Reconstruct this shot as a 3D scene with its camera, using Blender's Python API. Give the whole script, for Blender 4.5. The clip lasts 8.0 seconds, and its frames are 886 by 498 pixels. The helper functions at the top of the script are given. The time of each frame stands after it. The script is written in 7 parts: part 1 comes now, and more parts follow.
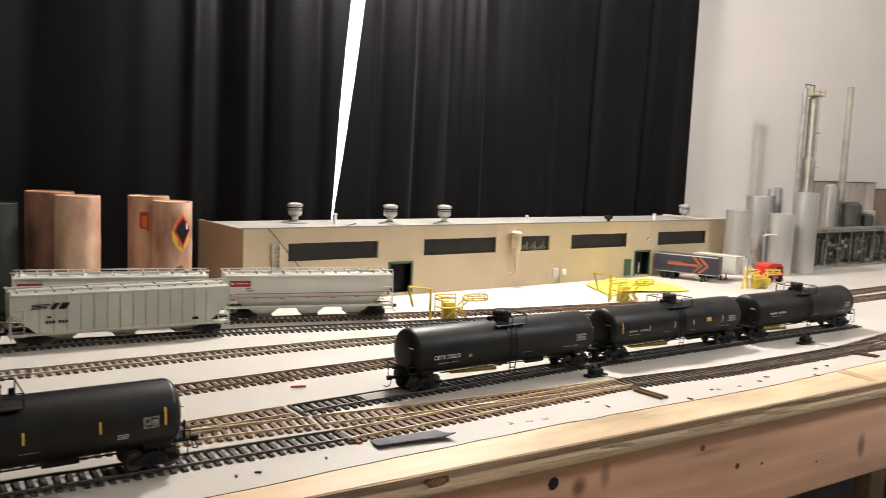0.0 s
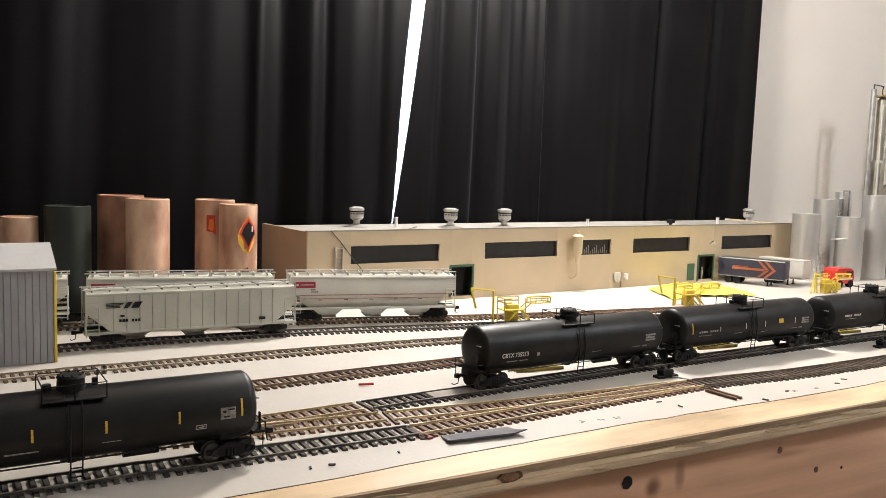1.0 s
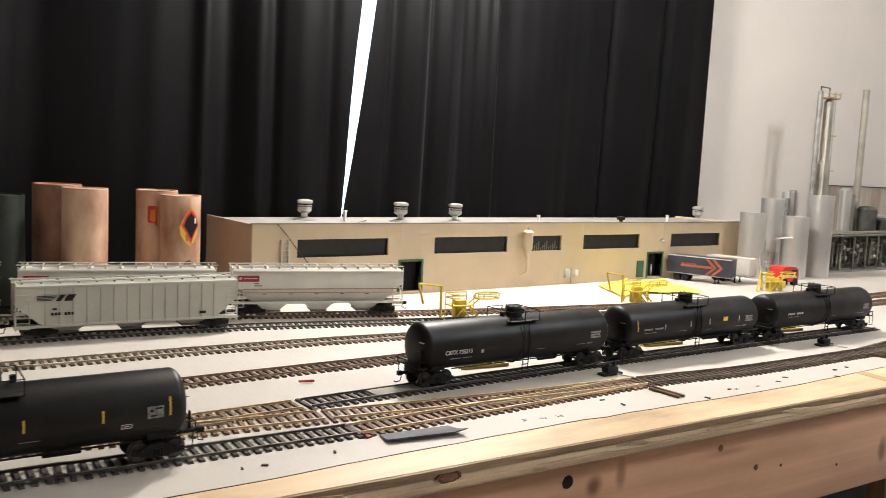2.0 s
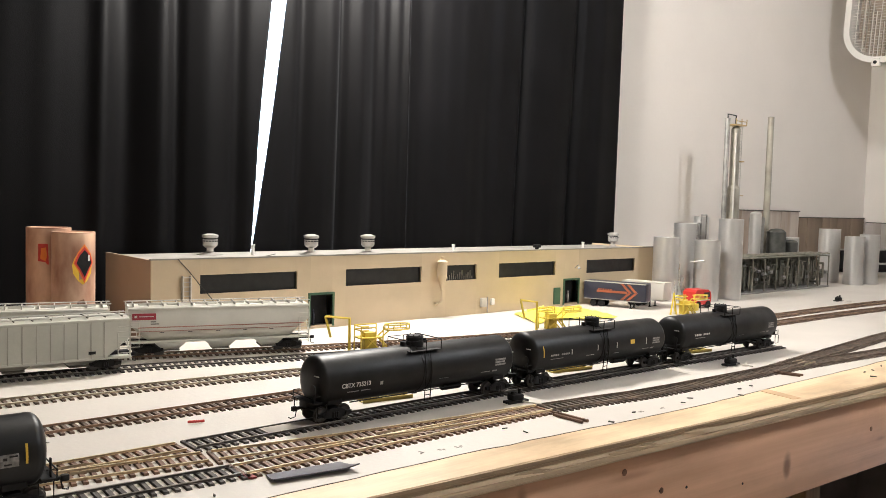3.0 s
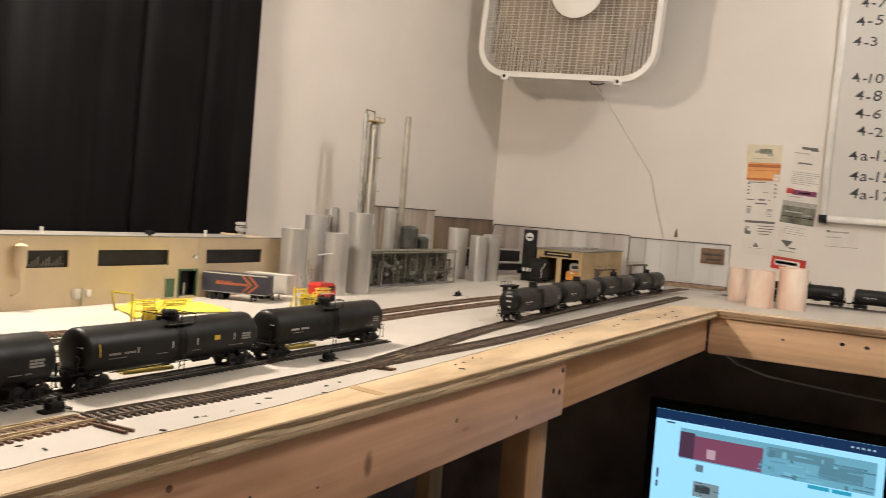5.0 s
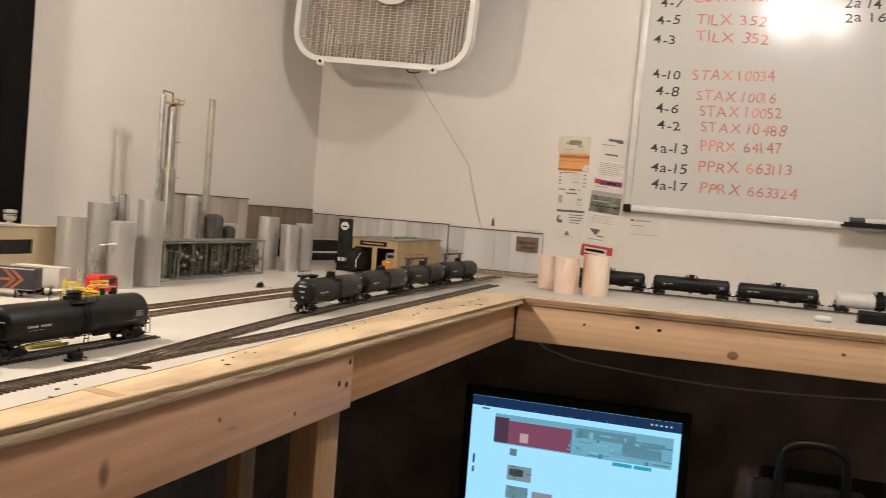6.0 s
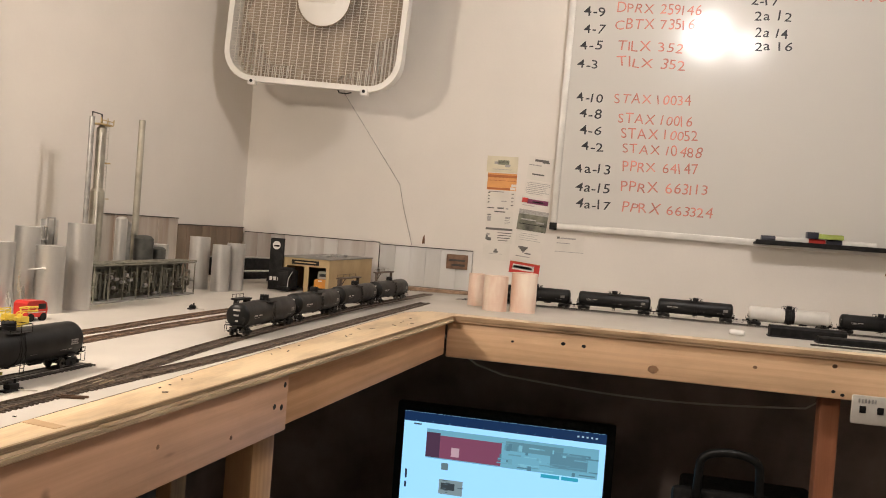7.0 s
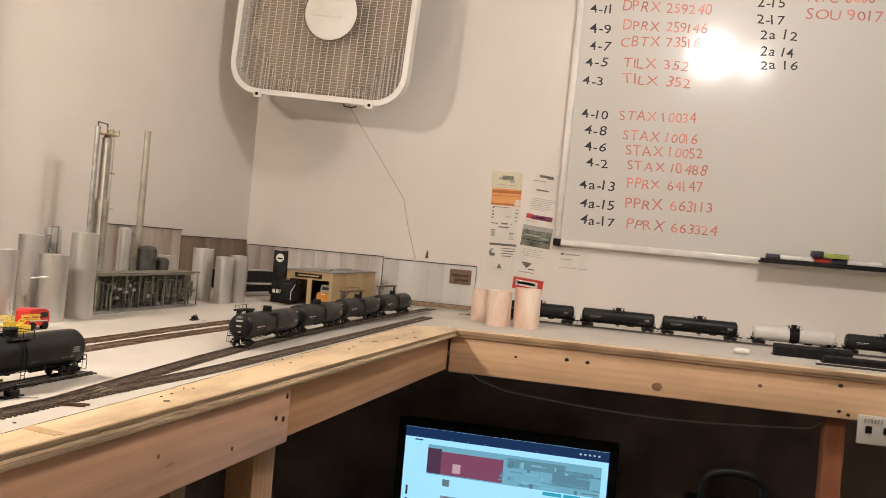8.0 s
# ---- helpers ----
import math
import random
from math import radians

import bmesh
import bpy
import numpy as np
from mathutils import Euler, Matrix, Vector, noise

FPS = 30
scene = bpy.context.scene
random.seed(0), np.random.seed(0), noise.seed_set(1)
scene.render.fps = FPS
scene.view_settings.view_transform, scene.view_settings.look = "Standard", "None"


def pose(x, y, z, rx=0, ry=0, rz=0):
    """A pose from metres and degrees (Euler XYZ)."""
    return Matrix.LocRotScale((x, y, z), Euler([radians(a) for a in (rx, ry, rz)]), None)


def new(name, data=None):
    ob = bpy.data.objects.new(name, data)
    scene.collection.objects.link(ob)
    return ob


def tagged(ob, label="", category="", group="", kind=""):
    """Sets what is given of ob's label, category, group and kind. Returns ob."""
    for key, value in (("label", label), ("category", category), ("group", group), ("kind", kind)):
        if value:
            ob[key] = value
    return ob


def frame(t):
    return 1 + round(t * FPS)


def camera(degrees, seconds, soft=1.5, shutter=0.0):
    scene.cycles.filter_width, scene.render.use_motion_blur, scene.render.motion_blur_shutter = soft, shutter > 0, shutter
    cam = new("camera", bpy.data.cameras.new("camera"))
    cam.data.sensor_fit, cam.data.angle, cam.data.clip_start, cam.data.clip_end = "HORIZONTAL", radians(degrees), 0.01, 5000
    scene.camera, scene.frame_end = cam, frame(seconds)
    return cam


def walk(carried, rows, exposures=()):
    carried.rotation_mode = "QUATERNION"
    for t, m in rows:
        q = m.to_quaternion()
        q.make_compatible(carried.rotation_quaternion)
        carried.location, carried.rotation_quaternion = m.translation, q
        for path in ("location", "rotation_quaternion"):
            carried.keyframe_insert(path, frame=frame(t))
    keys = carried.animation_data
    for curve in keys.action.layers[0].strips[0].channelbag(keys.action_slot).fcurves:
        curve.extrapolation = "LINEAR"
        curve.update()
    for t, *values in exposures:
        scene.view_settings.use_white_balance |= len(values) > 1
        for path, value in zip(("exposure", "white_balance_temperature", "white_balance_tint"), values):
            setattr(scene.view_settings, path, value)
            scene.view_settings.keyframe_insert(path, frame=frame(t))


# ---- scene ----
TZ = 1.35  # height of the layout's top over the floor
cam = camera(55.68, 8.0, soft=0.7, shutter=0.35)
# seconds, place over the layout's top, yaw, pitch, roll
PATH = [
    (0.0, 0.0000, 0.0000, 0.1803, -36.51, -6.19, 2.27),
    (0.5, -0.0066, 0.0037, 0.1731, -33.30, -5.47, 1.48),
    (1.0, -0.0089, 0.0077, 0.1691, -32.94, -5.54, 1.77),
    (1.2, -0.0105, 0.0082, 0.1705, -33.72, -6.07, 2.17),
    (2.3, 0.0203, 0.0124, 0.1677, -38.09, -5.11, 2.93),
    (2.5, 0.0311, 0.0079, 0.1665, -39.90, -4.08, 2.63),
    (3.0, 0.0372, 0.0064, 0.1638, -40.36, -3.31, 1.53),
    (3.5, 0.0480, 0.0063, 0.1609, -42.23, -3.29, 3.51),
    (4.0, 0.0771, 0.0114, 0.1620, -45.71, -3.71, 5.02),
    (4.5, 0.1313, 0.0012, 0.1580, -56.24, -2.28, 6.10),
    (4.7, 0.1366, -0.0031, 0.1568, -59.00, -2.32, 5.26),
    (5.8, 0.1688, -0.0403, 0.1573, -71.40, -2.30, 4.53),
    (6.0, 0.2001, -0.0576, 0.1578, -73.28, -2.30, 4.52),
    (6.5, 0.1893, -0.0600, 0.1652, -76.92, -2.15, 4.55),
    (7.0, 0.1621, -0.0654, 0.1755, -77.93, -1.12, 4.38),
    (7.5, 0.1619, -0.0663, 0.1723, -78.77, 0.19, 5.47),
    (8.0, 0.1671, -0.0612, 0.1691, -77.68, 0.02, 5.04),
]


def eye(x, y, z, yaw, pitch, roll):
    return Matrix.Translation((x, y, z + TZ)) @ Euler((0, 0, radians(yaw))).to_matrix().to_4x4() @ Euler((radians(90 + pitch), 0, 0)).to_matrix().to_4x4() @ Euler((0, 0, radians(roll))).to_matrix().to_4x4()


walk(cam, [(r[0], eye(*r[1:])) for r in PATH], exposures=[(0.0, 0.60, 5600, 10), (1.0, 0.66, 5560, 10), (2.5, 0.66, 5560, 10), (3.5, 0.65, 5560, 9), (4.0, 0.62, 5620, 9), (4.5, 0.42, 6100, 11), (6.0, 0.34, 6330, 13), (8.0, 0.40, 6400, 15)])

# ---- light ----
world = bpy.data.worlds.new("world")
scene.world = world
world.use_nodes = True
wn = world.node_tree.nodes
sky = wn.new("ShaderNodeTexSky")
sky.sky_type, sky.sun_disc, sky.sun_elevation, sky.sun_rotation = "NISHITA", False, radians(35), radians(200)
wn["Background"].inputs["Strength"].default_value = 0.12
world.node_tree.links.new(sky.outputs[0], wn["Background"].inputs["Color"])


def lamp(name, x, y, z, watts, radius, colour):
    d = bpy.data.lights.new(name, "POINT")
    d.energy, d.shadow_soft_size, d.color = watts, radius, colour
    ob = new(name, d)
    ob.location = (x, y, z + TZ)
    return ob


WARM = (1.0, 0.945, 0.865)
lamp("bulb_light", 1.430, -0.330, 1.062, 15.5, 0.062, WARM)
lamp("bulb_light", 1.430, -0.500, 1.020, 3.8, 0.035, WARM)
lamp("bulb_light", 0.72, 0.90, 0.62, 26.0, 0.055, (1.0, 0.86, 0.68))


# ---- materials ----
def mat(name, colour, rough=0.6, metal=0.0, var=0.12, scale=30.0, bump=0.1, fine=400.0, stretch=(1, 1, 1), other=None, spec=0.5, coat=0.0, piece=0.0, relief=0.001):
    m = bpy.data.materials.new(name)
    m.use_nodes = True
    n, l = m.node_tree.nodes, m.node_tree.links
    p = n["Principled BSDF"]
    tc, mp = n.new("ShaderNodeTexCoord"), n.new("ShaderNodeMapping")
    mp.inputs["Scale"].default_value = stretch
    l.new(tc.outputs["Object"], mp.inputs["Vector"])
    seed, shift = n.new("ShaderNodeObjectInfo"), n.new("ShaderNodeMath")
    shift.operation, shift.inputs[1].default_value = "MULTIPLY", 7.0
    l.new(seed.outputs["Random"], shift.inputs[0])
    l.new(shift.outputs[0], mp.inputs["Location"])
    a, b = n.new("ShaderNodeTexNoise"), n.new("ShaderNodeTexNoise")
    a.inputs["Scale"].default_value, a.inputs["Detail"].default_value = scale, 5
    b.inputs["Scale"].default_value, b.inputs["Detail"].default_value = fine, 4
    for t in (a, b):
        l.new(mp.outputs[0], t.inputs["Vector"])
    mix = n.new("ShaderNodeMix")
    mix.data_type = "RGBA"
    c2 = other or [c * (1 - 2.2 * var) for c in colour]
    mix.inputs["A"].default_value, mix.inputs["B"].default_value = (*[min(1, c * (1 + var)) for c in colour], 1), (*c2, 1)
    ramp = n.new("ShaderNodeMapRange")
    ramp.inputs["From Min"].default_value, ramp.inputs["From Max"].default_value = 0.32, 0.72
    l.new(a.outputs["Fac"], ramp.inputs["Value"])
    l.new(ramp.outputs[0], mix.inputs["Factor"])
    hue = n.new("ShaderNodeHueSaturation")
    add = n.new("ShaderNodeMath")
    add.operation, add.inputs[1].default_value, add.inputs[2].default_value = "MULTIPLY_ADD", 0.25 * var * 4, 1 - 0.5 * var
    l.new(b.outputs["Fac"], add.inputs[0])
    l.new(add.outputs[0], hue.inputs["Value"])
    if piece:
        info, pm = n.new("ShaderNodeObjectInfo"), n.new("ShaderNodeMath")
        pm.operation, pm.inputs[1].default_value, pm.inputs[2].default_value = "MULTIPLY_ADD", piece, -piece / 2
        l.new(info.outputs["Random"], pm.inputs[0])
        s2 = n.new("ShaderNodeMath")
        l.new(pm.outputs[0], s2.inputs[0])
        l.new(add.outputs[0], s2.inputs[1])
        l.new(s2.outputs[0], hue.inputs["Value"])
    l.new(mix.outputs["Result"], hue.inputs["Color"])
    l.new(hue.outputs[0], p.inputs["Base Color"])
    r2 = n.new("ShaderNodeMapRange")
    r2.inputs["To Min"].default_value, r2.inputs["To Max"].default_value = max(0.03, rough - 0.12), min(1, rough + 0.12)
    l.new(a.outputs["Fac"], r2.inputs["Value"])
    l.new(r2.outputs[0], p.inputs["Roughness"])
    p.inputs["Metallic"].default_value = metal
    p.inputs["Specular IOR Level"].default_value = spec
    p.inputs["Coat Weight"].default_value = coat
    if bump:
        bp = n.new("ShaderNodeBump")
        bp.inputs["Strength"].default_value, bp.inputs["Distance"].default_value = bump, relief
        l.new(b.outputs["Fac"], bp.inputs["Height"])
        l.new(bp.outputs[0], p.inputs["Normal"])
    return m


def wood(name, light, dark, grain=9.0, along=0, rough=0.55, stains=0.5, knots=0.6, marks=()):
    """Sawn softwood: rings stretched along one axis, fine fibres and a few knots."""
    m = bpy.data.materials.new(name)
    m.use_nodes = True
    n, l = m.node_tree.nodes, m.node_tree.links
    p = n["Principled BSDF"]
    tc, mp, mp2 = n.new("ShaderNodeTexCoord"), n.new("ShaderNodeMapping"), n.new("ShaderNodeMapping")
    s = [1.0, 1.0, 1.0]
    s[along] = 0.07
    mp.inputs["Scale"].default_value = s
    s2 = [1.0, 1.0, 1.0]
    s2[along] = 0.02
    mp2.inputs["Scale"].default_value = s2
    l.new(tc.outputs["Object"], mp.inputs["Vector"])
    l.new(tc.outputs["Object"], mp2.inputs["Vector"])
    big, ring, fib = n.new("ShaderNodeTexNoise"), n.new("ShaderNodeTexWave"), n.new("ShaderNodeTexNoise")
    big.inputs["Scale"].default_value, big.inputs["Detail"].default_value = grain, 3
    ring.inputs["Scale"].default_value, ring.inputs["Distortion"].default_value, ring.inputs["Detail"].default_value, ring.inputs["Detail Scale"].default_value = grain * 2.2, 7.0, 3, 1.2
    ring.bands_direction = "Z" if along != 2 else "X"
    fib.inputs["Scale"].default_value, fib.inputs["Detail"].default_value = 420, 5
    l.new(mp.outputs[0], big.inputs["Vector"])
    l.new(mp.outputs[0], ring.inputs["Vector"])
    l.new(mp2.outputs[0], fib.inputs["Vector"])
    f1, f2 = n.new("ShaderNodeMath"), n.new("ShaderNodeMath")
    f1.operation, f1.inputs[1].default_value = "MULTIPLY", 0.18
    l.new(ring.outputs["Fac"], f1.inputs[0])
    f2.operation, f2.inputs[1].default_value = "MULTIPLY_ADD", 0.75
    l.new(big.outputs["Fac"], f2.inputs[0])
    l.new(f1.outputs[0], f2.inputs[2])
    f3 = n.new("ShaderNodeMath")
    f3.operation, f3.inputs[1].default_value = "MULTIPLY_ADD", 0.35
    l.new(fib.outputs["Fac"], f3.inputs[0])
    l.new(f2.outputs[0], f3.inputs[2])
    cr = n.new("ShaderNodeValToRGB")
    cr.color_ramp.elements[0].position, cr.color_ramp.elements[0].color = 0.42, (*light, 1)
    cr.color_ramp.elements[1].position, cr.color_ramp.elements[1].color = 0.98, (*dark, 1)
    l.new(f3.outputs[0], cr.inputs["Fac"])
    stain = n.new("ShaderNodeTexNoise")
    stain.inputs["Scale"].default_value, stain.inputs["Detail"].default_value, stain.inputs["Roughness"].default_value = 16.0, 6, 0.62
    mp3 = n.new("ShaderNodeMapping")
    s3 = [1.0, 1.0, 1.0]
    s3[along] = 0.35
    mp3.inputs["Scale"].default_value = s3
    l.new(tc.outputs["Object"], mp3.inputs["Vector"])
    l.new(mp3.outputs[0], stain.inputs["Vector"])
    sr = n.new("ShaderNodeMapRange")
    sr.inputs["From Min"].default_value, sr.inputs["From Max"].default_value = 0.45, 0.72
    sr.inputs["To Min"].default_value, sr.inputs["To Max"].default_value = 0.0, stains
    l.new(stain.outputs["Fac"], sr.inputs["Value"])
    sm = n.new("ShaderNodeMix")
    sm.data_type = "RGBA"
    sm.inputs["B"].default_value = (*[0.55 * c for c in dark], 1)
    l.new(cr.outputs[0], sm.inputs["A"])
    l.new(sr.outputs[0], sm.inputs["Factor"])
    vor, vmap = n.new("ShaderNodeTexVoronoi"), n.new("ShaderNodeMapping")
    s4 = [9.0, 9.0, 9.0]
    s4[along] = 4.5
    vmap.inputs["Scale"].default_value, vmap.inputs["Location"].default_value = s4, (0.37, 0.11, 0.23)
    vor.inputs["Scale"].default_value = 1.0
    l.new(tc.outputs["Object"], vmap.inputs["Vector"])
    warp = n.new("ShaderNodeMix")
    warp.data_type, warp.blend_type, warp.inputs["Factor"].default_value = "RGBA", "ADD", 0.10
    l.new(vmap.outputs[0], warp.inputs["A"])
    l.new(stain.outputs["Color"], warp.inputs["B"])
    l.new(warp.outputs["Result"], vor.inputs["Vector"])
    near, pick, cell = n.new("ShaderNodeMapRange"), n.new("ShaderNodeMath"), n.new("ShaderNodeSeparateColor")
    near.interpolation_type = "SMOOTHSTEP"
    near.inputs["From Min"].default_value, near.inputs["From Max"].default_value = 0.24, 0.05
    l.new(vor.outputs["Distance"], near.inputs["Value"])
    l.new(vor.outputs["Color"], cell.inputs[0])
    pick.operation, pick.inputs[1].default_value = "GREATER_THAN", 0.60
    l.new(cell.outputs[0], pick.inputs[0])
    knot = n.new("ShaderNodeMath")
    knot.operation = "MULTIPLY"
    l.new(near.outputs[0], knot.inputs[0])
    l.new(pick.outputs[0], knot.inputs[1])
    soft = n.new("ShaderNodeMath")
    soft.operation, soft.inputs[1].default_value = "MULTIPLY", knots
    l.new(knot.outputs[0], soft.inputs[0])
    km = n.new("ShaderNodeMix")
    km.data_type = "RGBA"
    km.inputs["B"].default_value = (0.36 * dark[0], 0.30 * dark[1], 0.28 * dark[2], 1)
    l.new(sm.outputs["Result"], km.inputs["A"])
    l.new(soft.outputs[0], km.inputs["Factor"])
    last = km
    for (mx, my, mz), (sx, sy, sz), deep in marks:
        away, shape, size, fade = n.new("ShaderNodeVectorMath"), n.new("ShaderNodeVectorMath"), n.new("ShaderNodeVectorMath"), n.new("ShaderNodeMapRange")
        away.operation, away.inputs[1].default_value = "SUBTRACT", (mx, my, mz)
        shape.operation, shape.inputs[1].default_value = "MULTIPLY", (sx, sy, sz)
        size.operation, fade.interpolation_type = "LENGTH", "SMOOTHSTEP"
        l.new(tc.outputs["Object"], away.inputs[0])
        l.new(away.outputs[0], shape.inputs[0])
        l.new(shape.outputs[0], size.inputs[0])
        ragged = n.new("ShaderNodeMath")
        ragged.operation, ragged.inputs[1].default_value = "MULTIPLY_ADD", 1.8
        l.new(stain.outputs["Fac"], ragged.inputs[0])
        l.new(size.outputs["Value"], ragged.inputs[2])
        fade.inputs["From Min"].default_value, fade.inputs["From Max"].default_value, fade.inputs["To Max"].default_value = 2.0, 1.1, deep
        l.new(ragged.outputs[0], fade.inputs["Value"])
        mm = n.new("ShaderNodeMix")
        mm.data_type = "RGBA"
        mm.inputs["B"].default_value = (0.30 * dark[0], 0.22 * dark[1], 0.18 * dark[2], 1)
        l.new(last.outputs["Result"], mm.inputs["A"])
        l.new(fade.outputs[0], mm.inputs["Factor"])
        last = mm
    l.new(last.outputs["Result"], p.inputs["Base Color"])
    p.inputs["Roughness"].default_value = rough
    bp = n.new("ShaderNodeBump")
    bp.inputs["Strength"].default_value, bp.inputs["Distance"].default_value = 0.25, 0.0006
    l.new(fib.outputs["Fac"], bp.inputs["Height"])
    l.new(bp.outputs[0], p.inputs["Normal"])
    return m


M = {}
M["ochre"] = mat("ochre_plastic", (0.50, 0.36, 0.15), 0.6, var=0.08)
M["tower_m"] = mat("tower_grey", (0.37, 0.345, 0.285), 0.45, 0.35, var=0.14, scale=30)
M["wall"] = mat("wall_paint", (0.76, 0.715, 0.66), 0.75, var=0.03, scale=3, bump=0.15, fine=160)
# far walls and ceiling are out of view; their pale colours bounce fill light
M["far_wall"] = mat("far_wall_bounce", (0.70, 0.655, 0.59), 0.8, var=0.05, scale=3)
M["ceil"] = mat("ceiling_bounce", (0.74, 0.685, 0.61), 0.85, var=0.03, scale=3)
M["floor"] = mat("floor_concrete", (0.30, 0.265, 0.23), 0.7, var=0.15, scale=4)
M["dark"] = mat("dark_panel", (0.27, 0.22, 0.20), 0.85, var=0.2, scale=6)
M["white_top"] = mat("white_painted_board", (0.535, 0.500, 0.452), 0.55, var=0.04, scale=7, bump=0.12, fine=300)
M["ply"] = wood("plywood", (0.80, 0.635, 0.415), (0.58, 0.375, 0.19), 11.0, 0, 0.36, 0.85, 0.6)
M["pine"] = wood("pine_board", (0.82, 0.51, 0.325), (0.60, 0.325, 0.185), 9.0, 0, 0.5, 0.4, 0.35, (((1.800, 0, -0.034), (105, 0, 105), 0.92), ((1.824, 0, -0.030), (170, 0, 80), 0.6), ((1.60, 0, -0.066), (30, 0, 190), 0.4), ((1.93, 0, -0.030), (30, 0, 220), 0.35), ((2.134, 0, -0.060), (150, 0, 75), 0.8), ((1.60, 0, -0.03), (60, 0, 140), 0.4), ((2.30, 0, -0.058), (70, 0, 300), 0.4)))
M["pine_o"] = wood("orange_pine_board", (0.80, 0.49, 0.28), (0.58, 0.31, 0.15), 9.0, 0, 0.5, 0.3)
M["pine_y"] = wood("pine_board_cross", (0.86, 0.59, 0.36), (0.66, 0.40, 0.22), 10.0, 1, 0.5, 0.3)
M["pine_z"] = wood("pine_post", (0.58, 0.36, 0.18), (0.38, 0.20, 0.09), 10.0, 2, 0.55)
M["pine_red"] = wood("reddish_pine", (0.40, 0.16, 0.075), (0.25, 0.085, 0.035), 10.0, 2, 0.55)
M["knot"] = mat("wood_knot", (0.16, 0.075, 0.035), 0.6, var=0.3, scale=150)
M["grey_road"] = mat("grey_roadbed", (0.33, 0.30, 0.265), 0.8, var=0.06, scale=20)
M["tie_dark"] = mat("tie_dark", (0.055, 0.046, 0.039), 0.7, var=0.25, scale=60, piece=0.5)
M["tie_mud"] = mat("tie_muddy", (0.085, 0.060, 0.043), 0.7, var=0.25, scale=60, piece=0.5)
M["rail_mud"] = mat("rail_muddy", (0.20, 0.150, 0.112), 0.5, 0.3, var=0.25, scale=80)
M["tie_brown"] = mat("tie_brown", (0.150, 0.080, 0.044), 0.65, var=0.2, scale=60, piece=0.4)
M["tie_rust"] = mat("tie_rusty_brown", (0.105, 0.066, 0.043), 0.7, var=0.25, scale=60, piece=0.5)
M["web_dark"] = mat("rail_web_dark", (0.085, 0.075, 0.065), 0.55, 0.3, var=0.25, scale=80)
M["web_brass"] = mat("rail_web_brass", (0.62, 0.46, 0.27), 0.45, 0.4, var=0.2, scale=80)
M["web_nickel"] = mat("rail_web_nickel", (0.40, 0.32, 0.22), 0.45, 0.4, var=0.2, scale=80)
M["rail_dark"] = mat("rail_weathered", (0.36, 0.33, 0.29), 0.36, 0.6, var=0.25, scale=80)
M["rail_brass"] = mat("rail_brass", (0.93, 0.80, 0.55), 0.30, 0.35, var=0.12, scale=80)
M["rail_rust"] = mat("rail_rusty", (0.33, 0.215, 0.14), 0.5, 0.4, var=0.25, scale=80)
M["rail_nickel"] = mat("rail_nickel", (0.92, 0.86, 0.72), 0.30, 0.35, var=0.12, scale=80)
M["tan"] = mat("tan_building_paint", (0.56, 0.45, 0.30), 0.7, var=0.06, scale=14, bump=0.2, fine=700, relief=0.0003)
M["tan_dark"] = mat("tan_end_card", (0.33, 0.24, 0.165), 0.75, var=0.06, scale=14)
M["roof_grey"] = mat("roof_grey", (0.27, 0.255, 0.235), 0.8, var=0.1, scale=25)
M["black_glass"] = mat("dark_window", (0.010, 0.010, 0.010), 0.4, var=0.3, scale=90)
M["green"] = mat("green_trim", (0.05, 0.11, 0.055), 0.6, var=0.1)
M["silver"] = mat("brushed_aluminium", (0.70, 0.69, 0.675), 0.32, 0.8, var=0.10, scale=22, stretch=(1, 1, 0.25), bump=0.1)
M["grey_metal"] = mat("grey_metal", (0.38, 0.37, 0.35), 0.45, 0.6, var=0.15, scale=60)
M["black"] = mat("satin_black_paint", (0.0085, 0.0082, 0.0082), 0.44, var=0.25, scale=60, bump=0.05, spec=0.28)
M["black_flat"] = mat("flat_black", (0.012, 0.011, 0.011), 0.62, var=0.3, scale=80, spec=0.22)
M["yellow"] = mat("yellow_paint", (0.66, 0.50, 0.05), 0.5, var=0.1)
M["yellow_old"] = mat("dull_yellow_plastic", (0.42, 0.33, 0.06), 0.6, var=0.15)
M["yellow_paper"] = mat("yellow_paper", (0.88, 0.80, 0.10), 0.6, var=0.05)
M["white_paint"] = mat("white_paint", (0.72, 0.70, 0.66), 0.5, var=0.04)
M["cream"] = mat("cream_hopper", (0.66, 0.645, 0.58), 0.5, var=0.05, scale=30)
M["hop_grey"] = mat("grey_hopper", (0.435, 0.43, 0.37), 0.55, var=0.06, scale=30)
M["red"] = mat("red_paint", (0.55, 0.035, 0.025), 0.4, var=0.1)
M["navy"] = mat("navy_paint", (0.028, 0.029, 0.046), 0.45, var=0.15)
M["orange"] = mat("orange_paint", (0.48, 0.14, 0.03), 0.5, var=0.1)
M["steel"] = mat("wheel_steel", (0.10, 0.092, 0.085), 0.42, 0.8, var=0.2, scale=90)
M["plastic_white"] = mat("white_plastic", (0.74, 0.715, 0.67), 0.4, var=0.03, scale=12)
M["paper"] = mat("paper", (0.74, 0.70, 0.64), 0.7, var=0.03, scale=20)
M["ink"] = mat("ink_grey", (0.16, 0.15, 0.14), 0.7)


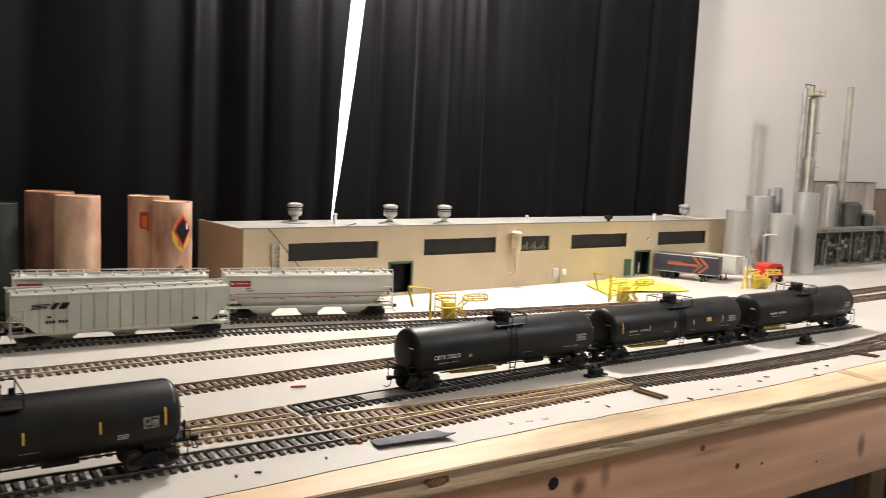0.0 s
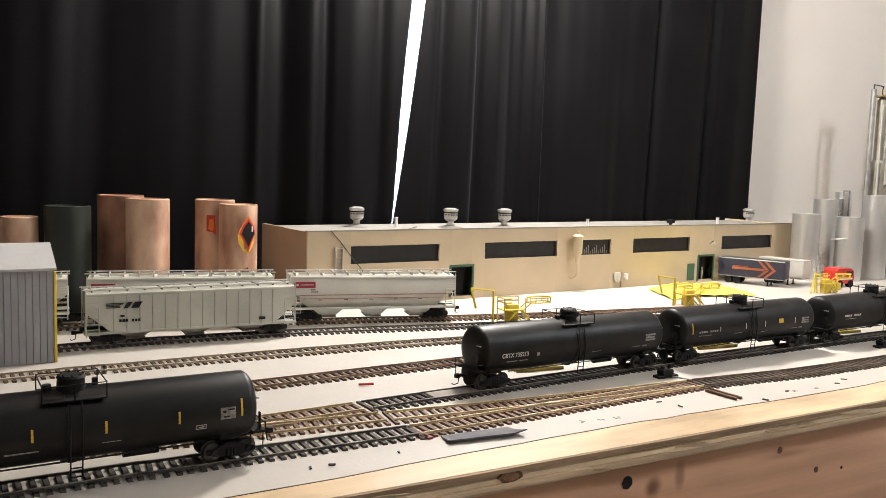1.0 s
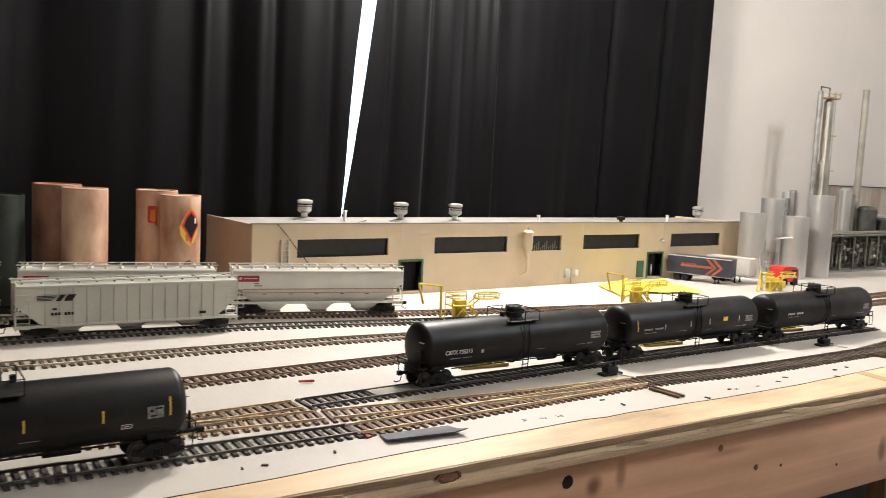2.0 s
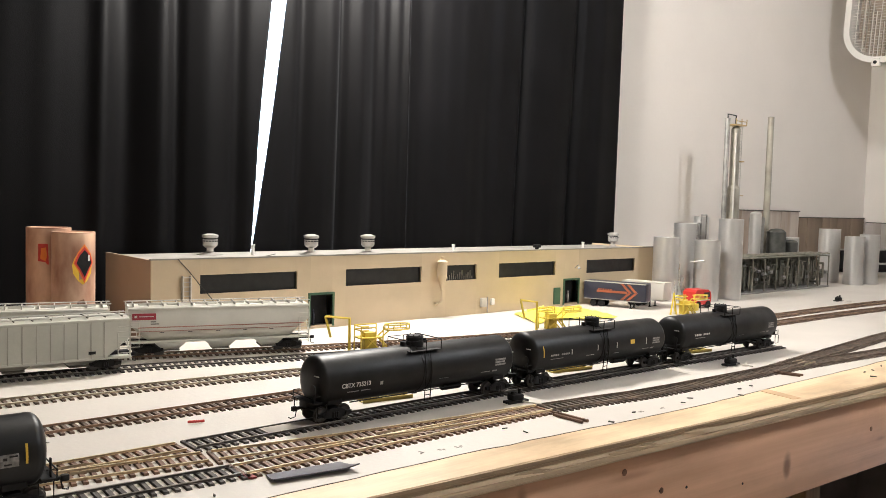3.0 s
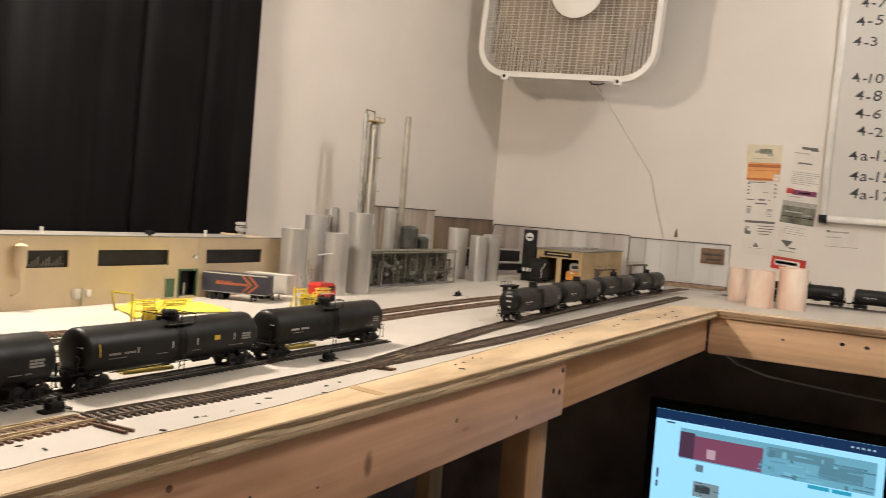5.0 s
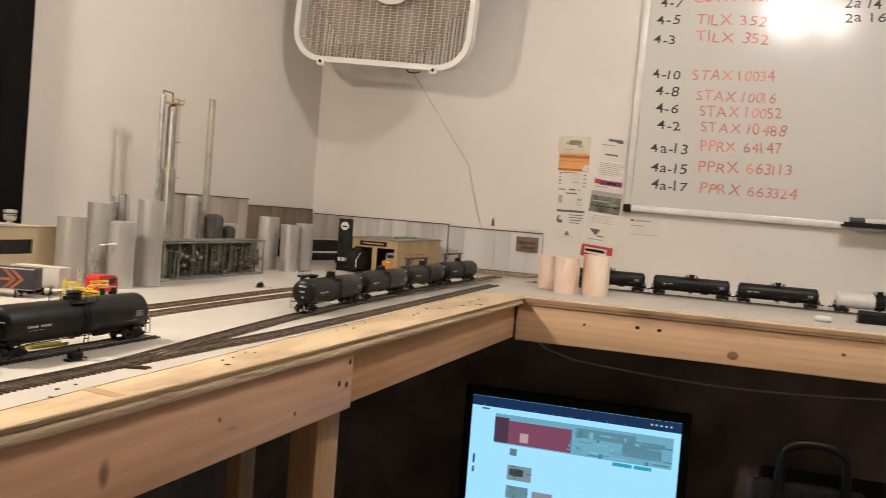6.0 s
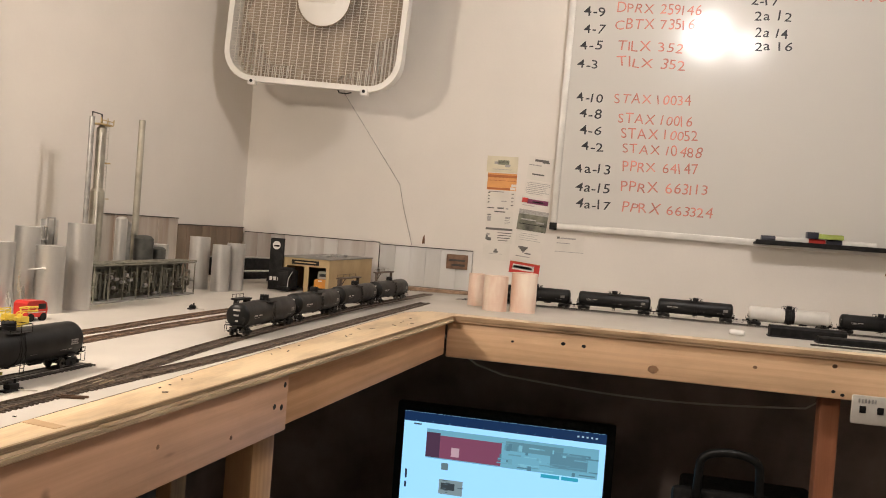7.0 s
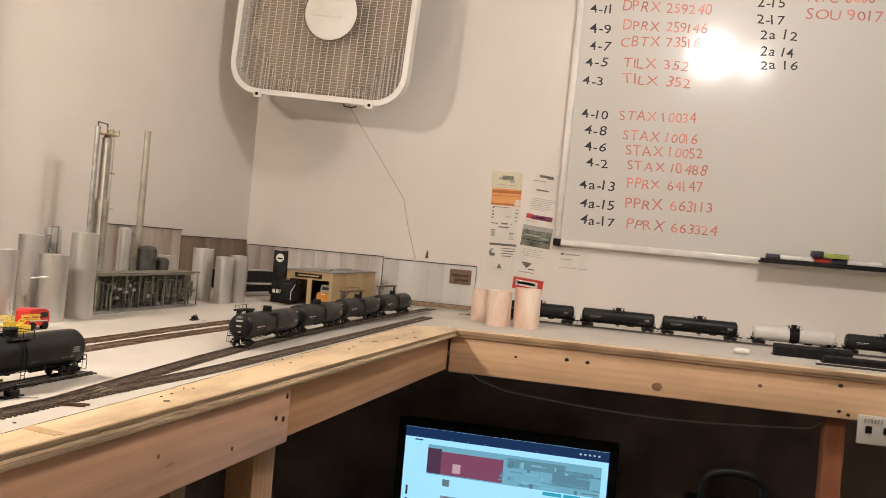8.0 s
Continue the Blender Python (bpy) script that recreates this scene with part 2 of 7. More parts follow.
# ---- building helpers ----
class MB:
    """Collects verts and faces of one mesh."""

    def __init__(self):
        self.v, self.f = [], []

    def add(self, verts, faces, m=None):
        k = len(self.v)
        self.v += [tuple(m @ Vector(p)) for p in verts] if m else [tuple(p) for p in verts]
        self.f += [tuple(i + k for i in f) for f in faces]
        return self

    def box(self, x0, x1, y0, y1, z0, z1, c=0.0, m=None):
        """A box; c chamfers all its edges."""
        if not c:
            v = [(x, y, z) for x in (x0, x1) for y in (y0, y1) for z in (z0, z1)]
            return self.add(v, [(0, 1, 3, 2), (4, 6, 7, 5), (0, 4, 5, 1), (2, 3, 7, 6), (0, 2, 6, 4), (1, 5, 7, 3)], m)
        bm = bmesh.new()
        bmesh.ops.create_cube(bm, size=1)
        for q in bm.verts:
            q.co = ((x0 + x1) / 2 + q.co.x * (x1 - x0), (y0 + y1) / 2 + q.co.y * (y1 - y0), (z0 + z1) / 2 + q.co.z * (z1 - z0))
        bmesh.ops.bevel(bm, geom=bm.edges[:], offset=c, segments=2, profile=0.5, affect="EDGES")
        bm.verts.index_update()
        self.add([q.co.copy() for q in bm.verts], [[q.index for q in f.verts] for f in bm.faces], m)
        bm.free()
        return self

    def cyl(self, a, b, r, n=16, r2=None, caps=True):
        a, b = Vector(a), Vector(b)
        q = (b - a).to_track_quat("Z", "Y").to_matrix()
        r2 = r if r2 is None else r2
        ring = [Vector((math.cos(2 * math.pi * i / n), math.sin(2 * math.pi * i / n), 0)) for i in range(n)]
        v = [a + q @ (p * r) for p in ring] + [b + q @ (p * r2) for p in ring]
        f = [(i, (i + 1) % n, n + (i + 1) % n, n + i) for i in range(n)]
        if caps:
            f += [tuple(range(n - 1, -1, -1)), tuple(range(n, 2 * n))]
        return self.add(v, f)

    def tube(self, pts, r, n=6):
        pts = [Vector(p) for p in pts]
        v, f, side = [], [], None
        for i, p in enumerate(pts):
            a, b = pts[max(0, i - 1)], pts[min(len(pts) - 1, i + 1)]
            d = ((p - a).normalized() + (b - p).normalized()).normalized() if 0 < i < len(pts) - 1 else (b - a).normalized()
            if side is None:
                side = d.orthogonal().normalized()
            side = (side - d * side.dot(d)).normalized()
            up = d.cross(side)
            v += [p + (side * math.cos(2 * math.pi * k / n) + up * math.sin(2 * math.pi * k / n)) * r for k in range(n)]
        for i in range(len(pts) - 1):
            f += [(i * n + k, i * n + (k + 1) % n, (i + 1) * n + (k + 1) % n, (i + 1) * n + k) for k in range(n)]
        f += [tuple(range(n - 1, -1, -1)), tuple(range(len(v) - n, len(v)))]
        return self.add(v, f)

    def lathe(self, prof, n=28, m=None):
        """prof: (along, radius) round the x axis."""
        v, f = [], []
        for x, r in prof:
            v += [(x, r * math.cos(2 * math.pi * i / n), r * math.sin(2 * math.pi * i / n)) for i in range(n)]
        for k in range(len(prof) - 1):
            f += [(k * n + i, (k + 1) * n + i, (k + 1) * n + (i + 1) % n, k * n + (i + 1) % n) for i in range(n)]
        f += [tuple(range(n)), tuple(range(len(v) - 1, len(v) - 1 - n, -1))]
        return self.add(v, f, m)

    def prism(self, poly, a0, a1, axis="z", m=None):
        """A closed outline pushed along an axis; outline in the other two axes, in order."""
        n = len(poly)
        put = {"z": lambda p, a: (p[0], p[1], a), "y": lambda p, a: (p[0], a, p[1]), "x": lambda p, a: (a, p[0], p[1])}[axis]
        v = [put(p, a0) for p in poly] + [put(p, a1) for p in poly]
        f = [(i, (i + 1) % n, n + (i + 1) % n, n + i) for i in range(n)] + [tuple(range(n - 1, -1, -1)), tuple(range(n, 2 * n))]
        return self.add(v, f, m)


def mesh(name, mb, material, smooth=True, angle=38):
    me = bpy.data.meshes.new(name)
    me.from_pydata(mb.v, [], mb.f)
    bm = bmesh.new()
    bm.from_mesh(me)
    bmesh.ops.recalc_face_normals(bm, faces=bm.faces[:])
    bm.to_mesh(me)
    bm.free()
    me.materials.append(material)
    if smooth:
        me.shade_smooth()
        me.set_sharp_from_angle(angle=radians(angle))
    return me


def part(name, mb, material, parent, label="", at=None):
    ob = new(name, mesh(name, mb, material))
    ob.parent = parent
    if at is not None:
        ob.matrix_basis = at
    return tagged(ob, label)


def thing(name, x, y, z, label, category, group="", rz=0.0, kind=""):
    ob = new(name)
    ob.empty_display_size = 0.02
    ob.matrix_basis = pose(x, y, z + TZ, 0, 0, rz)
    return tagged(ob, label, category, group, kind)


def solid(name, mb, material, label, category="", kind="", group="", at=None):
    """A top-level thing of one mesh, in coordinates over the layout's top unless at is given."""
    ob = new(name, mesh(name, mb, material))
    ob.matrix_basis = at if at is not None else pose(0, 0, TZ)
    return tagged(ob, label, category, group, kind)


# ---- the room ----
XR, YB, XL, YF, ZC = 2.60, 1.10, -1.7, -2.3, 1.32
FZ = -TZ
solid("floor", MB().box(XL - 0.1, XR + 0.1, YF - 0.1, YB + 0.5, FZ - 0.1, FZ), M["floor"], "grey concrete floor under the bench", kind="structure")
# ceiling, west and south wall are unseen and added as light bouncers
solid("ceiling", MB().box(XL - 0.1, XR + 0.1, YF - 0.1, YB + 0.1, ZC, ZC + 0.1), M["ceil"], "unseen ceiling, kept pale to bounce light", kind="structure")
solid("wall_east", MB().box(XR, XR + 0.1, YF, YB, FZ, ZC), M["wall"], "off-white painted plaster wall", kind="structure")
solid("wall_west", MB().box(XL - 0.1, XL, YF, YB, FZ, ZC), M["far_wall"], "unseen wall, kept pale to bounce light", kind="structure")
solid("wall_south", MB().box(XL - 0.1, XR + 0.1, YF - 0.1, YF, FZ, ZC), M["far_wall"], "unseen wall, kept pale to bounce light", kind="structure")
WX0, WX1, WZ0, WZ1 = 0.15, 1.15, -0.05, 0.95
nw = MB().box(XL - 0.1, WX0, YB, YB + 0.1, FZ, ZC).box(WX1, XR + 0.1, YB, YB + 0.1, FZ, ZC)
nw.box(WX0, WX1, YB, YB + 0.1, FZ, WZ0).box(WX0, WX1, YB, YB + 0.1, WZ1, ZC)
solid("wall_north", nw, M["wall"], "unseen wall, kept pale to bounce light behind the curtain", kind="structure")


# ---- the bench ----
def front(x):
    return 0.3630 - 0.060 * (x - 0.526)


XB = 1.93  # front edge of the cross bench
XS = -1.4
top = MB().prism([(XS, front(XS)), (XB, front(XB)), (XB, -1.9), (XR - 0.005, -1.9), (XR - 0.005, YB - 0.005), (XS, YB - 0.005)], -0.0150, -0.0005)
BENCH = solid("bench_top", top, M["ply"], "plywood bench top with splintered front edge", "bench top", kind="structure")


def fascia(name, x0, x1, back, z0, material, label):
    L = math.hypot(x1 - x0, front(x1) - front(x0))
    ang = math.degrees(math.atan2(front(x1) - front(x0), x1 - x0))
    mb = MB().box(0, L, back, back + 0.036, z0, -0.0152, 0.003)
    return solid(name, mb, material, label, "board", at=pose(x0, front(x0), TZ, 0, 0, ang))


fascia("fascia_board", XS, 1.150, 0.004, -0.087, M["pine"], "pine two-by-four nailed under the bench edge")
fascia("fascia_board", 1.152, XB + 0.004, 0.016, -0.087, M["pine_o"], "orange-tinted pine two-by-four under the bench edge")
solid("fascia_board", MB().box(XB + 0.006, XB + 0.042, -1.9, front(XB) + 0.0125, -0.092, -0.0152, 0.003), M["pine_y"], "knotty pine two-by-four along the cross bench", "board")


EDGE_X = [XS, 0.0, 0.2, 0.4, 0.56, 0.7, 0.85, 1.09, 1.32, 1.65, XB]
EDGE_Y = [0.446, 0.415, 0.406, 0.406, 0.394, 0.389, 0.390, 0.390, 0.386, 0.383, 0.379]


def white_edge(x):
    return float(np.interp(x, EDGE_X, EDGE_Y)) + 0.003 * noise.noise(Vector((6 * x, 2, 0))) + 0.0016 * noise.noise(Vector((40 * x, 5, 0)))


xs = [XS + i * (XB - 0.03 - XS) / 160 for i in range(161)]
sheet = [(x, white_edge(x)) for x in xs] + [(XB + 0.045, front(XB) + 0.06), (XB + 0.05, -1.9), (XR - 0.006, -1.9), (XR - 0.006, YB - 0.006), (XS, YB - 0.006)]
solid("layout_surface", MB().prism(sheet, -0.0005, 0.0), M["white_top"], "off-white painted board of the model railway", "layout board", kind="structure")
rim = MB()
for i, x in enumerate(xs):
    w = 0.0001 + 0.0007 * max(0.0, 0.25 + noise.noise(Vector((30 * x, 8, 0))))
    rim.v += [(x, white_edge(x) - w, -0.0006), (x, white_edge(x) + 0.0001, -0.0006), (x, white_edge(x) + 0.0001, -0.0001), (x, white_edge(x) - 0.4 * w, -0.0003)]
for i in range(len(xs) - 1):
    rim.f += [(4 * i + j, 4 * i + (j + 1) % 4, 4 * i + 4 + (j + 1) % 4, 4 * i + 4 + j) for j in range(4)]
part("torn_edge", rim, M["tie_rust"], BENCH, "torn brown edge of the painted board")

# ---- the long factory ----
BX0, BX1, BY, BD, BH = 0.383, 1.297, 0.90, 0.145, 0.0905


def factory():
    t = thing("factory_building", BX0, BY, 0, "long low tan model factory with dark strip windows", "model building")
    L = BX1 - BX0
    wins = [(0.056, 0.181), (0.252, 0.376), (0.420, 0.479), (0.524, 0.648), (0.724, 0.852)]
    z0, z1 = 0.051, 0.0725
    doors = [(0.200, 0.232, 0.042), (0.671, 0.704, 0.041)]
    cuts = sorted([(a, b, z0, z1) for a, b in wins] + [(a, b, 0.004, h) for a, b, h in doors])
    xsx = sorted({0, L, *[c for a, b, _, _ in cuts for c in (a, b)]})
    for a, b in zip(xsx, xsx[1:]):
        mid = (a + b) / 2
        holes = sorted((q[2], q[3]) for q in cuts if q[0] < mid < q[1])
        z = 0.0
        for h0, h1 in holes + [(BH, BH)]:
            if h0 > z:
                part("wall_panel", MB().box(a, b, 0, 0.003, z, h0), M["tan"], t)
            z = h1
    part("end_wall", MB().box(0, 0.003, 0.0031, BD, 0, BH), M["tan_dark"], t, "brown card end wall")
    part("end_wall", MB().box(L - 0.003, L, 0.0031, BD, 0, BH), M["tan"], t)
    part("back_wall", MB().box(0.0031, L - 0.0031, BD - 0.003, BD, 0, BH - 0.0032), M["tan"], t)
    part("roof", MB().box(0.0032, L - 0.0032, 0.0032, BD - 0.0032, BH - 0.006, BH - 0.003), M["roof_grey"], t, "grey flat roof")
    part("parapet_cap", MB().box(-0.001, L + 0.001, -0.001, 0.0045, BH, BH + 0.0016), M["roof_grey"], t)
    for a, b in wins:
        wd = part("window", MB().box(a, b, 0.004, 0.0052, z0, z1), M["black_glass"], t, "long dark strip window")
        fr = MB()
        for k in (z0, z1 - 0.0008):
            fr.box(a, b, 0.0022, 0.0038, k, k + 0.0008)
        part("window_frame", fr, M["black_flat"], wd)
        if b - a < 0.08:
            for k in range(13):
                xk = a + 0.006 + (b - a - 0.012) * k / 12
                part("stored_rod", MB().box(xk - 0.0004, xk + 0.0004, 0.0030, 0.0039, z0 + 0.001, z0 + 0.005 + 0.0028 * ((k * 5) % 4)), M["grey_road"], wd)
    for a, b, h in doors:
        # a black sheet behind the opening stands in for the unlit inside
        d = part("door", MB().box(a, b, 0.012, 0.0135, 0.004, h), M["black_flat"], t, "black panel for the shade inside the open doorway")
        f = MB().box(a - 0.003, a, -0.0012, 0.004, 0.002, h + 0.003).box(b, b + 0.003, -0.0012, 0.004, 0.002, h + 0.003).box(a, b, -0.0012, 0.004, h, h + 0.003)
        part("door_frame", f, M["green"], d, "green door frame")
    return t


factory()

# ---- window and curtain ----
wt = thing("window_1", 0, YB, 0, "white framed window behind the black curtain", "window", kind="structure")
fr = MB().box(WX0, WX0 + 0.04, 0.03, 0.07, WZ0, WZ1, 0.003).box(WX1 - 0.04, WX1, 0.03, 0.07, WZ0, WZ1, 0.003)
fr.box(WX0 + 0.04, WX1 - 0.04, 0.03, 0.07, WZ0, WZ0 + 0.04, 0.003).box(WX0 + 0.04, WX1 - 0.04, 0.03, 0.07, WZ1 - 0.04, WZ1, 0.003)
part("window_frame", fr, M["white_paint"], wt)
pane_m = bpy.data.materials.new("window_glass")
pane_m.use_nodes = True
pane_m.node_tree.nodes["Principled BSDF"].inputs["Transmission Weight"].default_value = 1.0
pane_m.node_tree.nodes["Principled BSDF"].inputs["Roughness"].default_value = 0.02
pn = part("pane", MB().box(WX0 + 0.04, WX1 - 0.04, 0.048, 0.052, WZ0 + 0.04, WZ1 - 0.04), pane_m, wt)
pn.visible_shadow = False


def glow(name, colour, strength):
    m = bpy.data.materials.new(name)
    m.use_nodes = True
    p = m.node_tree.nodes["Principled BSDF"]
    p.inputs["Base Color"].default_value = (*[0.5 * c for c in colour], 1)
    p.inputs["Emission Color"].default_value, p.inputs["Emission Strength"].default_value = (*colour, 1), strength
    p.inputs["Roughness"].default_value = 0.5
    return m


solid("backdrop", MB().box(-1.0, 2.4, YB + 0.9, YB + 0.92, -0.6, 1.4), glow("bright_daylight", (0.86, 0.95, 1.0), 7.0), "pale daylight outside the window", kind="structure")

M["curtain"] = mat("black_curtain", (0.0032, 0.0030, 0.0033), 0.5, var=0.2, scale=8, bump=0.3, fine=900, relief=0.0004, spec=0.09)
cloth = M["curtain"].node_tree.nodes["Principled BSDF"]
cloth.inputs["Sheen Weight"].default_value, cloth.inputs["Sheen Roughness"].default_value, cloth.inputs["Sheen Tint"].default_value = 0.05, 0.30, (0.9, 0.93, 1.0, 1)
M["hem"] = mat("white_curtain_edge", (0.62, 0.59, 0.55), 0.8, var=0.05)


# folds: place along the wall, depth (towards the wall is plus), width
FOLDS = [(-1.1, 0.02, 0.05), (-0.9, -0.015, 0.05), (-0.6, 0.02, 0.04), (-0.3, 0.02, 0.03), (0.188, 0.010, 0.030), (0.305, -0.004, 0.05), (0.378, -0.016, 0.012),
         (0.410, 0.026, 0.020), (0.455, -0.012, 0.012), (0.477, 0.014, 0.009), (0.522, -0.015, 0.028), (0.566, 0.020, 0.013),
         (0.660, 0.020, 0.013), (0.700, -0.012, 0.016), (0.726, 0.013, 0.007), (0.756, -0.015, 0.015), (0.797, 0.020, 0.018), (0.822, 0.012, 0.009), (0.851, -0.014, 0.0055),
         (0.883, 0.010, 0.018), (0.964, -0.014, 0.05), (1.035, 0.007, 0.02), (1.120, 0.020, 0.010), (1.187, -0.009, 0.03), (1.254, 0.020, 0.011), (1.32, -0.010, 0.02)]


def drape(x, seed):
    """Depth of the hanging folds at x."""
    d = 0.52 * sum(a * math.exp(-((x - c) / w) ** 2) for c, a, w in FOLDS)
    return d + 0.003 * noise.noise(Vector((30.0 * x, seed, 0)))


def curtain(name, left, right, seed, label):
    mb = MB()
    nx, nz = 640, 70
    z0, z1 = 0.003, 1.10
    rows = []
    for side in (0.0, 0.0022):
        grid = []
        for k in range(nz + 1):
            z = z0 + (z1 - z0) * k / nz
            a, b = left(z), right(z)
            line = []
            for i in range(nx + 1):
                u = i / nx
                x = a + (b - a) * u
                sway = 0.85 + 0.25 * math.sin(2.3 * z + seed + 4 * x)
                y = min(1.094, 1.066 + drape(x + 0.006 * math.sin(3 * z + seed + 9 * x) - 0.02 * (z - 0.25), seed) * sway) + side
                line.append((x, y, z))
            grid.append(line)
        rows.append(grid)
    w = nx + 1
    for g in rows:
        for line in g:
            mb.v += line
    off = w * (nz + 1)
    for s in (0, off):
        for k in range(nz):
            for i in range(nx):
                q = s + k * w + i
                mb.f.append((q, q + 1, q + w + 1, q + w))
    for k in range(nz):
        for i in (0, nx):
            q = k * w + i
            mb.f.append((q, q + w, q + w + off, q + off))
    ob = new(name, mesh(name, mb, M["curtain"], True, 80))
    ob.matrix_basis = pose(0, 0, TZ)
    return tagged(ob, label, "curtain")


curtain("curtain", lambda z: -1.5, lambda z: 0.5860 + 0.081 * (z - 0.092) + 0.0015 * math.sin(17 * z), 0.7, "black blackout curtain hanging in soft folds")
curtain("curtain", lambda z: 0.5872 + 0.142 * (z - 0.092) + 0.003 * math.sin(9 * z - 0.8) + 0.002, lambda z: 1.383 + 0.010 * z, 3.9, "black blackout curtain with a slit of daylight beside it")
solid("curtain_lining", MB().box(1.350, 1.390, 1.085, 1.091, 0.003, 1.10, 0.002), M["hem"], "white edge of the curtain lining", "curtain edge")


# ---- track ----
def smooth(pts, step):
    """Points at even steps along a soft line through pts (x, y, z)."""
    P = [Vector(p if len(p) == 3 else (*p, 0.0)) for p in pts]
    P = [2 * P[0] - P[1]] + P + [2 * P[-1] - P[-2]]
    fine = []
    for a, b, c, d in zip(P, P[1:], P[2:], P[3:]):
        for i in range(40):
            t = i / 40
            fine.append(0.5 * (2 * b + (c - a) * t + (2 * a - 5 * b + 4 * c - d) * t * t + (3 * b - a - 3 * c + d) * t ** 3))
    fine.append(P[-2])
    out, left = [fine[0]], step
    for p, q in zip(fine, fine[1:]):
        d = (q - p).length
        while d >= left and d > 0:
            p = p + (q - p) * (left / d)
            out.append(p.copy())
            d = (q - p).length
            left = step
        left -= d
    return out


TIE_MESH = {}
TRACKS = []
WEB = {"rail_dark": "web_dark", "rail_mud": "rail_mud", "rail_rust": "rail_rust", "rail_brass": "web_brass", "rail_nickel": "web_nickel"}


def tie_mesh(kind, length=0.028):
    key = (kind, length)
    if key not in TIE_MESH:
        mb = MB()
        a, b = 0.0016, 0.0013
        h = length / 2
        mb.add([(-a, -h, 0), (a, -h, 0), (a, h, 0), (-a, h, 0), (-b, -h + 0.0004, 0.0014), (b, -h + 0.0004, 0.0014), (b, h - 0.0004, 0.0014), (-b, h - 0.0004, 0.0014)],
               [(3, 2, 1, 0), (4, 5, 6, 7), (0, 1, 5, 4), (1, 2, 6, 5), (2, 3, 7, 6), (3, 0, 4, 7)])
        for s in (-0.0083, 0.0083):
            mb.box(-0.0007, 0.0007, s - 0.0013, s + 0.0013, 0.0014, 0.0017)
        TIE_MESH[key] = mesh("tie", mb, M[kind], smooth=False)
    return TIE_MESH[key]


def track(pts, rail, tie, label, loose=True, tie_len=0.028, group="tracks of the yard"):
    line = smooth(pts, 0.0064)
    t = thing("track", line[0].x, line[0].y, 0, label, "model track", group)
    o = Vector((line[0].x, line[0].y, 0))
    dirs = []
    for i, p in enumerate(line):
        a, b = line[max(0, i - 1)], line[min(len(line) - 1, i + 1)]
        dirs.append((b - a).normalized())
    for s in (-1, 1):
        mb = MB()
        prof = [(-0.0008, 0.0014), (0.0008, 0.0014), (0.0008, 0.0016), (0.00028, 0.0018), (0.00028, 0.0025), (0.00045, 0.0026), (0.00045, 0.0030), (-0.00045, 0.0030), (-0.00045, 0.0026), (-0.00028, 0.0025), (-0.00028, 0.0018), (-0.0008, 0.0016)]
        n = len(prof)
        for p, d in zip(line, dirs):
            side = Vector((-d.y, d.x, 0)).normalized()
            c = p - o + side * s * 0.0088
            mb.v += [tuple(c + side * a + Vector((0, 0, z))) for a, z in prof]
        for k in range(len(line) - 1):
            mb.f += [(k * n + i, k * n + (i + 1) % n, (k + 1) * n + (i + 1) % n, (k + 1) * n + i) for i in range(n)]
        ob = part("rail", mb, M[WEB[rail]], t)
        ob.data.materials.append(M[rail])
        for f in ob.data.polygons:
            if f.index % n in (5, 6, 7):
                f.material_index = 1
    TRACKS.append((t, line, dirs, o, tie, tie_len, loose))
    return t


def T5(x):
    return float(np.interp(x, (0.262, 0.45, 0.60, 0.985), (0.5170, 0.5190, 0.5172, 0.5053)))


track([(-0.5, 0.545), (0.0, 0.525), (0.10, 0.519), (0.18, 0.5165), (0.26, 0.5165)], "rail_brass", "tie_brown", "brass-railed turnout track on brown ties")
track([(0.262, T5(0.262)), (0.45, T5(0.45)), (0.60, T5(0.60)), (0.985, T5(0.985))], "rail_dark", "tie_dark", "weathered dark model track under the tank cars")
track([(-0.5, 0.478), (0.03, 0.467), (0.11, 0.463), (0.20, 0.4575), (0.262, 0.4535)], "rail_dark", "tie_dark", "weathered dark model track beside the bench edge")
track([(0.264, 0.4534), (0.336, 0.4528), (0.43, 0.4530), (0.53, 0.4532)], "rail_brass", "tie_brown", "brass-railed turnout track on brown ties")
track([(0.08, 0.512), (0.16, 0.501), (0.21, 0.494), (0.2622, 0.4872)], "rail_brass", "tie_brown", "diverging brass-railed turnout track on brown ties")
track([(0.2640, 0.4869), (0.30, 0.481), (0.34, 0.475), (0.40, 0.467), (0.46, 0.460), (0.52, 0.4545)], "rail_brass", "tie_brown", "diverging brass-railed turnout track on brown ties")
track([(0.532, 0.4531), (0.575, 0.448), (0.63, 0.4405), (0.69, 0.4365), (0.75, 0.434), (0.84, 0.431)], "rail_mud", "tie_mud", "weathered dark model track beside the bench edge")
track([(0.842, 0.431), (0.93, 0.440), (1.06, 0.4525), (1.20, 0.4635, 0.0005), (1.35, 0.4695, 0.001), (1.60, 0.470, 0.003), (1.85, 0.4615, 0.006), (2.20, 0.438, 0.008), (2.34, 0.43, 0.008)], "rail_mud", "tie_mud", "muddy brown model track under parked tank cars")
track([(0.846, 0.4305), (0.95, 0.4225), (1.09, 0.411), (1.32, 0.406), (1.65, 0.402), (1.95, 0.397, 0.0005), (2.15, 0.393, 0.001)], "rail_mud", "tie_mud", "muddy dark model track along the bench edge")
track([(-0.5, 0.604), (0.2, 0.604), (0.4, 0.602), (0.7, 0.600), (1.18, 0.606), (1.46, 0.600), (1.75, 0.58), (2.0, 0.56), (2.4, 0.52, 0.004)], "rail_rust", "tie_rust", "rusty-railed model track on brown ties")
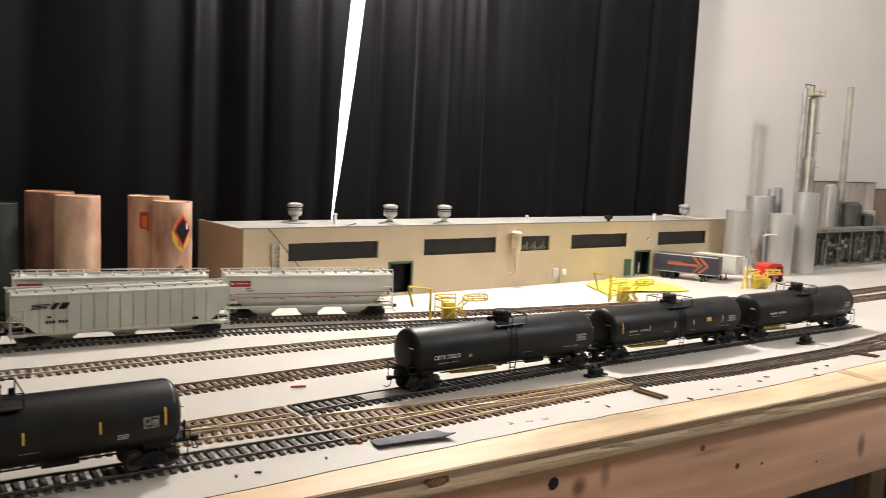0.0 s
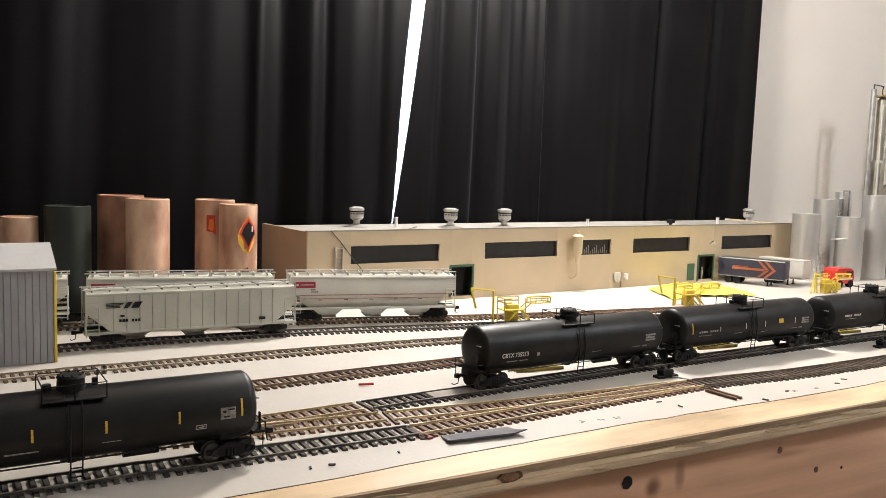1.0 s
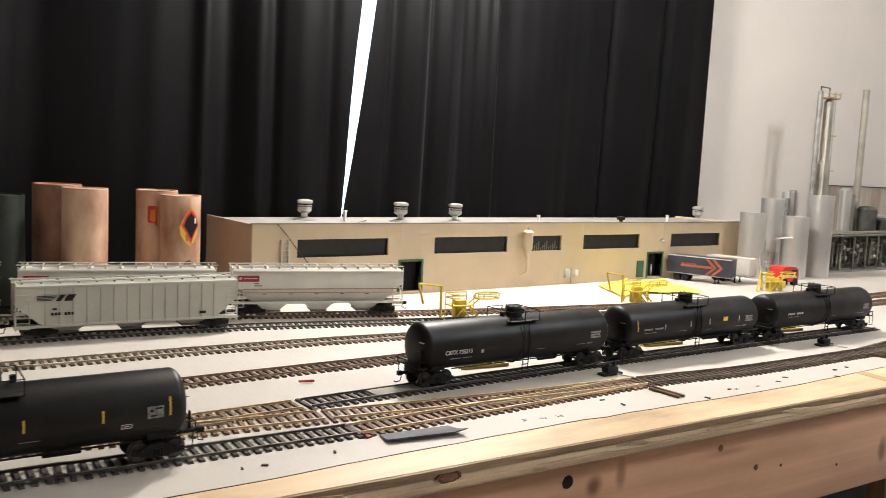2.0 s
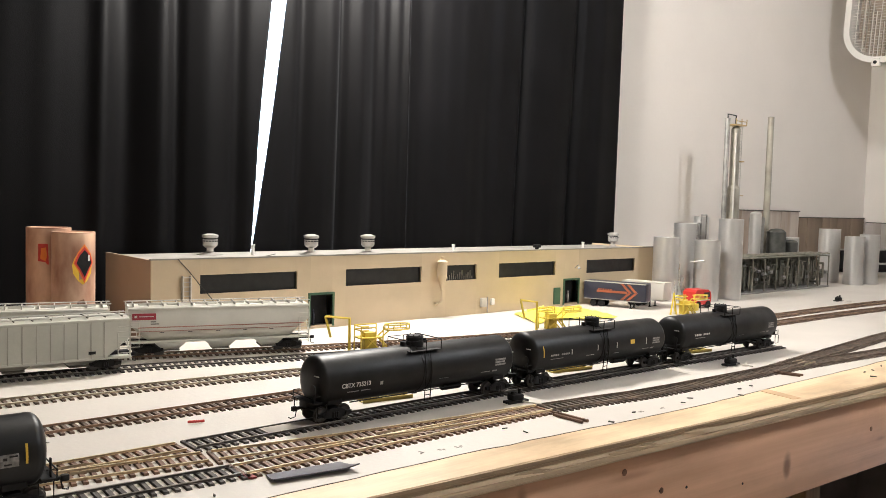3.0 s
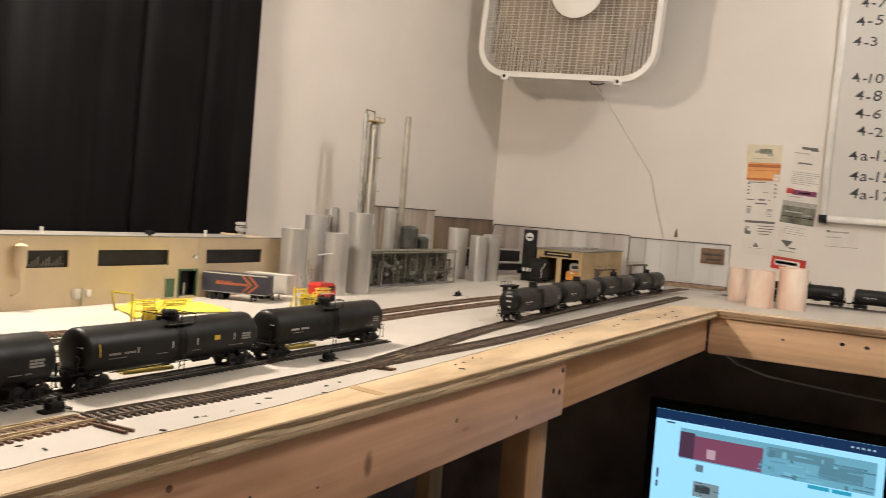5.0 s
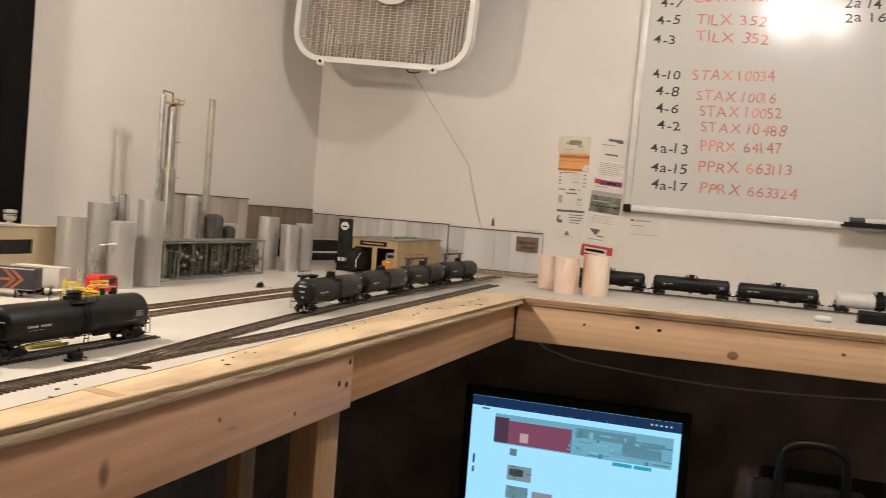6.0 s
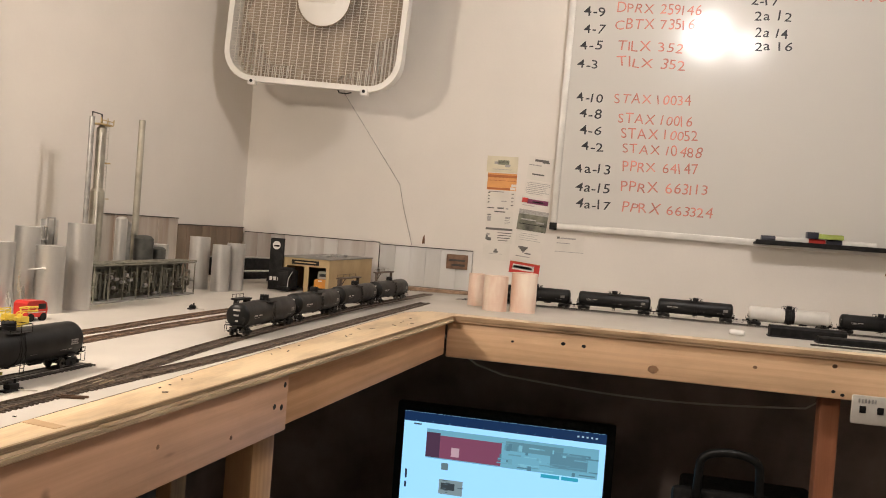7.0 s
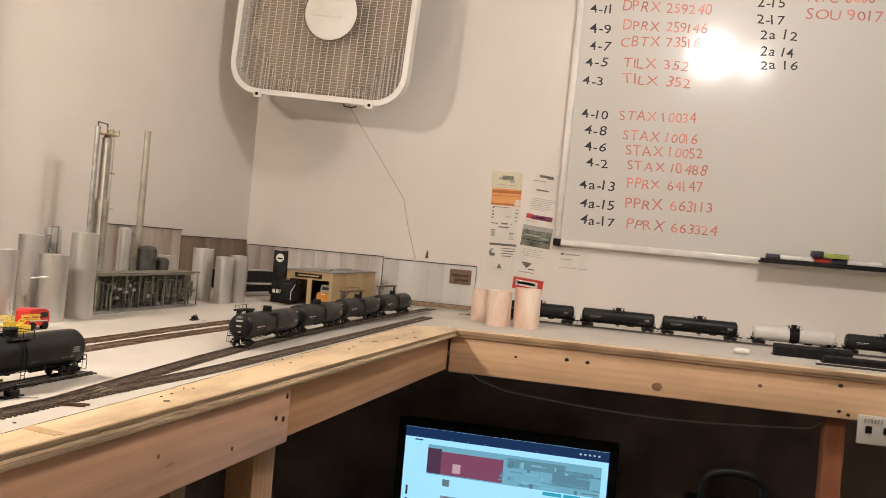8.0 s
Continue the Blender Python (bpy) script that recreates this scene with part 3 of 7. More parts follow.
track([(-0.6, 0.712), (0.05, 0.706), (0.13, 0.703), (0.23, 0.699), (0.35, 0.690), (0.45, 0.678), (0.60, 0.657), (0.80, 0.625), (1.0, 0.607)], "rail_nickel", "tie_rust", "bright nickel-railed model track")
track([(-0.6, 0.806), (0.10, 0.797), (0.21, 0.791), (0.32, 0.777), (0.41, 0.757), (0.49, 0.738), (0.62, 0.711), (0.80, 0.68), (0.95, 0.665)], "rail_dark", "tie_dark", "weathered model track under the grey hopper")
track([(-0.6, 0.945), (-0.05, 0.920), (0.10, 0.899), (0.20, 0.874), (0.30, 0.846), (0.36, 0.826), (0.43, 0.806), (0.51, 0.782), (0.665, 0.746), (0.76, 0.729), (1.0, 0.684), (1.18, 0.650), (1.40, 0.648), (1.60, 0.642), (1.85, 0.62), (2.15, 0.58), (2.45, 0.56, 0.004)], "rail_rust", "tie_rust", "rusty-railed model track along the loading racks")
track([(2.37, 0.34, 0.001), (2.38, 0.10, 0.001), (2.38, -0.3, 0.001), (2.38, -0.8, 0.001), (2.38, -1.6, 0.001)], "rail_dark", "tie_dark", "dark model track on the cross bench", group="tracks of the cross bench")
track([(2.43, 0.72, 0.004), (2.47, 0.55, 0.004), (2.50, 0.36, 0.004)], "rail_rust", "tie_rust", "curved rusty model track by the wall", group="tracks of the cross bench")
solid("roadbed", MB().box(2.355, 2.405, -1.6, 0.36, 0.0003, 0.001), M["grey_road"], "grey roadbed strip under the cross bench track", "roadbed", kind="structure")

M["frog"] = mat("dull_brass_frog", (0.50, 0.40, 0.27), 0.42, 0.4, var=0.15, scale=90)


def turnout_metal(x, y, rz, label):
    """Frog wedge, two guard rails and the hinged points of a turnout."""
    t = thing("turnout_frog", x, y, 0.0014, label, "turnout frog", "metal parts of the turnouts", rz)
    part("frog", MB().prism([(-0.012, -0.0004), (0.008, -0.0018), (0.008, 0.0018), (-0.012, 0.0004)], 0, 0.0015), M["frog"], t)
    for k in (-0.0068, 0.0068):
        part("guard_rail", MB().prism([(-0.013, k - 0.0008), (-0.009, k), (0.009, k), (0.013, k - 0.0008), (0.013, k - 0.0002), (0.009, k + 0.0006), (-0.009, k + 0.0006), (-0.013, k - 0.0002)], 0, 0.0015), M["frog"], t)
    return t


turnout_metal(0.386, 0.4612, -4, "dull brass frog and guard rails of the crossover")
turnout_metal(0.186, 0.5070, -4, "dull brass frog of the crossover beside the tank car")
turnout_metal(0.905, 0.4305, 2, "dull metal frog of the muddy turnout")
solid("crossing_plate", MB().box(-0.020, 0.020, -0.0070, 0.0070, 0.0015, 0.0026, 0.0003), M["grey_road"], "flat grey plate between the rails of the dark track", "crossing plate", at=pose(0.334, T5(0.334), TZ, 0, 0, 0.6))

# ---- rolling stock ----
M["tank_white"] = mat("white_tank_paint", (0.66, 0.64, 0.60), 0.42, var=0.04, scale=40)
M["print"] = mat("stencil_white", (0.60, 0.58, 0.55), 0.6, var=0.1, scale=300)
M["faint_print"] = mat("dull_white_stencil", (0.30, 0.29, 0.275), 0.6, var=0.2, scale=300)
M["grey_print"] = mat("grey_stencil_panel", (0.21, 0.20, 0.19), 0.6, var=0.3, scale=500)
M["print_y"] = mat("reflector_yellow", (0.68, 0.45, 0.04), 0.5, var=0.06)


def rod(mb, *pts, r=0.0004):
    return mb.tube([Vector(p) for p in pts], r, 5)


def bogie(t, x, colour="black_flat"):
    b = part("truck", MB().box(-0.0035, 0.0035, -0.012, 0.012, 0.0065, 0.0105, 0.0008).cyl((0, 0, 0.0105), (0, 0, 0.0125), 0.003, 12), M[colour], t, at=Matrix.Translation((x, 0, 0)))
    for s in (-1, 1):
        y = s * 0.0122
        out = [(-0.0135, 0.0048), (-0.0085, 0.0038), (-0.004, 0.0028), (0.004, 0.0028), (0.0085, 0.0038), (0.0135, 0.0048), (0.0135, 0.0072), (0.009, 0.0075), (0.0045, 0.0098), (-0.0045, 0.0098), (-0.009, 0.0075), (-0.0135, 0.0072)]
        mb = MB().prism(out, y - 0.001, y + 0.001, "y")
        for k in (-0.0018, 0, 0.0018):
            mb.cyl((k, y + s * 0.001, 0.0035), (k, y + s * 0.001, 0.0075), 0.0009, 8)
        for k in (-0.0095, 0.0095):
            mb.cyl((k, y, 0.0057), (k, y + s * 0.0022, 0.0057), 0.0017, 10)
        part("side_frame", mb, M[colour], b)
    for k in (-0.0095, 0.0095):
        ax = MB().cyl((k, -0.0095, 0.0053), (k, 0.0095, 0.0053), 0.0009, 8)
        w = part("wheelset", ax, M["steel"], b)
        for s in (-1, 1):
            mb = MB()
            mb.cyl((k, s * 0.0072, 0.0053), (k, s * 0.0082, 0.0053), 0.0060, 20).cyl((k, s * 0.0082, 0.0053), (k, s * 0.0099, 0.0053), 0.0053, 20, 0.0050)
            part("wheel", mb, M["steel"], w)
    return b


def coupler(t, x, s):
    mb = MB().box(min(x, x - s * 0.010), max(x, x - s * 0.010), -0.0011, 0.0011, 0.0095, 0.0116, 0.0003)
    mb.box(min(x, x + s * 0.004), max(x, x + s * 0.004), -0.0020, 0.0014, 0.0088, 0.0122, 0.0006)
    rod(mb, (x, 0, 0.0095), (x + s * 0.001, 0, 0.0045), (x + s * 0.004, 0.001, 0.0035), (x + s * 0.0045, 0.003, 0.0040), r=0.0004)
    part("coupler", mb, M["black_flat"], t)


def rails_round(t, x0, x1, y, z0, z1, name="handrail"):
    mb = MB()
    for yy in (-y, y):
        rod(mb, (x0, yy, z0), (x0, yy, z1), (x1, yy, z1), (x1, yy, z0))
        rod(mb, ((x0 + x1) / 2, yy, z0), ((x0 + x1) / 2, yy, z1))
    for xx in (x0, x1):
        rod(mb, (xx, -y, z1), (xx, y, z1))
    part(name, mb, M["black_flat"], t)


M["stencil"] = mat("faded_white_stencil", (0.50, 0.48, 0.45), 0.6, var=0.15)


def tank_car(x, y, z, rz, label, body="black", stripes="", saddle=False, group="tank cars", length=0.192, radius=0.0183, mark="", railed=True):
    """A long-welded tank car; the rail head is at z = 0 of the thing."""
    t = thing("tank_car", x, y, z + 0.0030, label, "model tank car", group, rz)
    zc, h = 0.0290, length / 2
    head = [(h - 0.0070 + 0.0070 * math.sin(a), radius * math.cos(a) ** 0.72) for a in [math.pi / 2 * i / 9 for i in range(9)]] + [(h, 0.0008)]
    prof = [(-p, r) for p, r in reversed(head)] + [(-h * 0.33, radius), (0, radius * 1.004), (h * 0.33, radius)] + head
    part("tank", MB().lathe(prof, 40, Matrix.Translation((0, 0, zc))), M[body], t)
    for k in (-0.0035, 0.0035):
        part("tank_band", MB().cyl((k - 0.0006, 0, zc), (k + 0.0006, 0, zc), radius + 0.0004, 40), M["black"] if body == "black" else M["black_flat"], t)
    if saddle:
        part("tank_jacket", MB().cyl((-0.0115, 0, zc), (0.0115, 0, zc), radius + 0.0006, 40), M["black_flat"], t, "black centre jacket")
    zt = zc + radius
    d = part("dome", MB().cyl((0, 0, zt - 0.002), (0, 0, zt + 0.0058), 0.0072, 20, 0.0066).cyl((0, 0, zt + 0.0058), (0, 0, zt + 0.0072), 0.0072, 20, 0.0062), M["black_flat"], t)
    bolts = MB()
    for i in range(8):
        a = math.pi / 4 * i
        bolts.cyl((0.0058 * math.cos(a), 0.0058 * math.sin(a), zt + 0.0070), (0.0058 * math.cos(a), 0.0058 * math.sin(a), zt + 0.0080), 0.0005, 6)
    part("bolt_ring", bolts, M["black_flat"], d)
    w = MB()
    for s in (-1, 1):
        w.box(-0.0150, 0.0150, s * 0.0125 - 0.0026, s * 0.0125 + 0.0026, zt - 0.0032, zt - 0.0026)
        w.box(s * 0.0118 - 0.0032, s * 0.0118 + 0.0032, -0.0103, 0.0103, zt - 0.0032, zt - 0.0026)
    part("walkway", w, M["black_flat"], t)
    if railed:
        rails_round(t, -0.0150, 0.0150, 0.0150, zt - 0.003, zt + 0.0052)
    else:
        for a, b, z in ((-0.0052, 0.0052, zc + 0.0085), (-0.0036, 0.0040, zc + 0.0010), (-0.0030, 0.0010, zc - 0.0070)):
            part("end_stencil", MB().box(-h - 0.0003, -h + 0.0022, a, b, z - 0.0012, z + 0.0012, 0.0001), M["stencil"], t, "faded white stencil")
        hose = MB()
        rod(hose, (-h - 0.004, -0.006, 0.0110), (-h - 0.009, -0.009, 0.0060), (-h - 0.011, -0.016, 0.0058), r=0.0007)
        part("air_hose", hose, M["stencil"], t, "pale air hose")
    part("valve", MB().cyl((-0.0115, 0, zt - 0.001), (-0.0115, 0, zt + 0.003), 0.0022, 12), M["black_flat"], t)
    part("valve", MB().cyl((0.012, 0.003, zt - 0.001), (0.012, 0.003, zt + 0.0035), 0.0016, 10), M["black_flat"], t)
    for s in (-1, 1):
        lad = MB()
        for k in (-0.0028, 0.0028):
            rod(lad, (k, s * 0.0165, zt - 0.003), (k, s * (radius + 0.0015), zc), (k, s * (radius - 0.0005), 0.0095), (k, s * (radius - 0.0005), 0.0055))
        for i in range(2):
            zz = 0.0060 + i * 0.0046
            yy = radius - 0.0005
            rod(lad, (-0.0028, s * yy, zz), (0.0028, s * yy, zz))
        part("ladder", lad, M["black_flat"], t)
    for s in (-1, 1):
        c = s * (h - 0.0160)
        part("bolster", MB().box(c - 0.006, c + 0.006, -0.0125, 0.0125, 0.0120, 0.0185, 0.001).box(min(c, s * (h + 0.004)), max(c, s * (h + 0.004)), -0.0045, 0.0045, 0.0105, 0.0155, 0.0006), M["black_flat"], t)
        part("end_platform", MB().box(min(s * (h - 0.004), s * (h + 0.0035)), max(s * (h - 0.004), s * (h + 0.0035)), -0.0150, 0.0150, 0.0150, 0.0157), M["black_flat"], t)
        for yy in (-0.0165, 0.0165):
            st = MB()
            part("step", rod(st, (s * (h - 0.006), yy, 0.015), (s * (h - 0.006), yy, 0.0058), (s * (h + 0.001), yy, 0.0058), (s * (h + 0.001), yy, 0.015)), M["black_flat"], t)
        stand = part("brake_stand", MB().box(min(s * (h + 0.0004), s * (h + 0.0012)), max(s * (h + 0.0004), s * (h + 0.0012)), -0.0125, -0.0100, 0.0157, 0.0255, 0.0003), M["black_flat"], t)
        if s < 0:
            part("brake_wheel", MB().cyl((s * (h + 0.0013), -0.011, 0.0250), (s * (h + 0.0020), -0.011, 0.0250), 0.0034, 14), M["black_flat"], stand)
        grab = MB()
        for yy in (-0.0148, 0.0148):
            rod(grab, (s * (h + 0.003), yy, 0.0157), (s * (h + 0.003), yy, 0.0205), (s * (h - 0.002), yy, 0.0205))
        rod(grab, (s * (h + 0.0038), -0.013, 0.0190), (s * (h + 0.0038), 0.013, 0.0190))
        part("grab_iron", grab, M["black_flat"], t)
        if railed and body == "black":
            part("head_stencil", MB().box(min(s * (h - 0.0016), s * (h - 0.0003)), max(s * (h - 0.0016), s * (h - 0.0003)), -0.0135, -0.0085, zc + 0.0048, zc + 0.0054), M["stencil"], t)
        bogie(t, c)
        coupler(t, s * (h + 0.0085), s)
    pipe = MB()
    rod(pipe, (-h + 0.03, 0.006, 0.0115), (h - 0.03, 0.006, 0.0115), r=0.0006)
    rod(pipe, (-h + 0.03, -0.0095, 0.0118), (h - 0.03, -0.0095, 0.0118), r=0.0005)
    part("brake_pipe", pipe, M["black_flat"], t)
    part("bottom_valve", MB().cyl((0, 0, zc - radius + 0.001), (0, 0, 0.0085), 0.0042, 14, 0.003).box(-0.006, 0.006, -0.004, 0.004, 0.0098, 0.0122, 0.0006), M["black_flat"], t)
    part("air_tank", MB().cyl((0.024, -0.006, 0.0118), (0.042, -0.006, 0.0118), 0.0032, 14), M["black_flat"], t)

    def patch(name, x0, x1, za, zb, m, lift=0.0):
        """A thin stencil that follows the tank's side towards the aisle."""
        za, zb = za - 0.0022, zb - 0.0022
        mb = MB()
        n = 5
        rr = radius + 0.0003 + lift
        for i in range(n):
            a0, a1 = [math.asin(max(-1, min(1, (za + (zb - za) * j / n - zc) / rr))) for j in (i, i + 1)]
            v = []
            for rad in (rr, rr + 0.00012):
                for a in (a0, a1):
                    for xx in (x0, x1):
                        v.append((xx, -rad * math.cos(a), zc + rad * math.sin(a)))
            mb.add(v, [(0, 1, 3, 2), (4, 6, 7, 5), (0, 4, 5, 1), (2, 3, 7, 6), (0, 2, 6, 4), (1, 5, 7, 3)])
        part(name, mb, M[m], t)

    if body == "black":
        if mark:
            c = bpy.data.curves.new("stencil_lettering", "FONT")
            c.body, c.size, c.extrude, c.offset = mark, 0.0043, 0.00008, 0.00010
            c.materials.append(M["print"])
            ob = new("stencil_lettering", c)
            ob.parent = t
            a = math.asin((0.0266 - zc) / radius)
            ob.matrix_basis = Matrix.Translation((-h + 0.0170, -(radius + 0.0009) * math.cos(a), zc + radius * math.sin(a) - 0.0016)) @ Euler((radians(90) + a, 0, 0)).to_matrix().to_4x4()
            patch("stencil_bar", -h + 0.051, -h + 0.0535, 0.0260, 0.0286, "grey_metal")
            patch("stencil_bar", -h + 0.023, -h + 0.033, 0.0232, 0.0238, "grey_metal")
            patch("stencil_bar", -h + 0.035, -h + 0.043, 0.0232, 0.0238, "grey_metal")
            c.shear = 0.15
        elif not stripes:
            for i in range(9):
                if i != 4:
                    patch("stencil_bar", -h + 0.022 + i * 0.0031, -h + 0.0242 + i * 0.0031, 0.0298, 0.0318, "print")
            patch("stencil_bar", -h + 0.024, -h + 0.0415, 0.0272, 0.0277, "grey_metal")
        if stripes != "near":
            for i in range(3):
                patch("stencil_bar", h - 0.0255, h - 0.0140 - 0.001 * (i % 2), 0.0280 + i * 0.0021, 0.0295 + i * 0.0021, "faint_print")
            patch("stencil_bar", h - 0.040, h - 0.030, 0.0235, 0.0241, "faint_print")
            patch("stencil_bar", h - 0.0275, h - 0.0225, 0.0232, 0.0244, "faint_print")
        patch("stencil_bar", 0.012, 0.0215, 0.0236, 0.0239, "grey_metal")
    if stripes == "near":
        for xx in (-0.0835, -0.050, -0.0205, 0.0135, 0.050, 0.0838):
            patch("reflector", xx, xx + 0.0011, 0.0288, 0.0352 if abs(xx) < 0.08 else 0.0385, "print_y")
        patch("data_panel", 0.0725, 0.0808, 0.0282, 0.0346, "grey_print")
        for a, b, z0, z1 in ((0.0737, 0.0755, 0.0318, 0.0330), (0.0765, 0.0802, 0.0330, 0.0338), (0.0740, 0.0775, 0.0292, 0.0300)):
            patch("panel_mark", a, b, z0, z1, "black_flat", 0.0002)
        for a, b, z0, z1 in ((0.0595, 0.0650, 0.0240, 0.0244), (0.0595, 0.0650, 0.0262, 0.0266), (0.0595, 0.0599, 0.0244, 0.0262), (0.0646, 0.0650, 0.0244, 0.0262), (0.0608, 0.0638, 0.0250, 0.0255)):
            patch("stencil_frame", a, b, z0, z1, "print")
        patch("stencil_bar", -0.032, -0.017, 0.0232, 0.0240, "faint_print")
    elif stripes:
        patch("reflector", -0.0835, -0.0824, 0.0288, 0.0385, "print_y")
        for xx, hi in ((-0.0475, 0.0330), (-0.0120, 0.0340), (0.0155, 0.0340), (0.0600, 0.0345)):
            patch("reflector", xx, xx + 0.0009, 0.0285, hi, "print")
        patch("reflector", 0.0360, 0.0425, 0.0305, 0.0345, "print_y")
        for i in range(9):
            if i != 4:
                patch("stencil_bar", -h + 0.0215 + i * 0.0028, -h + 0.0236 + i * 0.0028, 0.0290, 0.0306, "faint_print")
        patch("stencil_bar", -h + 0.022, -h + 0.038, 0.0262, 0.0267, "faint_print")
        patch("stencil_bar", -0.027, -0.016, 0.0250, 0.0256, "faint_print")
    return t


def along(line_y, x0, x1):
    return math.degrees(math.atan2(line_y(x1) - line_y(x0), x1 - x0))


tank_car(0.062, 0.4655, 0, -1.6, "black tank car with yellow reflector stripes on the near track", stripes="near", group="tank cars on the near track")
for i, (cx, lab) in enumerate([(0.446, "glossy black tank car with white stencilled marks"), (0.657, "black tank car with small white marks"), (0.868, "black tank car at the end of its track")]):
    tank_car(cx, T5(cx), 0, along(T5, 0.3, 0.9), lab, stripes="rack" if i == 1 else "", group="tank cars at the loading racks", mark="CBTX 735213" if i == 0 else "")
for k, (cx, cy, cz, rz) in enumerate([(1.373, 0.4695, 0.0012, 0.8), (1.587, 0.4700, 0.003, -1.2), (1.801, 0.4640, 0.0056, -2.8), (2.015, 0.4510, 0.0071, -3.8)]):
    tank_car(cx, cy, cz, rz, "black tank car in a coupled row of four", group="row of four tank cars", railed=False)
for cy in (0.150, -0.054, -0.256):
    tank_car(2.38, cy, 0.001, -90, "black tank car on the cross bench track", group="tank cars on the cross bench", length=0.184)
tank_car(2.38, -0.480, 0.001, -90, "white tank car with a black centre jacket", "tank_white", saddle=True, group="tank cars on the cross bench")
tank_car(2.38, -0.690, 0.001, -90, "black tank car on the cross bench track", group="tank cars on the cross bench", length=0.184)


def hopper(x, y, rz, label, colour, ribs, length=0.188, group="covered hoppers"):
    """A three-bay covered hopper; the rail head is at z = 0 of the thing."""
    t = thing("covered_hopper", x, y, 0.0030, label, "model hopper car", group, rz)
    h, w, zb, ztop = length / 2, 0.0182, (0.0122 if ribs else 0.0150), (0.0475 if ribs else 0.0490)
    e = 0.021  # overhang of the sloped ends
    if ribs:
        sec = [(-w, zb), (w, zb), (w, ztop - 0.002), (w - 0.003, ztop), (0, ztop + 0.0012), (-w + 0.003, ztop), (-w, ztop - 0.002)]
    else:
        sec = [(-w * 0.62, zb - 0.001), (w * 0.62, zb - 0.001), (w * 0.93, zb + 0.006), (w, zb + 0.013), (w * 0.99, ztop - 0.008), (w * 0.90, ztop - 0.0025), (w * 0.7, ztop), (-w * 0.7, ztop), (-w * 0.90, ztop - 0.0025), (-w * 0.99, ztop - 0.008), (-w, zb + 0.013), (-w * 0.93, zb + 0.006)]
    zs = zb + 0.013
    mb = MB()
    n = len(sec)
    for xx, low in ((-h + 0.001, 0.9), (-h + e, 0.0), (h - e, 0.0), (h - 0.001, 0.9)):
        mb.v += [(xx, a, b + (zs + 0.006 - b) * low if b < zs + 0.006 else b) for a, b in sec]
    for k in range(3):
        mb.f += [(k * n + i, k * n + (i + 1) % n, (k + 1) * n + (i + 1) % n, (k + 1) * n + i) for i in range(n)]
    mb.f += [tuple(range(n)), tuple(range(4 * n - 1, 3 * n - 1, -1))]
    part("body", mb, M[colour], t)
    part("side_sill", MB().box(-h, h, -w - 0.0003, -w + 0.0016, zb - 0.0016, zb + 0.0008, 0.0003), M[colour], t)
    part("side_sill", MB().box(-h, h, w - 0.0016, w + 0.0003, zb - 0.0016, zb + 0.0008, 0.0003), M[colour], t)
    for s in (-1, 1):
        part("top_chord", MB().box(-h, h, s * w * 0.97 - 0.0010, s * w * 0.97 + 0.0010, ztop - 0.0028, ztop - 0.0006, 0.0003), M[colour], t)
    if ribs:
        for i in range(14):
            xx = -h + e + 0.002 + (length - 2 * e - 0.004) * i / 13
            part("rib", MB().box(xx - 0.0004, xx + 0.0004, -w - 0.0006, -w, zb, ztop - 0.0028), M["rib_line"], t)
    bays = 3
    for i in range(bays):
        c = (i - 1) * (length - 2 * e - 0.018) / 2.45
        v = [(c - 0.0195, -0.0118, zb + 0.001), (c + 0.0195, -0.0118, zb + 0.001), (c + 0.0195, 0.0118, zb + 0.001), (c - 0.0195, 0.0118, zb + 0.001), (c - 0.0075, -0.0105, 0.0055), (c + 0.0075, -0.0105, 0.0055), (c + 0.0075, 0.0105, 0.0055), (c - 0.0075, 0.0105, 0.0055)]
        b = part("hopper_bay", MB().add(v, [(3, 2, 1, 0), (4, 5, 6, 7), (0, 1, 5, 4), (1, 2, 6, 5), (2, 3, 7, 6), (3, 0, 4, 7)]), M["bay_light"] if ribs else M[colour], t)
        part("outlet_gate", MB().box(c - 0.0088, c + 0.0088, -0.0122, 0.0122, 0.0042, 0.0060, 0.0005), M["bay_grey"], b)
    rw = MB()
    up = 0.0016 if ribs else 0.0028
    for yy in (-0.0118, 0.0118, -0.0085, 0.0085):
        rw.box(-h - 0.002, h + 0.002, yy - 0.0007, yy + 0.0007, ztop + up, ztop + up + 0.0006)
    part("roof_walk", rw, M["walk_grey"], t)
    for i in range(13):
        xx = -h + 0.006 + (length - 0.012) * i / 12
        part("walk_bracket", MB().box(xx - 0.0005, xx + 0.0005, -0.0127, 0.0127, ztop - 0.0006, ztop + up), M["bay_grey"] if ribs else M["walk_grey"], t)
    for i in range(6):
        xx = -h + 0.022 + (length - 0.044) * i / 5
        part("roof_hatch", MB().box(xx - 0.011, xx + 0.011, -0.0035, 0.0035, ztop, ztop + 0.0019, 0.0007), M[colour], t)
    for s in (-1, 1):
        x1 = s * h
        fr = MB()
        for yy in (-w, w):
            fr.box(min(x1, x1 - s * 0.0010), max(x1, x1 - s * 0.0010), yy - 0.0005, yy + 0.0005, 0.0085, ztop + 0.002)
            rod(fr, (x1 - s * 0.011, yy, 0.0100), (x1 - s * 0.011, yy, ztop - 0.014), r=0.00045)
            for k in range(7):
                zz = 0.0105 + k * 0.0048
                rod(fr, (x1, yy, zz), (x1 - s * 0.011, yy, zz), r=0.0004)
        fr.box(min(x1 - s * 0.02, x1 + s * 0.001), max(x1 - s * 0.02, x1 + s * 0.001), -w, w, zb - 0.0016, zb - 0.0004)
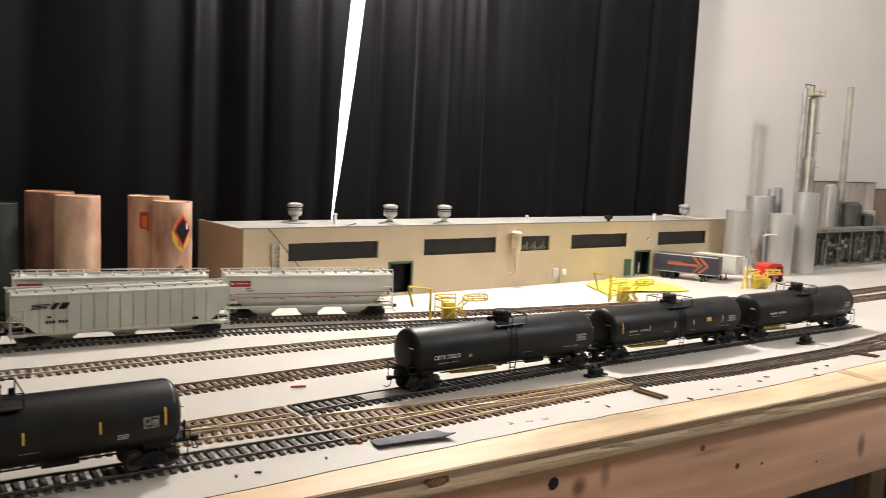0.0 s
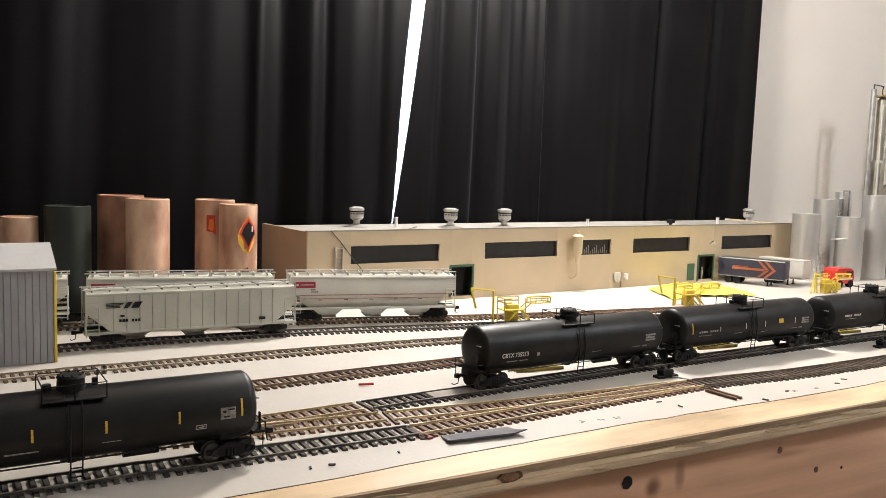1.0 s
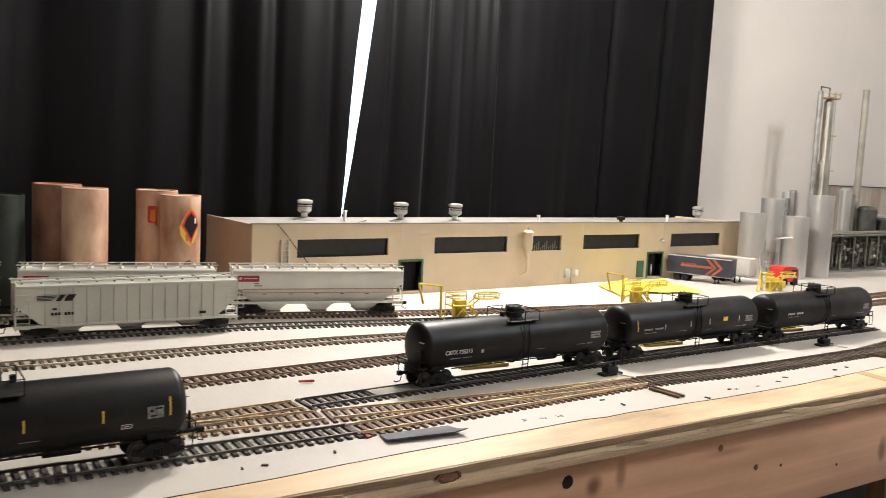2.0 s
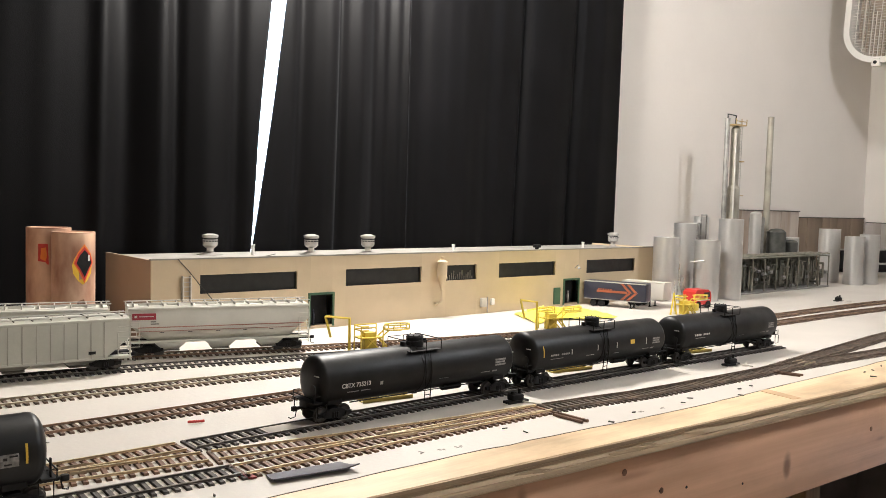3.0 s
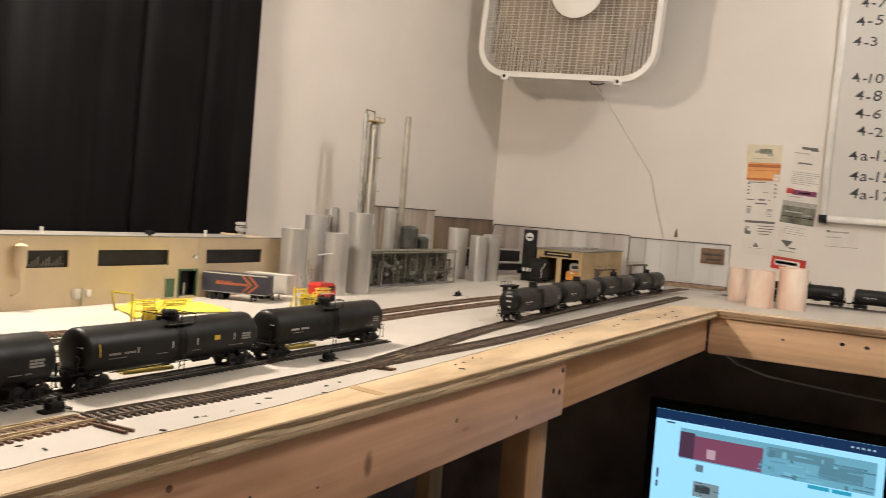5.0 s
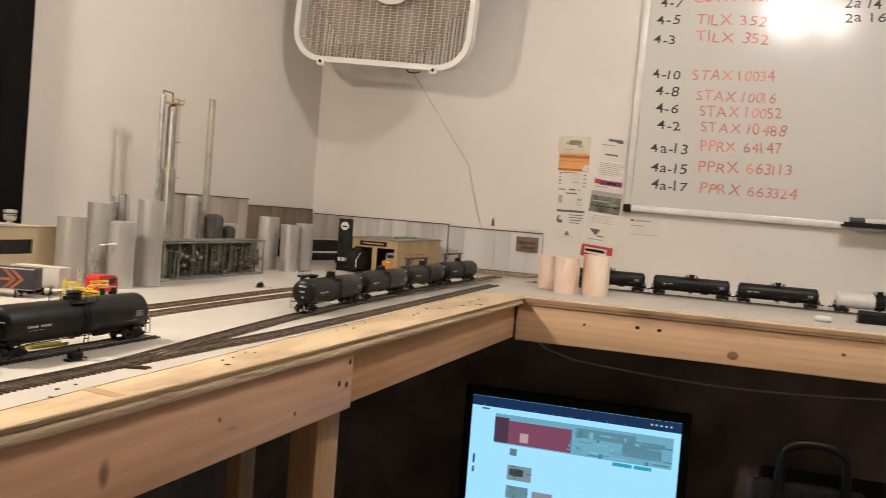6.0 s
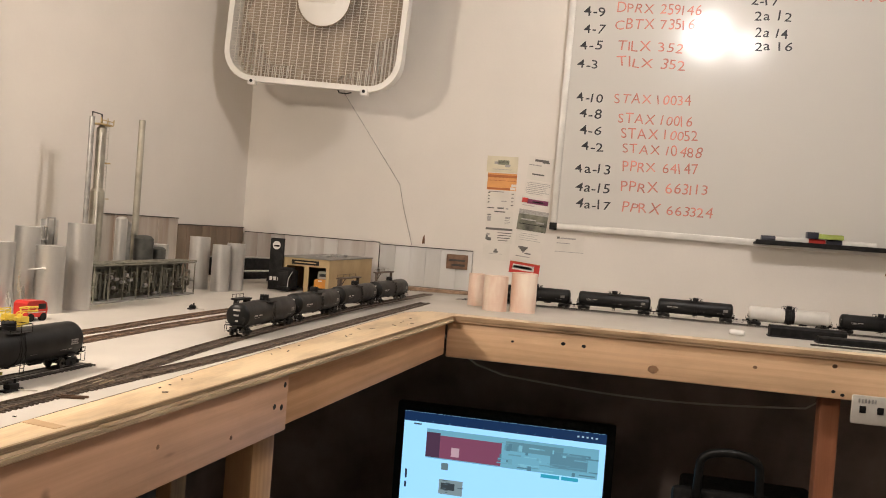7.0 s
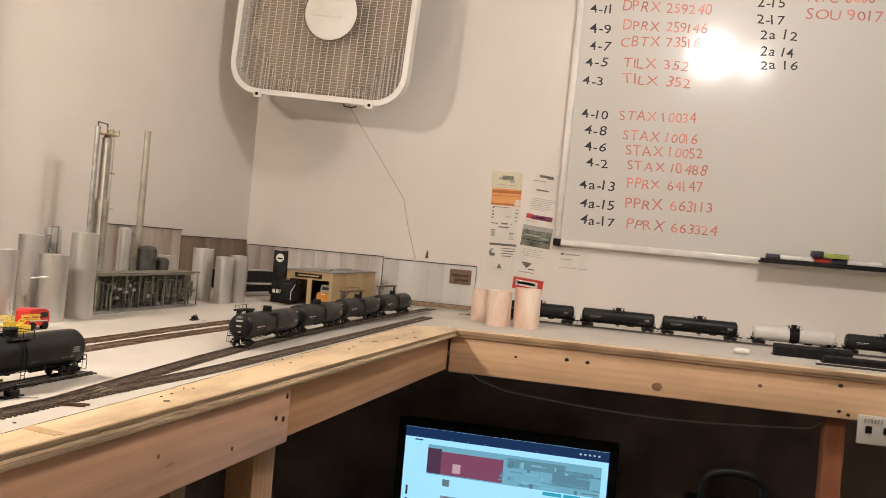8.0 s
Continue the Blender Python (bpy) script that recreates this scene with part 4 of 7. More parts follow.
        rod(fr, (x1, -w, zb), (x1, w * 0.2, zs + 0.01), r=0.0005)
        part("end_ladder", fr, M[colour], t)
        part("end_sill", MB().box(min(x1 - s * 0.024, x1 + s * 0.003), max(x1 - s * 0.024, x1 + s * 0.003), -0.0040, 0.0040, 0.0100, 0.0148, 0.0006), M["black_flat"], t)
        bogie(t, s * (h - 0.0205))
        coupler(t, s * (h + 0.006), s)
    return t, h, w, zb, ztop


M["rib_line"] = mat("hopper_rib_grey", (0.33, 0.32, 0.275), 0.6, var=0.1)
M["rib_grey"] = mat("rib_shadow_grey", (0.20, 0.185, 0.16), 0.6, var=0.1)
M["bay_light"] = mat("hopper_bay_grey", (0.30, 0.29, 0.25), 0.65, var=0.12, scale=60)
M["bay_grey"] = mat("grimy_bay_grey", (0.16, 0.145, 0.12), 0.7, var=0.15, scale=60)
M["walk_grey"] = mat("walkway_galvanised", (0.52, 0.50, 0.46), 0.5, 0.3, var=0.1)
M["crimson"] = mat("crimson_panel", (0.34, 0.022, 0.04), 0.45, var=0.08)
M["stripe_red"] = mat("faded_red_stripe", (0.40, 0.19, 0.15), 0.55, var=0.1)
t, h, w, zb, ztop = hopper(0.219, 0.7905, -4.2, "grey ribbed covered hopper with a black slanted emblem", "hop_grey", True, 0.190, group="covered hoppers")
for k in range(4):
    part("emblem_bar", MB().box(-h + 0.0165, -h + 0.0315 - 0.001 * k, -w - 0.0014, -w - 0.0011, ztop - 0.0098 - k * 0.0012, ztop - 0.0092 - k * 0.0012), M["black_flat"], t)
part("emblem", MB().prism([(-h + 0.0310, ztop - 0.0140), (-h + 0.0350, ztop - 0.0140), (-h + 0.0390, ztop - 0.0085), (-h + 0.0350, ztop - 0.0085)], -w - 0.0015, -w - 0.0011, "y"), M["black_flat"], t)
part("emblem", MB().prism([(-h + 0.0375, ztop - 0.0140), (-h + 0.0440, ztop - 0.0140), (-h + 0.0475, ztop - 0.0085), (-h + 0.0410, ztop - 0.0085)], -w - 0.0015, -w - 0.0011, "y"), M["black_flat"], t)
for k, xx in enumerate((0.0275, 0.0302, 0.0329, 0.0380, 0.0407, 0.0434)):
    part("number_bar", MB().box(-h + xx, -h + xx + 0.0020, -w - 0.0015, -w - 0.0011, ztop - 0.0262, ztop - 0.0238), M["black_flat"], t)
part("number_bar", MB().box(-h + 0.0285, -h + 0.0320, -w - 0.0015, -w - 0.0011, ztop - 0.0215, ztop - 0.0200), M["black_flat"], t)
part("data_panel", MB().box(h - 0.0365, h - 0.0305, -w - 0.0015, -w - 0.0011, ztop - 0.0312, ztop - 0.0286), M["black_flat"], t)


def cream_hopper(x, y, rz, label):
    t, h, w, zb, ztop = hopper(x, y, rz, label, "cream", False, 0.180)
    for zz, hh in ((zb + 0.0136, 0.0009), (zb + 0.0100, 0.0005)):
        part("stripe", MB().box(-h + 0.010, h - 0.006, -w - 0.0005, -w + 0.0004, zz, zz + hh), M["stripe_red"], t, "faded red stripe")
    part("emblem_panel", MB().box(-h + 0.0045, -h + 0.0265, -w - 0.0007, -w + 0.001, ztop - 0.0122, ztop - 0.0060), M["crimson"], t, "red emblem panel")
    part("emblem_bar", MB().box(-h + 0.0110, -h + 0.0245, -w - 0.0012, -w - 0.0006, ztop - 0.0093, ztop - 0.0085), M["print"], t)
    part("emblem_bar", MB().box(-h + 0.0066, -h + 0.0090, -w - 0.0012, -w - 0.0006, ztop - 0.0100, ztop - 0.0078), M["print"], t)
    for k in range(2):
        part("number_bar", MB().box(-h + 0.0215, -h + 0.0265 + 0.003 * k, -w - 0.0006, -w + 0.0005, ztop - 0.0148 - 0.0022 * k, ztop - 0.0138 - 0.0022 * k), M["ink"], t)
    for k in range(5):
        part("data_bar", MB().box(-h + 0.03 + 0.027 * k, -h + 0.034 + 0.027 * k, -w - 0.0004, -w + 0.0006, zb + 0.0085, zb + 0.0092), M["ink"], t)
    return t


cream_hopper(0.419, 0.8085, -16.5, "cream covered hopper with red stripes and a red panel")
cream_hopper(0.231, 0.8645, -15.0, "cream covered hopper coupled behind the grey one")
cream_hopper(0.038, 0.908, -9.0, "cream covered hopper half hidden by the shed")

# ---- roof vents, pipes and fittings of the factory (each stands on or hangs from it) ----
M["galv"] = mat("galvanised_vent", (0.62, 0.60, 0.57), 0.42, 0.6, var=0.12, scale=120)
M["wire"] = mat("thin_dark_wire", (0.03, 0.028, 0.025), 0.6)
M["cord_grey"] = mat("grey_cord", (0.34, 0.31, 0.28), 0.6)
M["pale"] = mat("pale_grey_plastic", (0.55, 0.52, 0.47), 0.6, var=0.06)
M["dark_plate"] = mat("dull_grey_plate", (0.22, 0.20, 0.185), 0.7, var=0.1)
RZ = BH - 0.003


def roof_vent(x, y):
    t = thing("roof_vent", x, y, RZ, "round galvanised roof ventilator on a grey base plate", "roof vent", "roof vents of the factory")
    part("base_plate", MB().cyl((0, 0, 0), (0, 0, 0.0008), 0.0165, 20).cyl((0, 0, 0.0008), (0, 0, 0.0040), 0.0120, 20, 0.0050), M["dark_plate"], t)
    part("neck", MB().cyl((0, 0, 0.0012), (0, 0, 0.010), 0.0042, 16), M["galv"], t)
    part("head", MB().cyl((0, 0, 0.009), (0, 0, 0.0120), 0.0060, 20, 0.0092).cyl((0, 0, 0.0120), (0, 0, 0.0195), 0.0092, 20).cyl((0, 0, 0.0212), (0, 0, 0.0252), 0.0092, 20).cyl((0, 0, 0.0222), (0, 0, 0.0250), 0.0102, 20).cyl((0, 0, 0.0252), (0, 0, 0.0266), 0.0092, 20, 0.0050), M["galv"], t)
    part("gap_ring", MB().cyl((0, 0, 0.0195), (0, 0, 0.0212), 0.0084, 20), M["black_flat"], t)
    for i in range(7):
        part("slot", MB().box(-0.0012, 0.0012, -0.0097, -0.0088, 0.0168, 0.0182), M["black_flat"], t, at=Euler((0, 0, 0.42 * i - 1.3)).to_matrix().to_4x4())
    return t


for vx, vy in ((0.499, 1.005), (0.627, 0.972), (0.709, 0.958), (1.252, 0.962)):
    roof_vent(vx, vy)
for vx, vy, hh, m in ((0.548, 0.985, 0.012, "white_paint"), (0.855, 0.945, 0.010, "white_paint"), (1.155, 0.95, 0.010, "white_paint")):
    solid("vent_pipe", MB().cyl((vx, vy, RZ), (vx, vy, RZ + hh), 0.0022, 12).cyl((vx, vy, RZ + hh), (vx, vy, RZ + hh + 0.0015), 0.0028, 12), M[m], "short white vent pipe on the flat roof", "vent pipe", group="vent pipes")
solid("roof_fan", MB().cyl((1.035, 0.945, RZ), (1.035, 0.945, RZ + 0.004), 0.003, 12).box(1.030, 1.040, 0.940, 0.950, RZ + 0.004, RZ + 0.0095, 0.001), M["black_flat"], "small black roof fan on the flat roof", "roof fan")
fw = MB()
fw.tube([Vector(p) for p in ((0.425, 0.912, RZ + 0.001), (0.47, 0.935, RZ + 0.0012), (0.53, 0.93, RZ + 0.0012), (0.575, 0.975, RZ + 0.0012))], 0.0006, 5)
solid("roof_wire", fw, M["wire"], "loose black wire lying on the flat roof", "wire")
lw = MB()
lw.tube([Vector(p) for p in ((0.412, 0.8985, BH + 0.001), (0.424, 0.8988, 0.079), (0.441, 0.8988, 0.058), (0.452, 0.8986, 0.046), (0.456, 0.8986, 0.040))], 0.0005, 5)
solid("hanging_wire", lw, M["wire"], "thin wire hanging down the factory wall", "wire")


def wall_ladder():
    t = thing("wall_ladder", 0.422, BY - 0.004, 0.0, "small pale ladder fixed to the factory wall", "ladder")
    for s in (-0.0045, 0.0045):
        part("stile", MB().box(s - 0.0005, s + 0.0005, -0.0008, 0.0038, 0.036, 0.0725), M["pale"], t)
    for k in range(7):
        part("rung", MB().box(-0.004, 0.004, -0.0006, 0.0004, 0.039 + k * 0.0052, 0.0400 + k * 0.0052), M["pale"], t)


wall_ladder()
cy = thing("dust_collector", 0.788, BY - 0.010, 0, "pale cyclone dust collector on the factory wall", "dust collector")
part("body", MB().cyl((0, 0, 0.058), (0, 0, 0.079), 0.0068, 18).cyl((0, 0, 0.040), (0, 0, 0.058), 0.0018, 18, 0.0068), M["tan"], cy)
part("cap", MB().cyl((0, 0, 0.079), (0, 0, 0.082), 0.0078, 18, 0.003).cyl((0, 0, 0.082), (0, 0, 0.086), 0.0022, 12), M["tan"], cy)
part("down_pipe", MB().cyl((0, 0, 0.024), (0, 0, 0.040), 0.0014, 10).tube([Vector((0, 0, 0.024)), Vector((-0.003, 0.004, 0.020)), Vector((-0.003, 0.0105, 0.019))], 0.0013, 8), M["tan"], cy)
mt = thing("meter_box", 0.876, BY, 0, "pale electric meter boxes on the factory wall", "meter box")
part("box", MB().box(-0.006, 0.004, -0.005, 0.0, 0.010, 0.023, 0.0006), M["pale"], mt)
part("box", MB().box(0.0145, 0.0205, -0.004, 0.0, 0.012, 0.021, 0.0006), M["white_paint"], mt)
part("conduit", MB().cyl((0.008, -0.0015, 0.001), (0.008, -0.0015, 0.024), 0.0008, 8), M["grey_metal"], mt)
gl = thing("wall_lamp", 1.078, BY, 0, "small curved gooseneck lamp over the dock door", "wall lamp")
part("neck", MB().tube([Vector(p) for p in ((0, 0, 0.060), (0, -0.004, 0.0645), (-0.001, -0.0085, 0.066), (-0.003, -0.0115, 0.063))], 0.0006, 6), M["grey_metal"], gl)
part("shade", MB().cyl((-0.003, -0.0115, 0.0635), (-0.0035, -0.012, 0.0600), 0.0010, 12, 0.0030), M["grey_metal"], gl)
solid("green_door_panel", MB().box(1.028, 1.043, BY - 0.0022, BY - 0.0003, 0.004, 0.0305, 0.0004), M["green"], "green painted door panel beside the dock", "door panel")
solid("toy_figure", MB().lathe([(0.0, 0.0012), (0.006, 0.0016), (0.012, 0.0019), (0.016, 0.0009), (0.018, 0.0012), (0.0195, 0.0004)], 10, Matrix.Translation((1.070, BY + 0.006, 0.004)) @ Euler((0, radians(-90), 0)).to_matrix().to_4x4()), M["pale"], "tiny pale toy figure in the dock doorway", "toy figure")
solid("toy_figure", MB().lathe([(0.0, 0.0012), (0.006, 0.0016), (0.012, 0.0019), (0.016, 0.0009), (0.018, 0.0012), (0.0195, 0.0004)], 10, Matrix.Translation((0.590, BY + 0.004, 0.004)) @ Euler((0, radians(-90), 0)).to_matrix().to_4x4()), M["navy"], "tiny blue toy figure in the factory doorway", "toy figure")

# ---- wooden storage tanks at the curtain ----
M["tube_wood"] = mat("tube_wood_worn", (0.46, 0.24, 0.15), 0.5, var=0.12, scale=42, stretch=(1, 1, 0.5), other=(0.12, 0.05, 0.033), fine=160)
M["tube_pale"] = mat("tube_wood_pale", (0.68, 0.48, 0.33), 0.5, var=0.10, scale=34, stretch=(1, 1, 0.45), other=(0.24, 0.10, 0.06), fine=160)
M["tube_pink"] = mat("tube_wood_pink", (0.86, 0.74, 0.62), 0.5, var=0.05, scale=30, stretch=(1, 1, 0.3), other=(0.66, 0.40, 0.29), fine=160)
M["tube_dark"] = mat("dark_green_tube", (0.016, 0.022, 0.016), 0.45, var=0.25, scale=30)
M["flame_o"] = mat("flame_orange", (0.72, 0.20, 0.02), 0.5, var=0.1)
M["flame_y"] = mat("flame_yellow", (0.86, 0.58, 0.04), 0.5, var=0.1)


def tank_shell(t, r, h, lip, wall, n, m):
    """An upright tube: shell, rounded rim and a sunken top disc."""
    part("shell", MB().cyl((0, 0, 0), (0, 0, h - lip), r, n), m, t)
    rim = MB()
    prof = [(r, h - lip), (r, h - 0.4 * lip), (r - 0.4 * lip, h), (r - wall, h), (r - wall, h - lip)]
    for rr, z in prof:
        rim.v += [(rr * math.cos(2 * math.pi * i / n), rr * math.sin(2 * math.pi * i / n), z) for i in range(n)]
    for k in range(5):
        a, b = k * n, ((k + 1) % 5) * n
        rim.f += [(a + i, a + (i + 1) % n, b + (i + 1) % n, b + i) for i in range(n)]
    part("rim", rim, m, t)


def storage_tube(x, y, r, h, m, label, mark=None, group="wood-look storage tanks"):
    t = thing("storage_tank", x, y, 0, label, "storage tank", group)
    tank_shell(t, r, h, 0.0012, 0.0022, 40, M[m])

    def wrap(name, outline, mm, out):
        """A label bent round the shell: outline in (turn from the front in radians, height)."""
        mb = MB()
        v, k = [], len(outline)
        for rad in (r + out, r + out + 0.0003):
            v += [(rad * math.sin(a), -rad * math.cos(a), z) for a, z in outline]
        f = [tuple(range(k)), tuple(range(2 * k - 1, k - 1, -1))] + [(i, (i + 1) % k, k + (i + 1) % k, k + i) for i in range(k)]
        part(name, mb.add(v, f), M[mm], t)

    if mark == "flame":
        c, z = 0.20, h * 0.70
        drop = [(c - 0.06 + 0.62 * a, z + 0.002 + 0.0160 * b) for a, b in ((0, -1.3), (0.35, -1.05), (0.72, -0.55), (0.80, 0.0), (0.62, 0.45), (0.40, 0.75), (-0.40, 0.75), (-0.62, 0.45), (-0.80, 0.0), (-0.72, -0.55), (-0.35, -1.05))]
        wrap("label_flame", drop, "flame_y", 0.0002)
        for nm, ww, hh, mm, out in (("label_ring", 0.50, 0.0215, "flame_o", 0.0006), ("label_border", 0.45, 0.0185, "red", 0.0009), ("label_diamond", 0.37, 0.0150, "black_flat", 0.0012)):
            wrap(nm, [(c, z - hh + 0.004), (c + 0.5 * ww, z - 0.42 * hh + 0.004), (c + ww, z + 0.004), (c + 0.62 * ww, z + 0.52 * hh + 0.004), (c, z + 0.92 * hh + 0.004), (c - 0.62 * ww, z + 0.52 * hh + 0.004), (c - ww, z + 0.004), (c - 0.5 * ww, z - 0.42 * hh + 0.004)], mm, out)
        wrap("label_spot", [(c + 0.16, z + 0.006), (c + 0.24, z + 0.006), (c + 0.24, z + 0.0125), (c + 0.16, z + 0.0125)], "white_paint", 0.0016)
        wrap("burn_mark", [(c - 0.50, z - 0.046), (c - 0.30, z - 0.036), (c - 0.02, z - 0.034), (c + 0.12, z - 0.044), (c - 0.02, z - 0.039), (c - 0.26, z - 0.041)], "knot", 0.0003)
    if mark == "square":
        wrap("label_square", [(-0.72, h * 0.86), (-0.30, h * 0.86), (-0.26, h * 0.68), (-0.32, h * 0.68), (-0.40, h * 0.70), (-0.72, h * 0.71)], "red", 0.0003)
        wrap("label_inset", [(-0.62, h * 0.73), (-0.40, h * 0.71), (-0.34, h * 0.75), (-0.38, h * 0.83), (-0.58, h * 0.82)], "flame_o", 0.0007)
    return t


storage_tube(0.196, 0.985, 0.0245, 0.128, "tube_wood", "tall wood-look cardboard storage tank, dark and worn")
storage_tube(0.213, 0.935, 0.0225, 0.1265, "tube_pale", "tall pale wood-look storage tank")
storage_tube(0.302, 0.985, 0.0228, 0.1235, "tube_pale", "wood-look storage tank with an orange square label", "square")
storage_tube(0.314, 0.938, 0.0215, 0.1205, "tube_pale", "wood-look storage tank with a flame warning diamond", "flame")
storage_tube(0.136, 0.950, 0.0225, 0.118, "tube_dark", "dark green cardboard storage tank")
storage_tube(0.092, 0.965, 0.0180, 0.106, "tube_pale", "short pale wood-look storage tank")

# ---- grey engine shed ----
M["shed_wall"] = mat("shed_siding", (0.285, 0.28, 0.285), 0.6, var=0.06, scale=30)
M["shed_roof"] = mat("shed_roof", (0.47, 0.465, 0.455), 0.55, var=0.05, scale=20)
sh = thing("engine_shed", 0.0, 0.747, 0, "grey sided model shed with pale roof and yellow trim", "model shed")
S0, S1, SD, SE, SR = -0.22, 0.0935, 0.062, 0.0775, 0.0945
for i in range(60):
    a = S0 + (S1 - S0) * i / 60
    part("siding_plank", MB().box(a + 0.00025, a + (S1 - S0) / 60 - 0.00025, 0, 0.0016, 0, SE), M["shed_wall"], sh)
part("front_backing", MB().box(S0, S1, 0.0012, 0.0026, 0, SE - 0.0005), M["rib_grey"], sh)
part("back_wall", MB().box(S0, S1, SD - 0.002, SD, 0, SE), M["shed_wall"], sh)
part("roof_slope", MB().prism([(-0.003, SE - 0.001), (SD / 2, SR), (SD / 2, SR + 0.0018), (-0.003, SE + 0.0010)], S0 - 0.002, S1 + 0.002, "x"), M["shed_roof"], sh)
part("roof_slope", MB().prism([(SD + 0.003, SE - 0.001), (SD / 2 + 0.0002, SR), (SD / 2 + 0.0002, SR + 0.0018), (SD + 0.003, SE + 0.0010)], S0 - 0.002, S1 + 0.002, "x"), M["shed_roof"], sh)
part("gable", MB().prism([(0.003, SE - 0.002), (SD - 0.003, SE - 0.002), (SD / 2, SR - 0.002)], S1 - 0.002, S1, "x"), M["shed_wall"], sh)
part("door_trim", MB().box(S1, S1 + 0.0022, -0.001, 0.002, 0, SE - 0.002, 0.0004), M["yellow"], sh, "yellow door trim")
part("door_trim", MB().box(S1, S1 + 0.0022, SD - 0.002, SD + 0.001, 0, SE - 0.002, 0.0004), M["yellow"], sh)


# ---- yellow loading racks ----
def loading_rack(x, y, rz, boom=True):
    t = thing("loading_rack", x, y, 0, "yellow loading rack with caged gangway and railings", "loading rack", "loading racks", rz)
    t.matrix_basis = t.matrix_basis @ Matrix.Diagonal((1.05, 1.0, 0.90, 1.0))
    part("tower", MB().box(-0.0065, 0.0065, -0.005, 0.005, 0, 0.0225, 0.0008), M["yellow"], t)
    for a in (-0.0095, 0.0095):
        part("brace", rod(MB(), (a, -0.0085, 0.001), (-a * 0.4, -0.0085, 0.0155), r=0.0009), M["yellow"], t)
    part("deck", MB().box(-0.013, 0.013, -0.009, 0.009, 0.0155, 0.0168), M["yellow"], t)
    for a, b in ((-0.0125, -0.0085), (0.0125, -0.0085), (-0.0125, 0.0085), (0.0125, 0.0085)):
        part("post", MB().cyl((a, b, 0), (a, b, 0.0305), 0.0007, 6), M["yellow"], t)
    rl = MB()
    for zz in (0.0255, 0.0305):
        rod(rl, (-0.0125, -0.0085, zz), (-0.004, -0.0085, zz), r=0.0009)
        rod(rl, (-0.0125, 0.0085, zz), (0.0125, 0.0085, zz), r=0.0009)
        rod(rl, (-0.0125, -0.0085, zz), (-0.0125, 0.0085, zz), r=0.0009)
    part("railing", rl, M["yellow"], t)
    lad = MB()
    for b in (-0.003, 0.003):
        rod(lad, (0.010, b, 0.0168), (0.0225, b, 0.0005), r=0.0009)
    for k in range(5):
        f = k / 5
        rod(lad, (0.0115 + 0.011 * f, -0.003, 0.0150 * (1 - f)), (0.0115 + 0.011 * f, 0.003, 0.0150 * (1 - f)), r=0.0007)
    part("stair", lad, M["yellow"], t)
    n = 12
    for zz in (0.0245, 0.0305):
        pts = [(0.031 + 0.0145 * math.cos(2 * math.pi * i / n), -0.004 + 0.0075 * math.sin(2 * math.pi * i / n), zz) for i in range(n + 1)]
        part("cage_hoop", rod(MB(), *pts, r=0.0009), M["yellow"], t)
    for i in range(0, n, 2):
        a = 2 * math.pi * i / n
        part("cage_bar", rod(MB(), (0.031 + 0.0145 * math.cos(a), -0.004 + 0.0075 * math.sin(a), 0.0245), (0.031 + 0.0145 * math.cos(a), -0.004 + 0.0075 * math.sin(a), 0.0305), r=0.0007), M["yellow"], t)
    for b in (0.004, -0.006):
        part("gangway_arm", rod(MB(), (0.0125, b, 0.0165), (0.0195, b - 0.002, 0.0245), r=0.0009), M["yellow"], t)
    if boom:
        bm = MB()
        rod(bm, (-0.022, 0.0, 0), (-0.022, 0.0, 0.040), (-0.050, -0.004, 0.0445), r=0.0016)
        rod(bm, (-0.050, -0.004, 0.0445), (-0.0445, -0.005, 0.020), r=0.0014)
        part("boom", bm, M["yellow"], t)
    else:
        bm = MB()
        rod(bm, (-0.030, 0.0, 0), (-0.024, 0.0, 0.036), (-0.018, 0, 0), r=0.0016)
        part("frame_stand", bm, M["yellow"], t)
    return t


loading_rack(0.560, 0.7415, -9)
loading_rack(0.853, 0.745, -9)
loading_rack(1.152, 0.742, -5, boom=False)

# ---- yellow sheet with tangled yellow parts ----
ys = MB()
nx, ny = 16, 10
for k in range(ny + 1):
    for i in range(nx + 1):
        u, v = i / nx, k / ny
        x = 0.862 + 0.155 * u + 0.045 * v * (1 - 0.4 * u)
        y = 0.775 + 0.090 * v + 0.012 * math.sin(5 * u)
        ys.v.append((x, y, 0.0012 + 0.0045 * abs(noise.noise(Vector((x * 30, y * 30, 1)))) + 0.006 * math.exp(-((u - 0.6) ** 2 + (v - 0.5) ** 2) * 9)))
for k in range(ny):
    for i in range(nx):
        q = k * (nx + 1) + i
        ys.f.append((q, q + 1, q + nx + 2, q + nx + 1))
ob = solid("yellow_sheet", ys, M["yellow_paper"], "crumpled bright yellow paper sheet on the layout", "paper sheet")
so = ob.modifiers.new("thickness", "SOLIDIFY")
so.thickness = 0.0006
rng = random.Random(4)
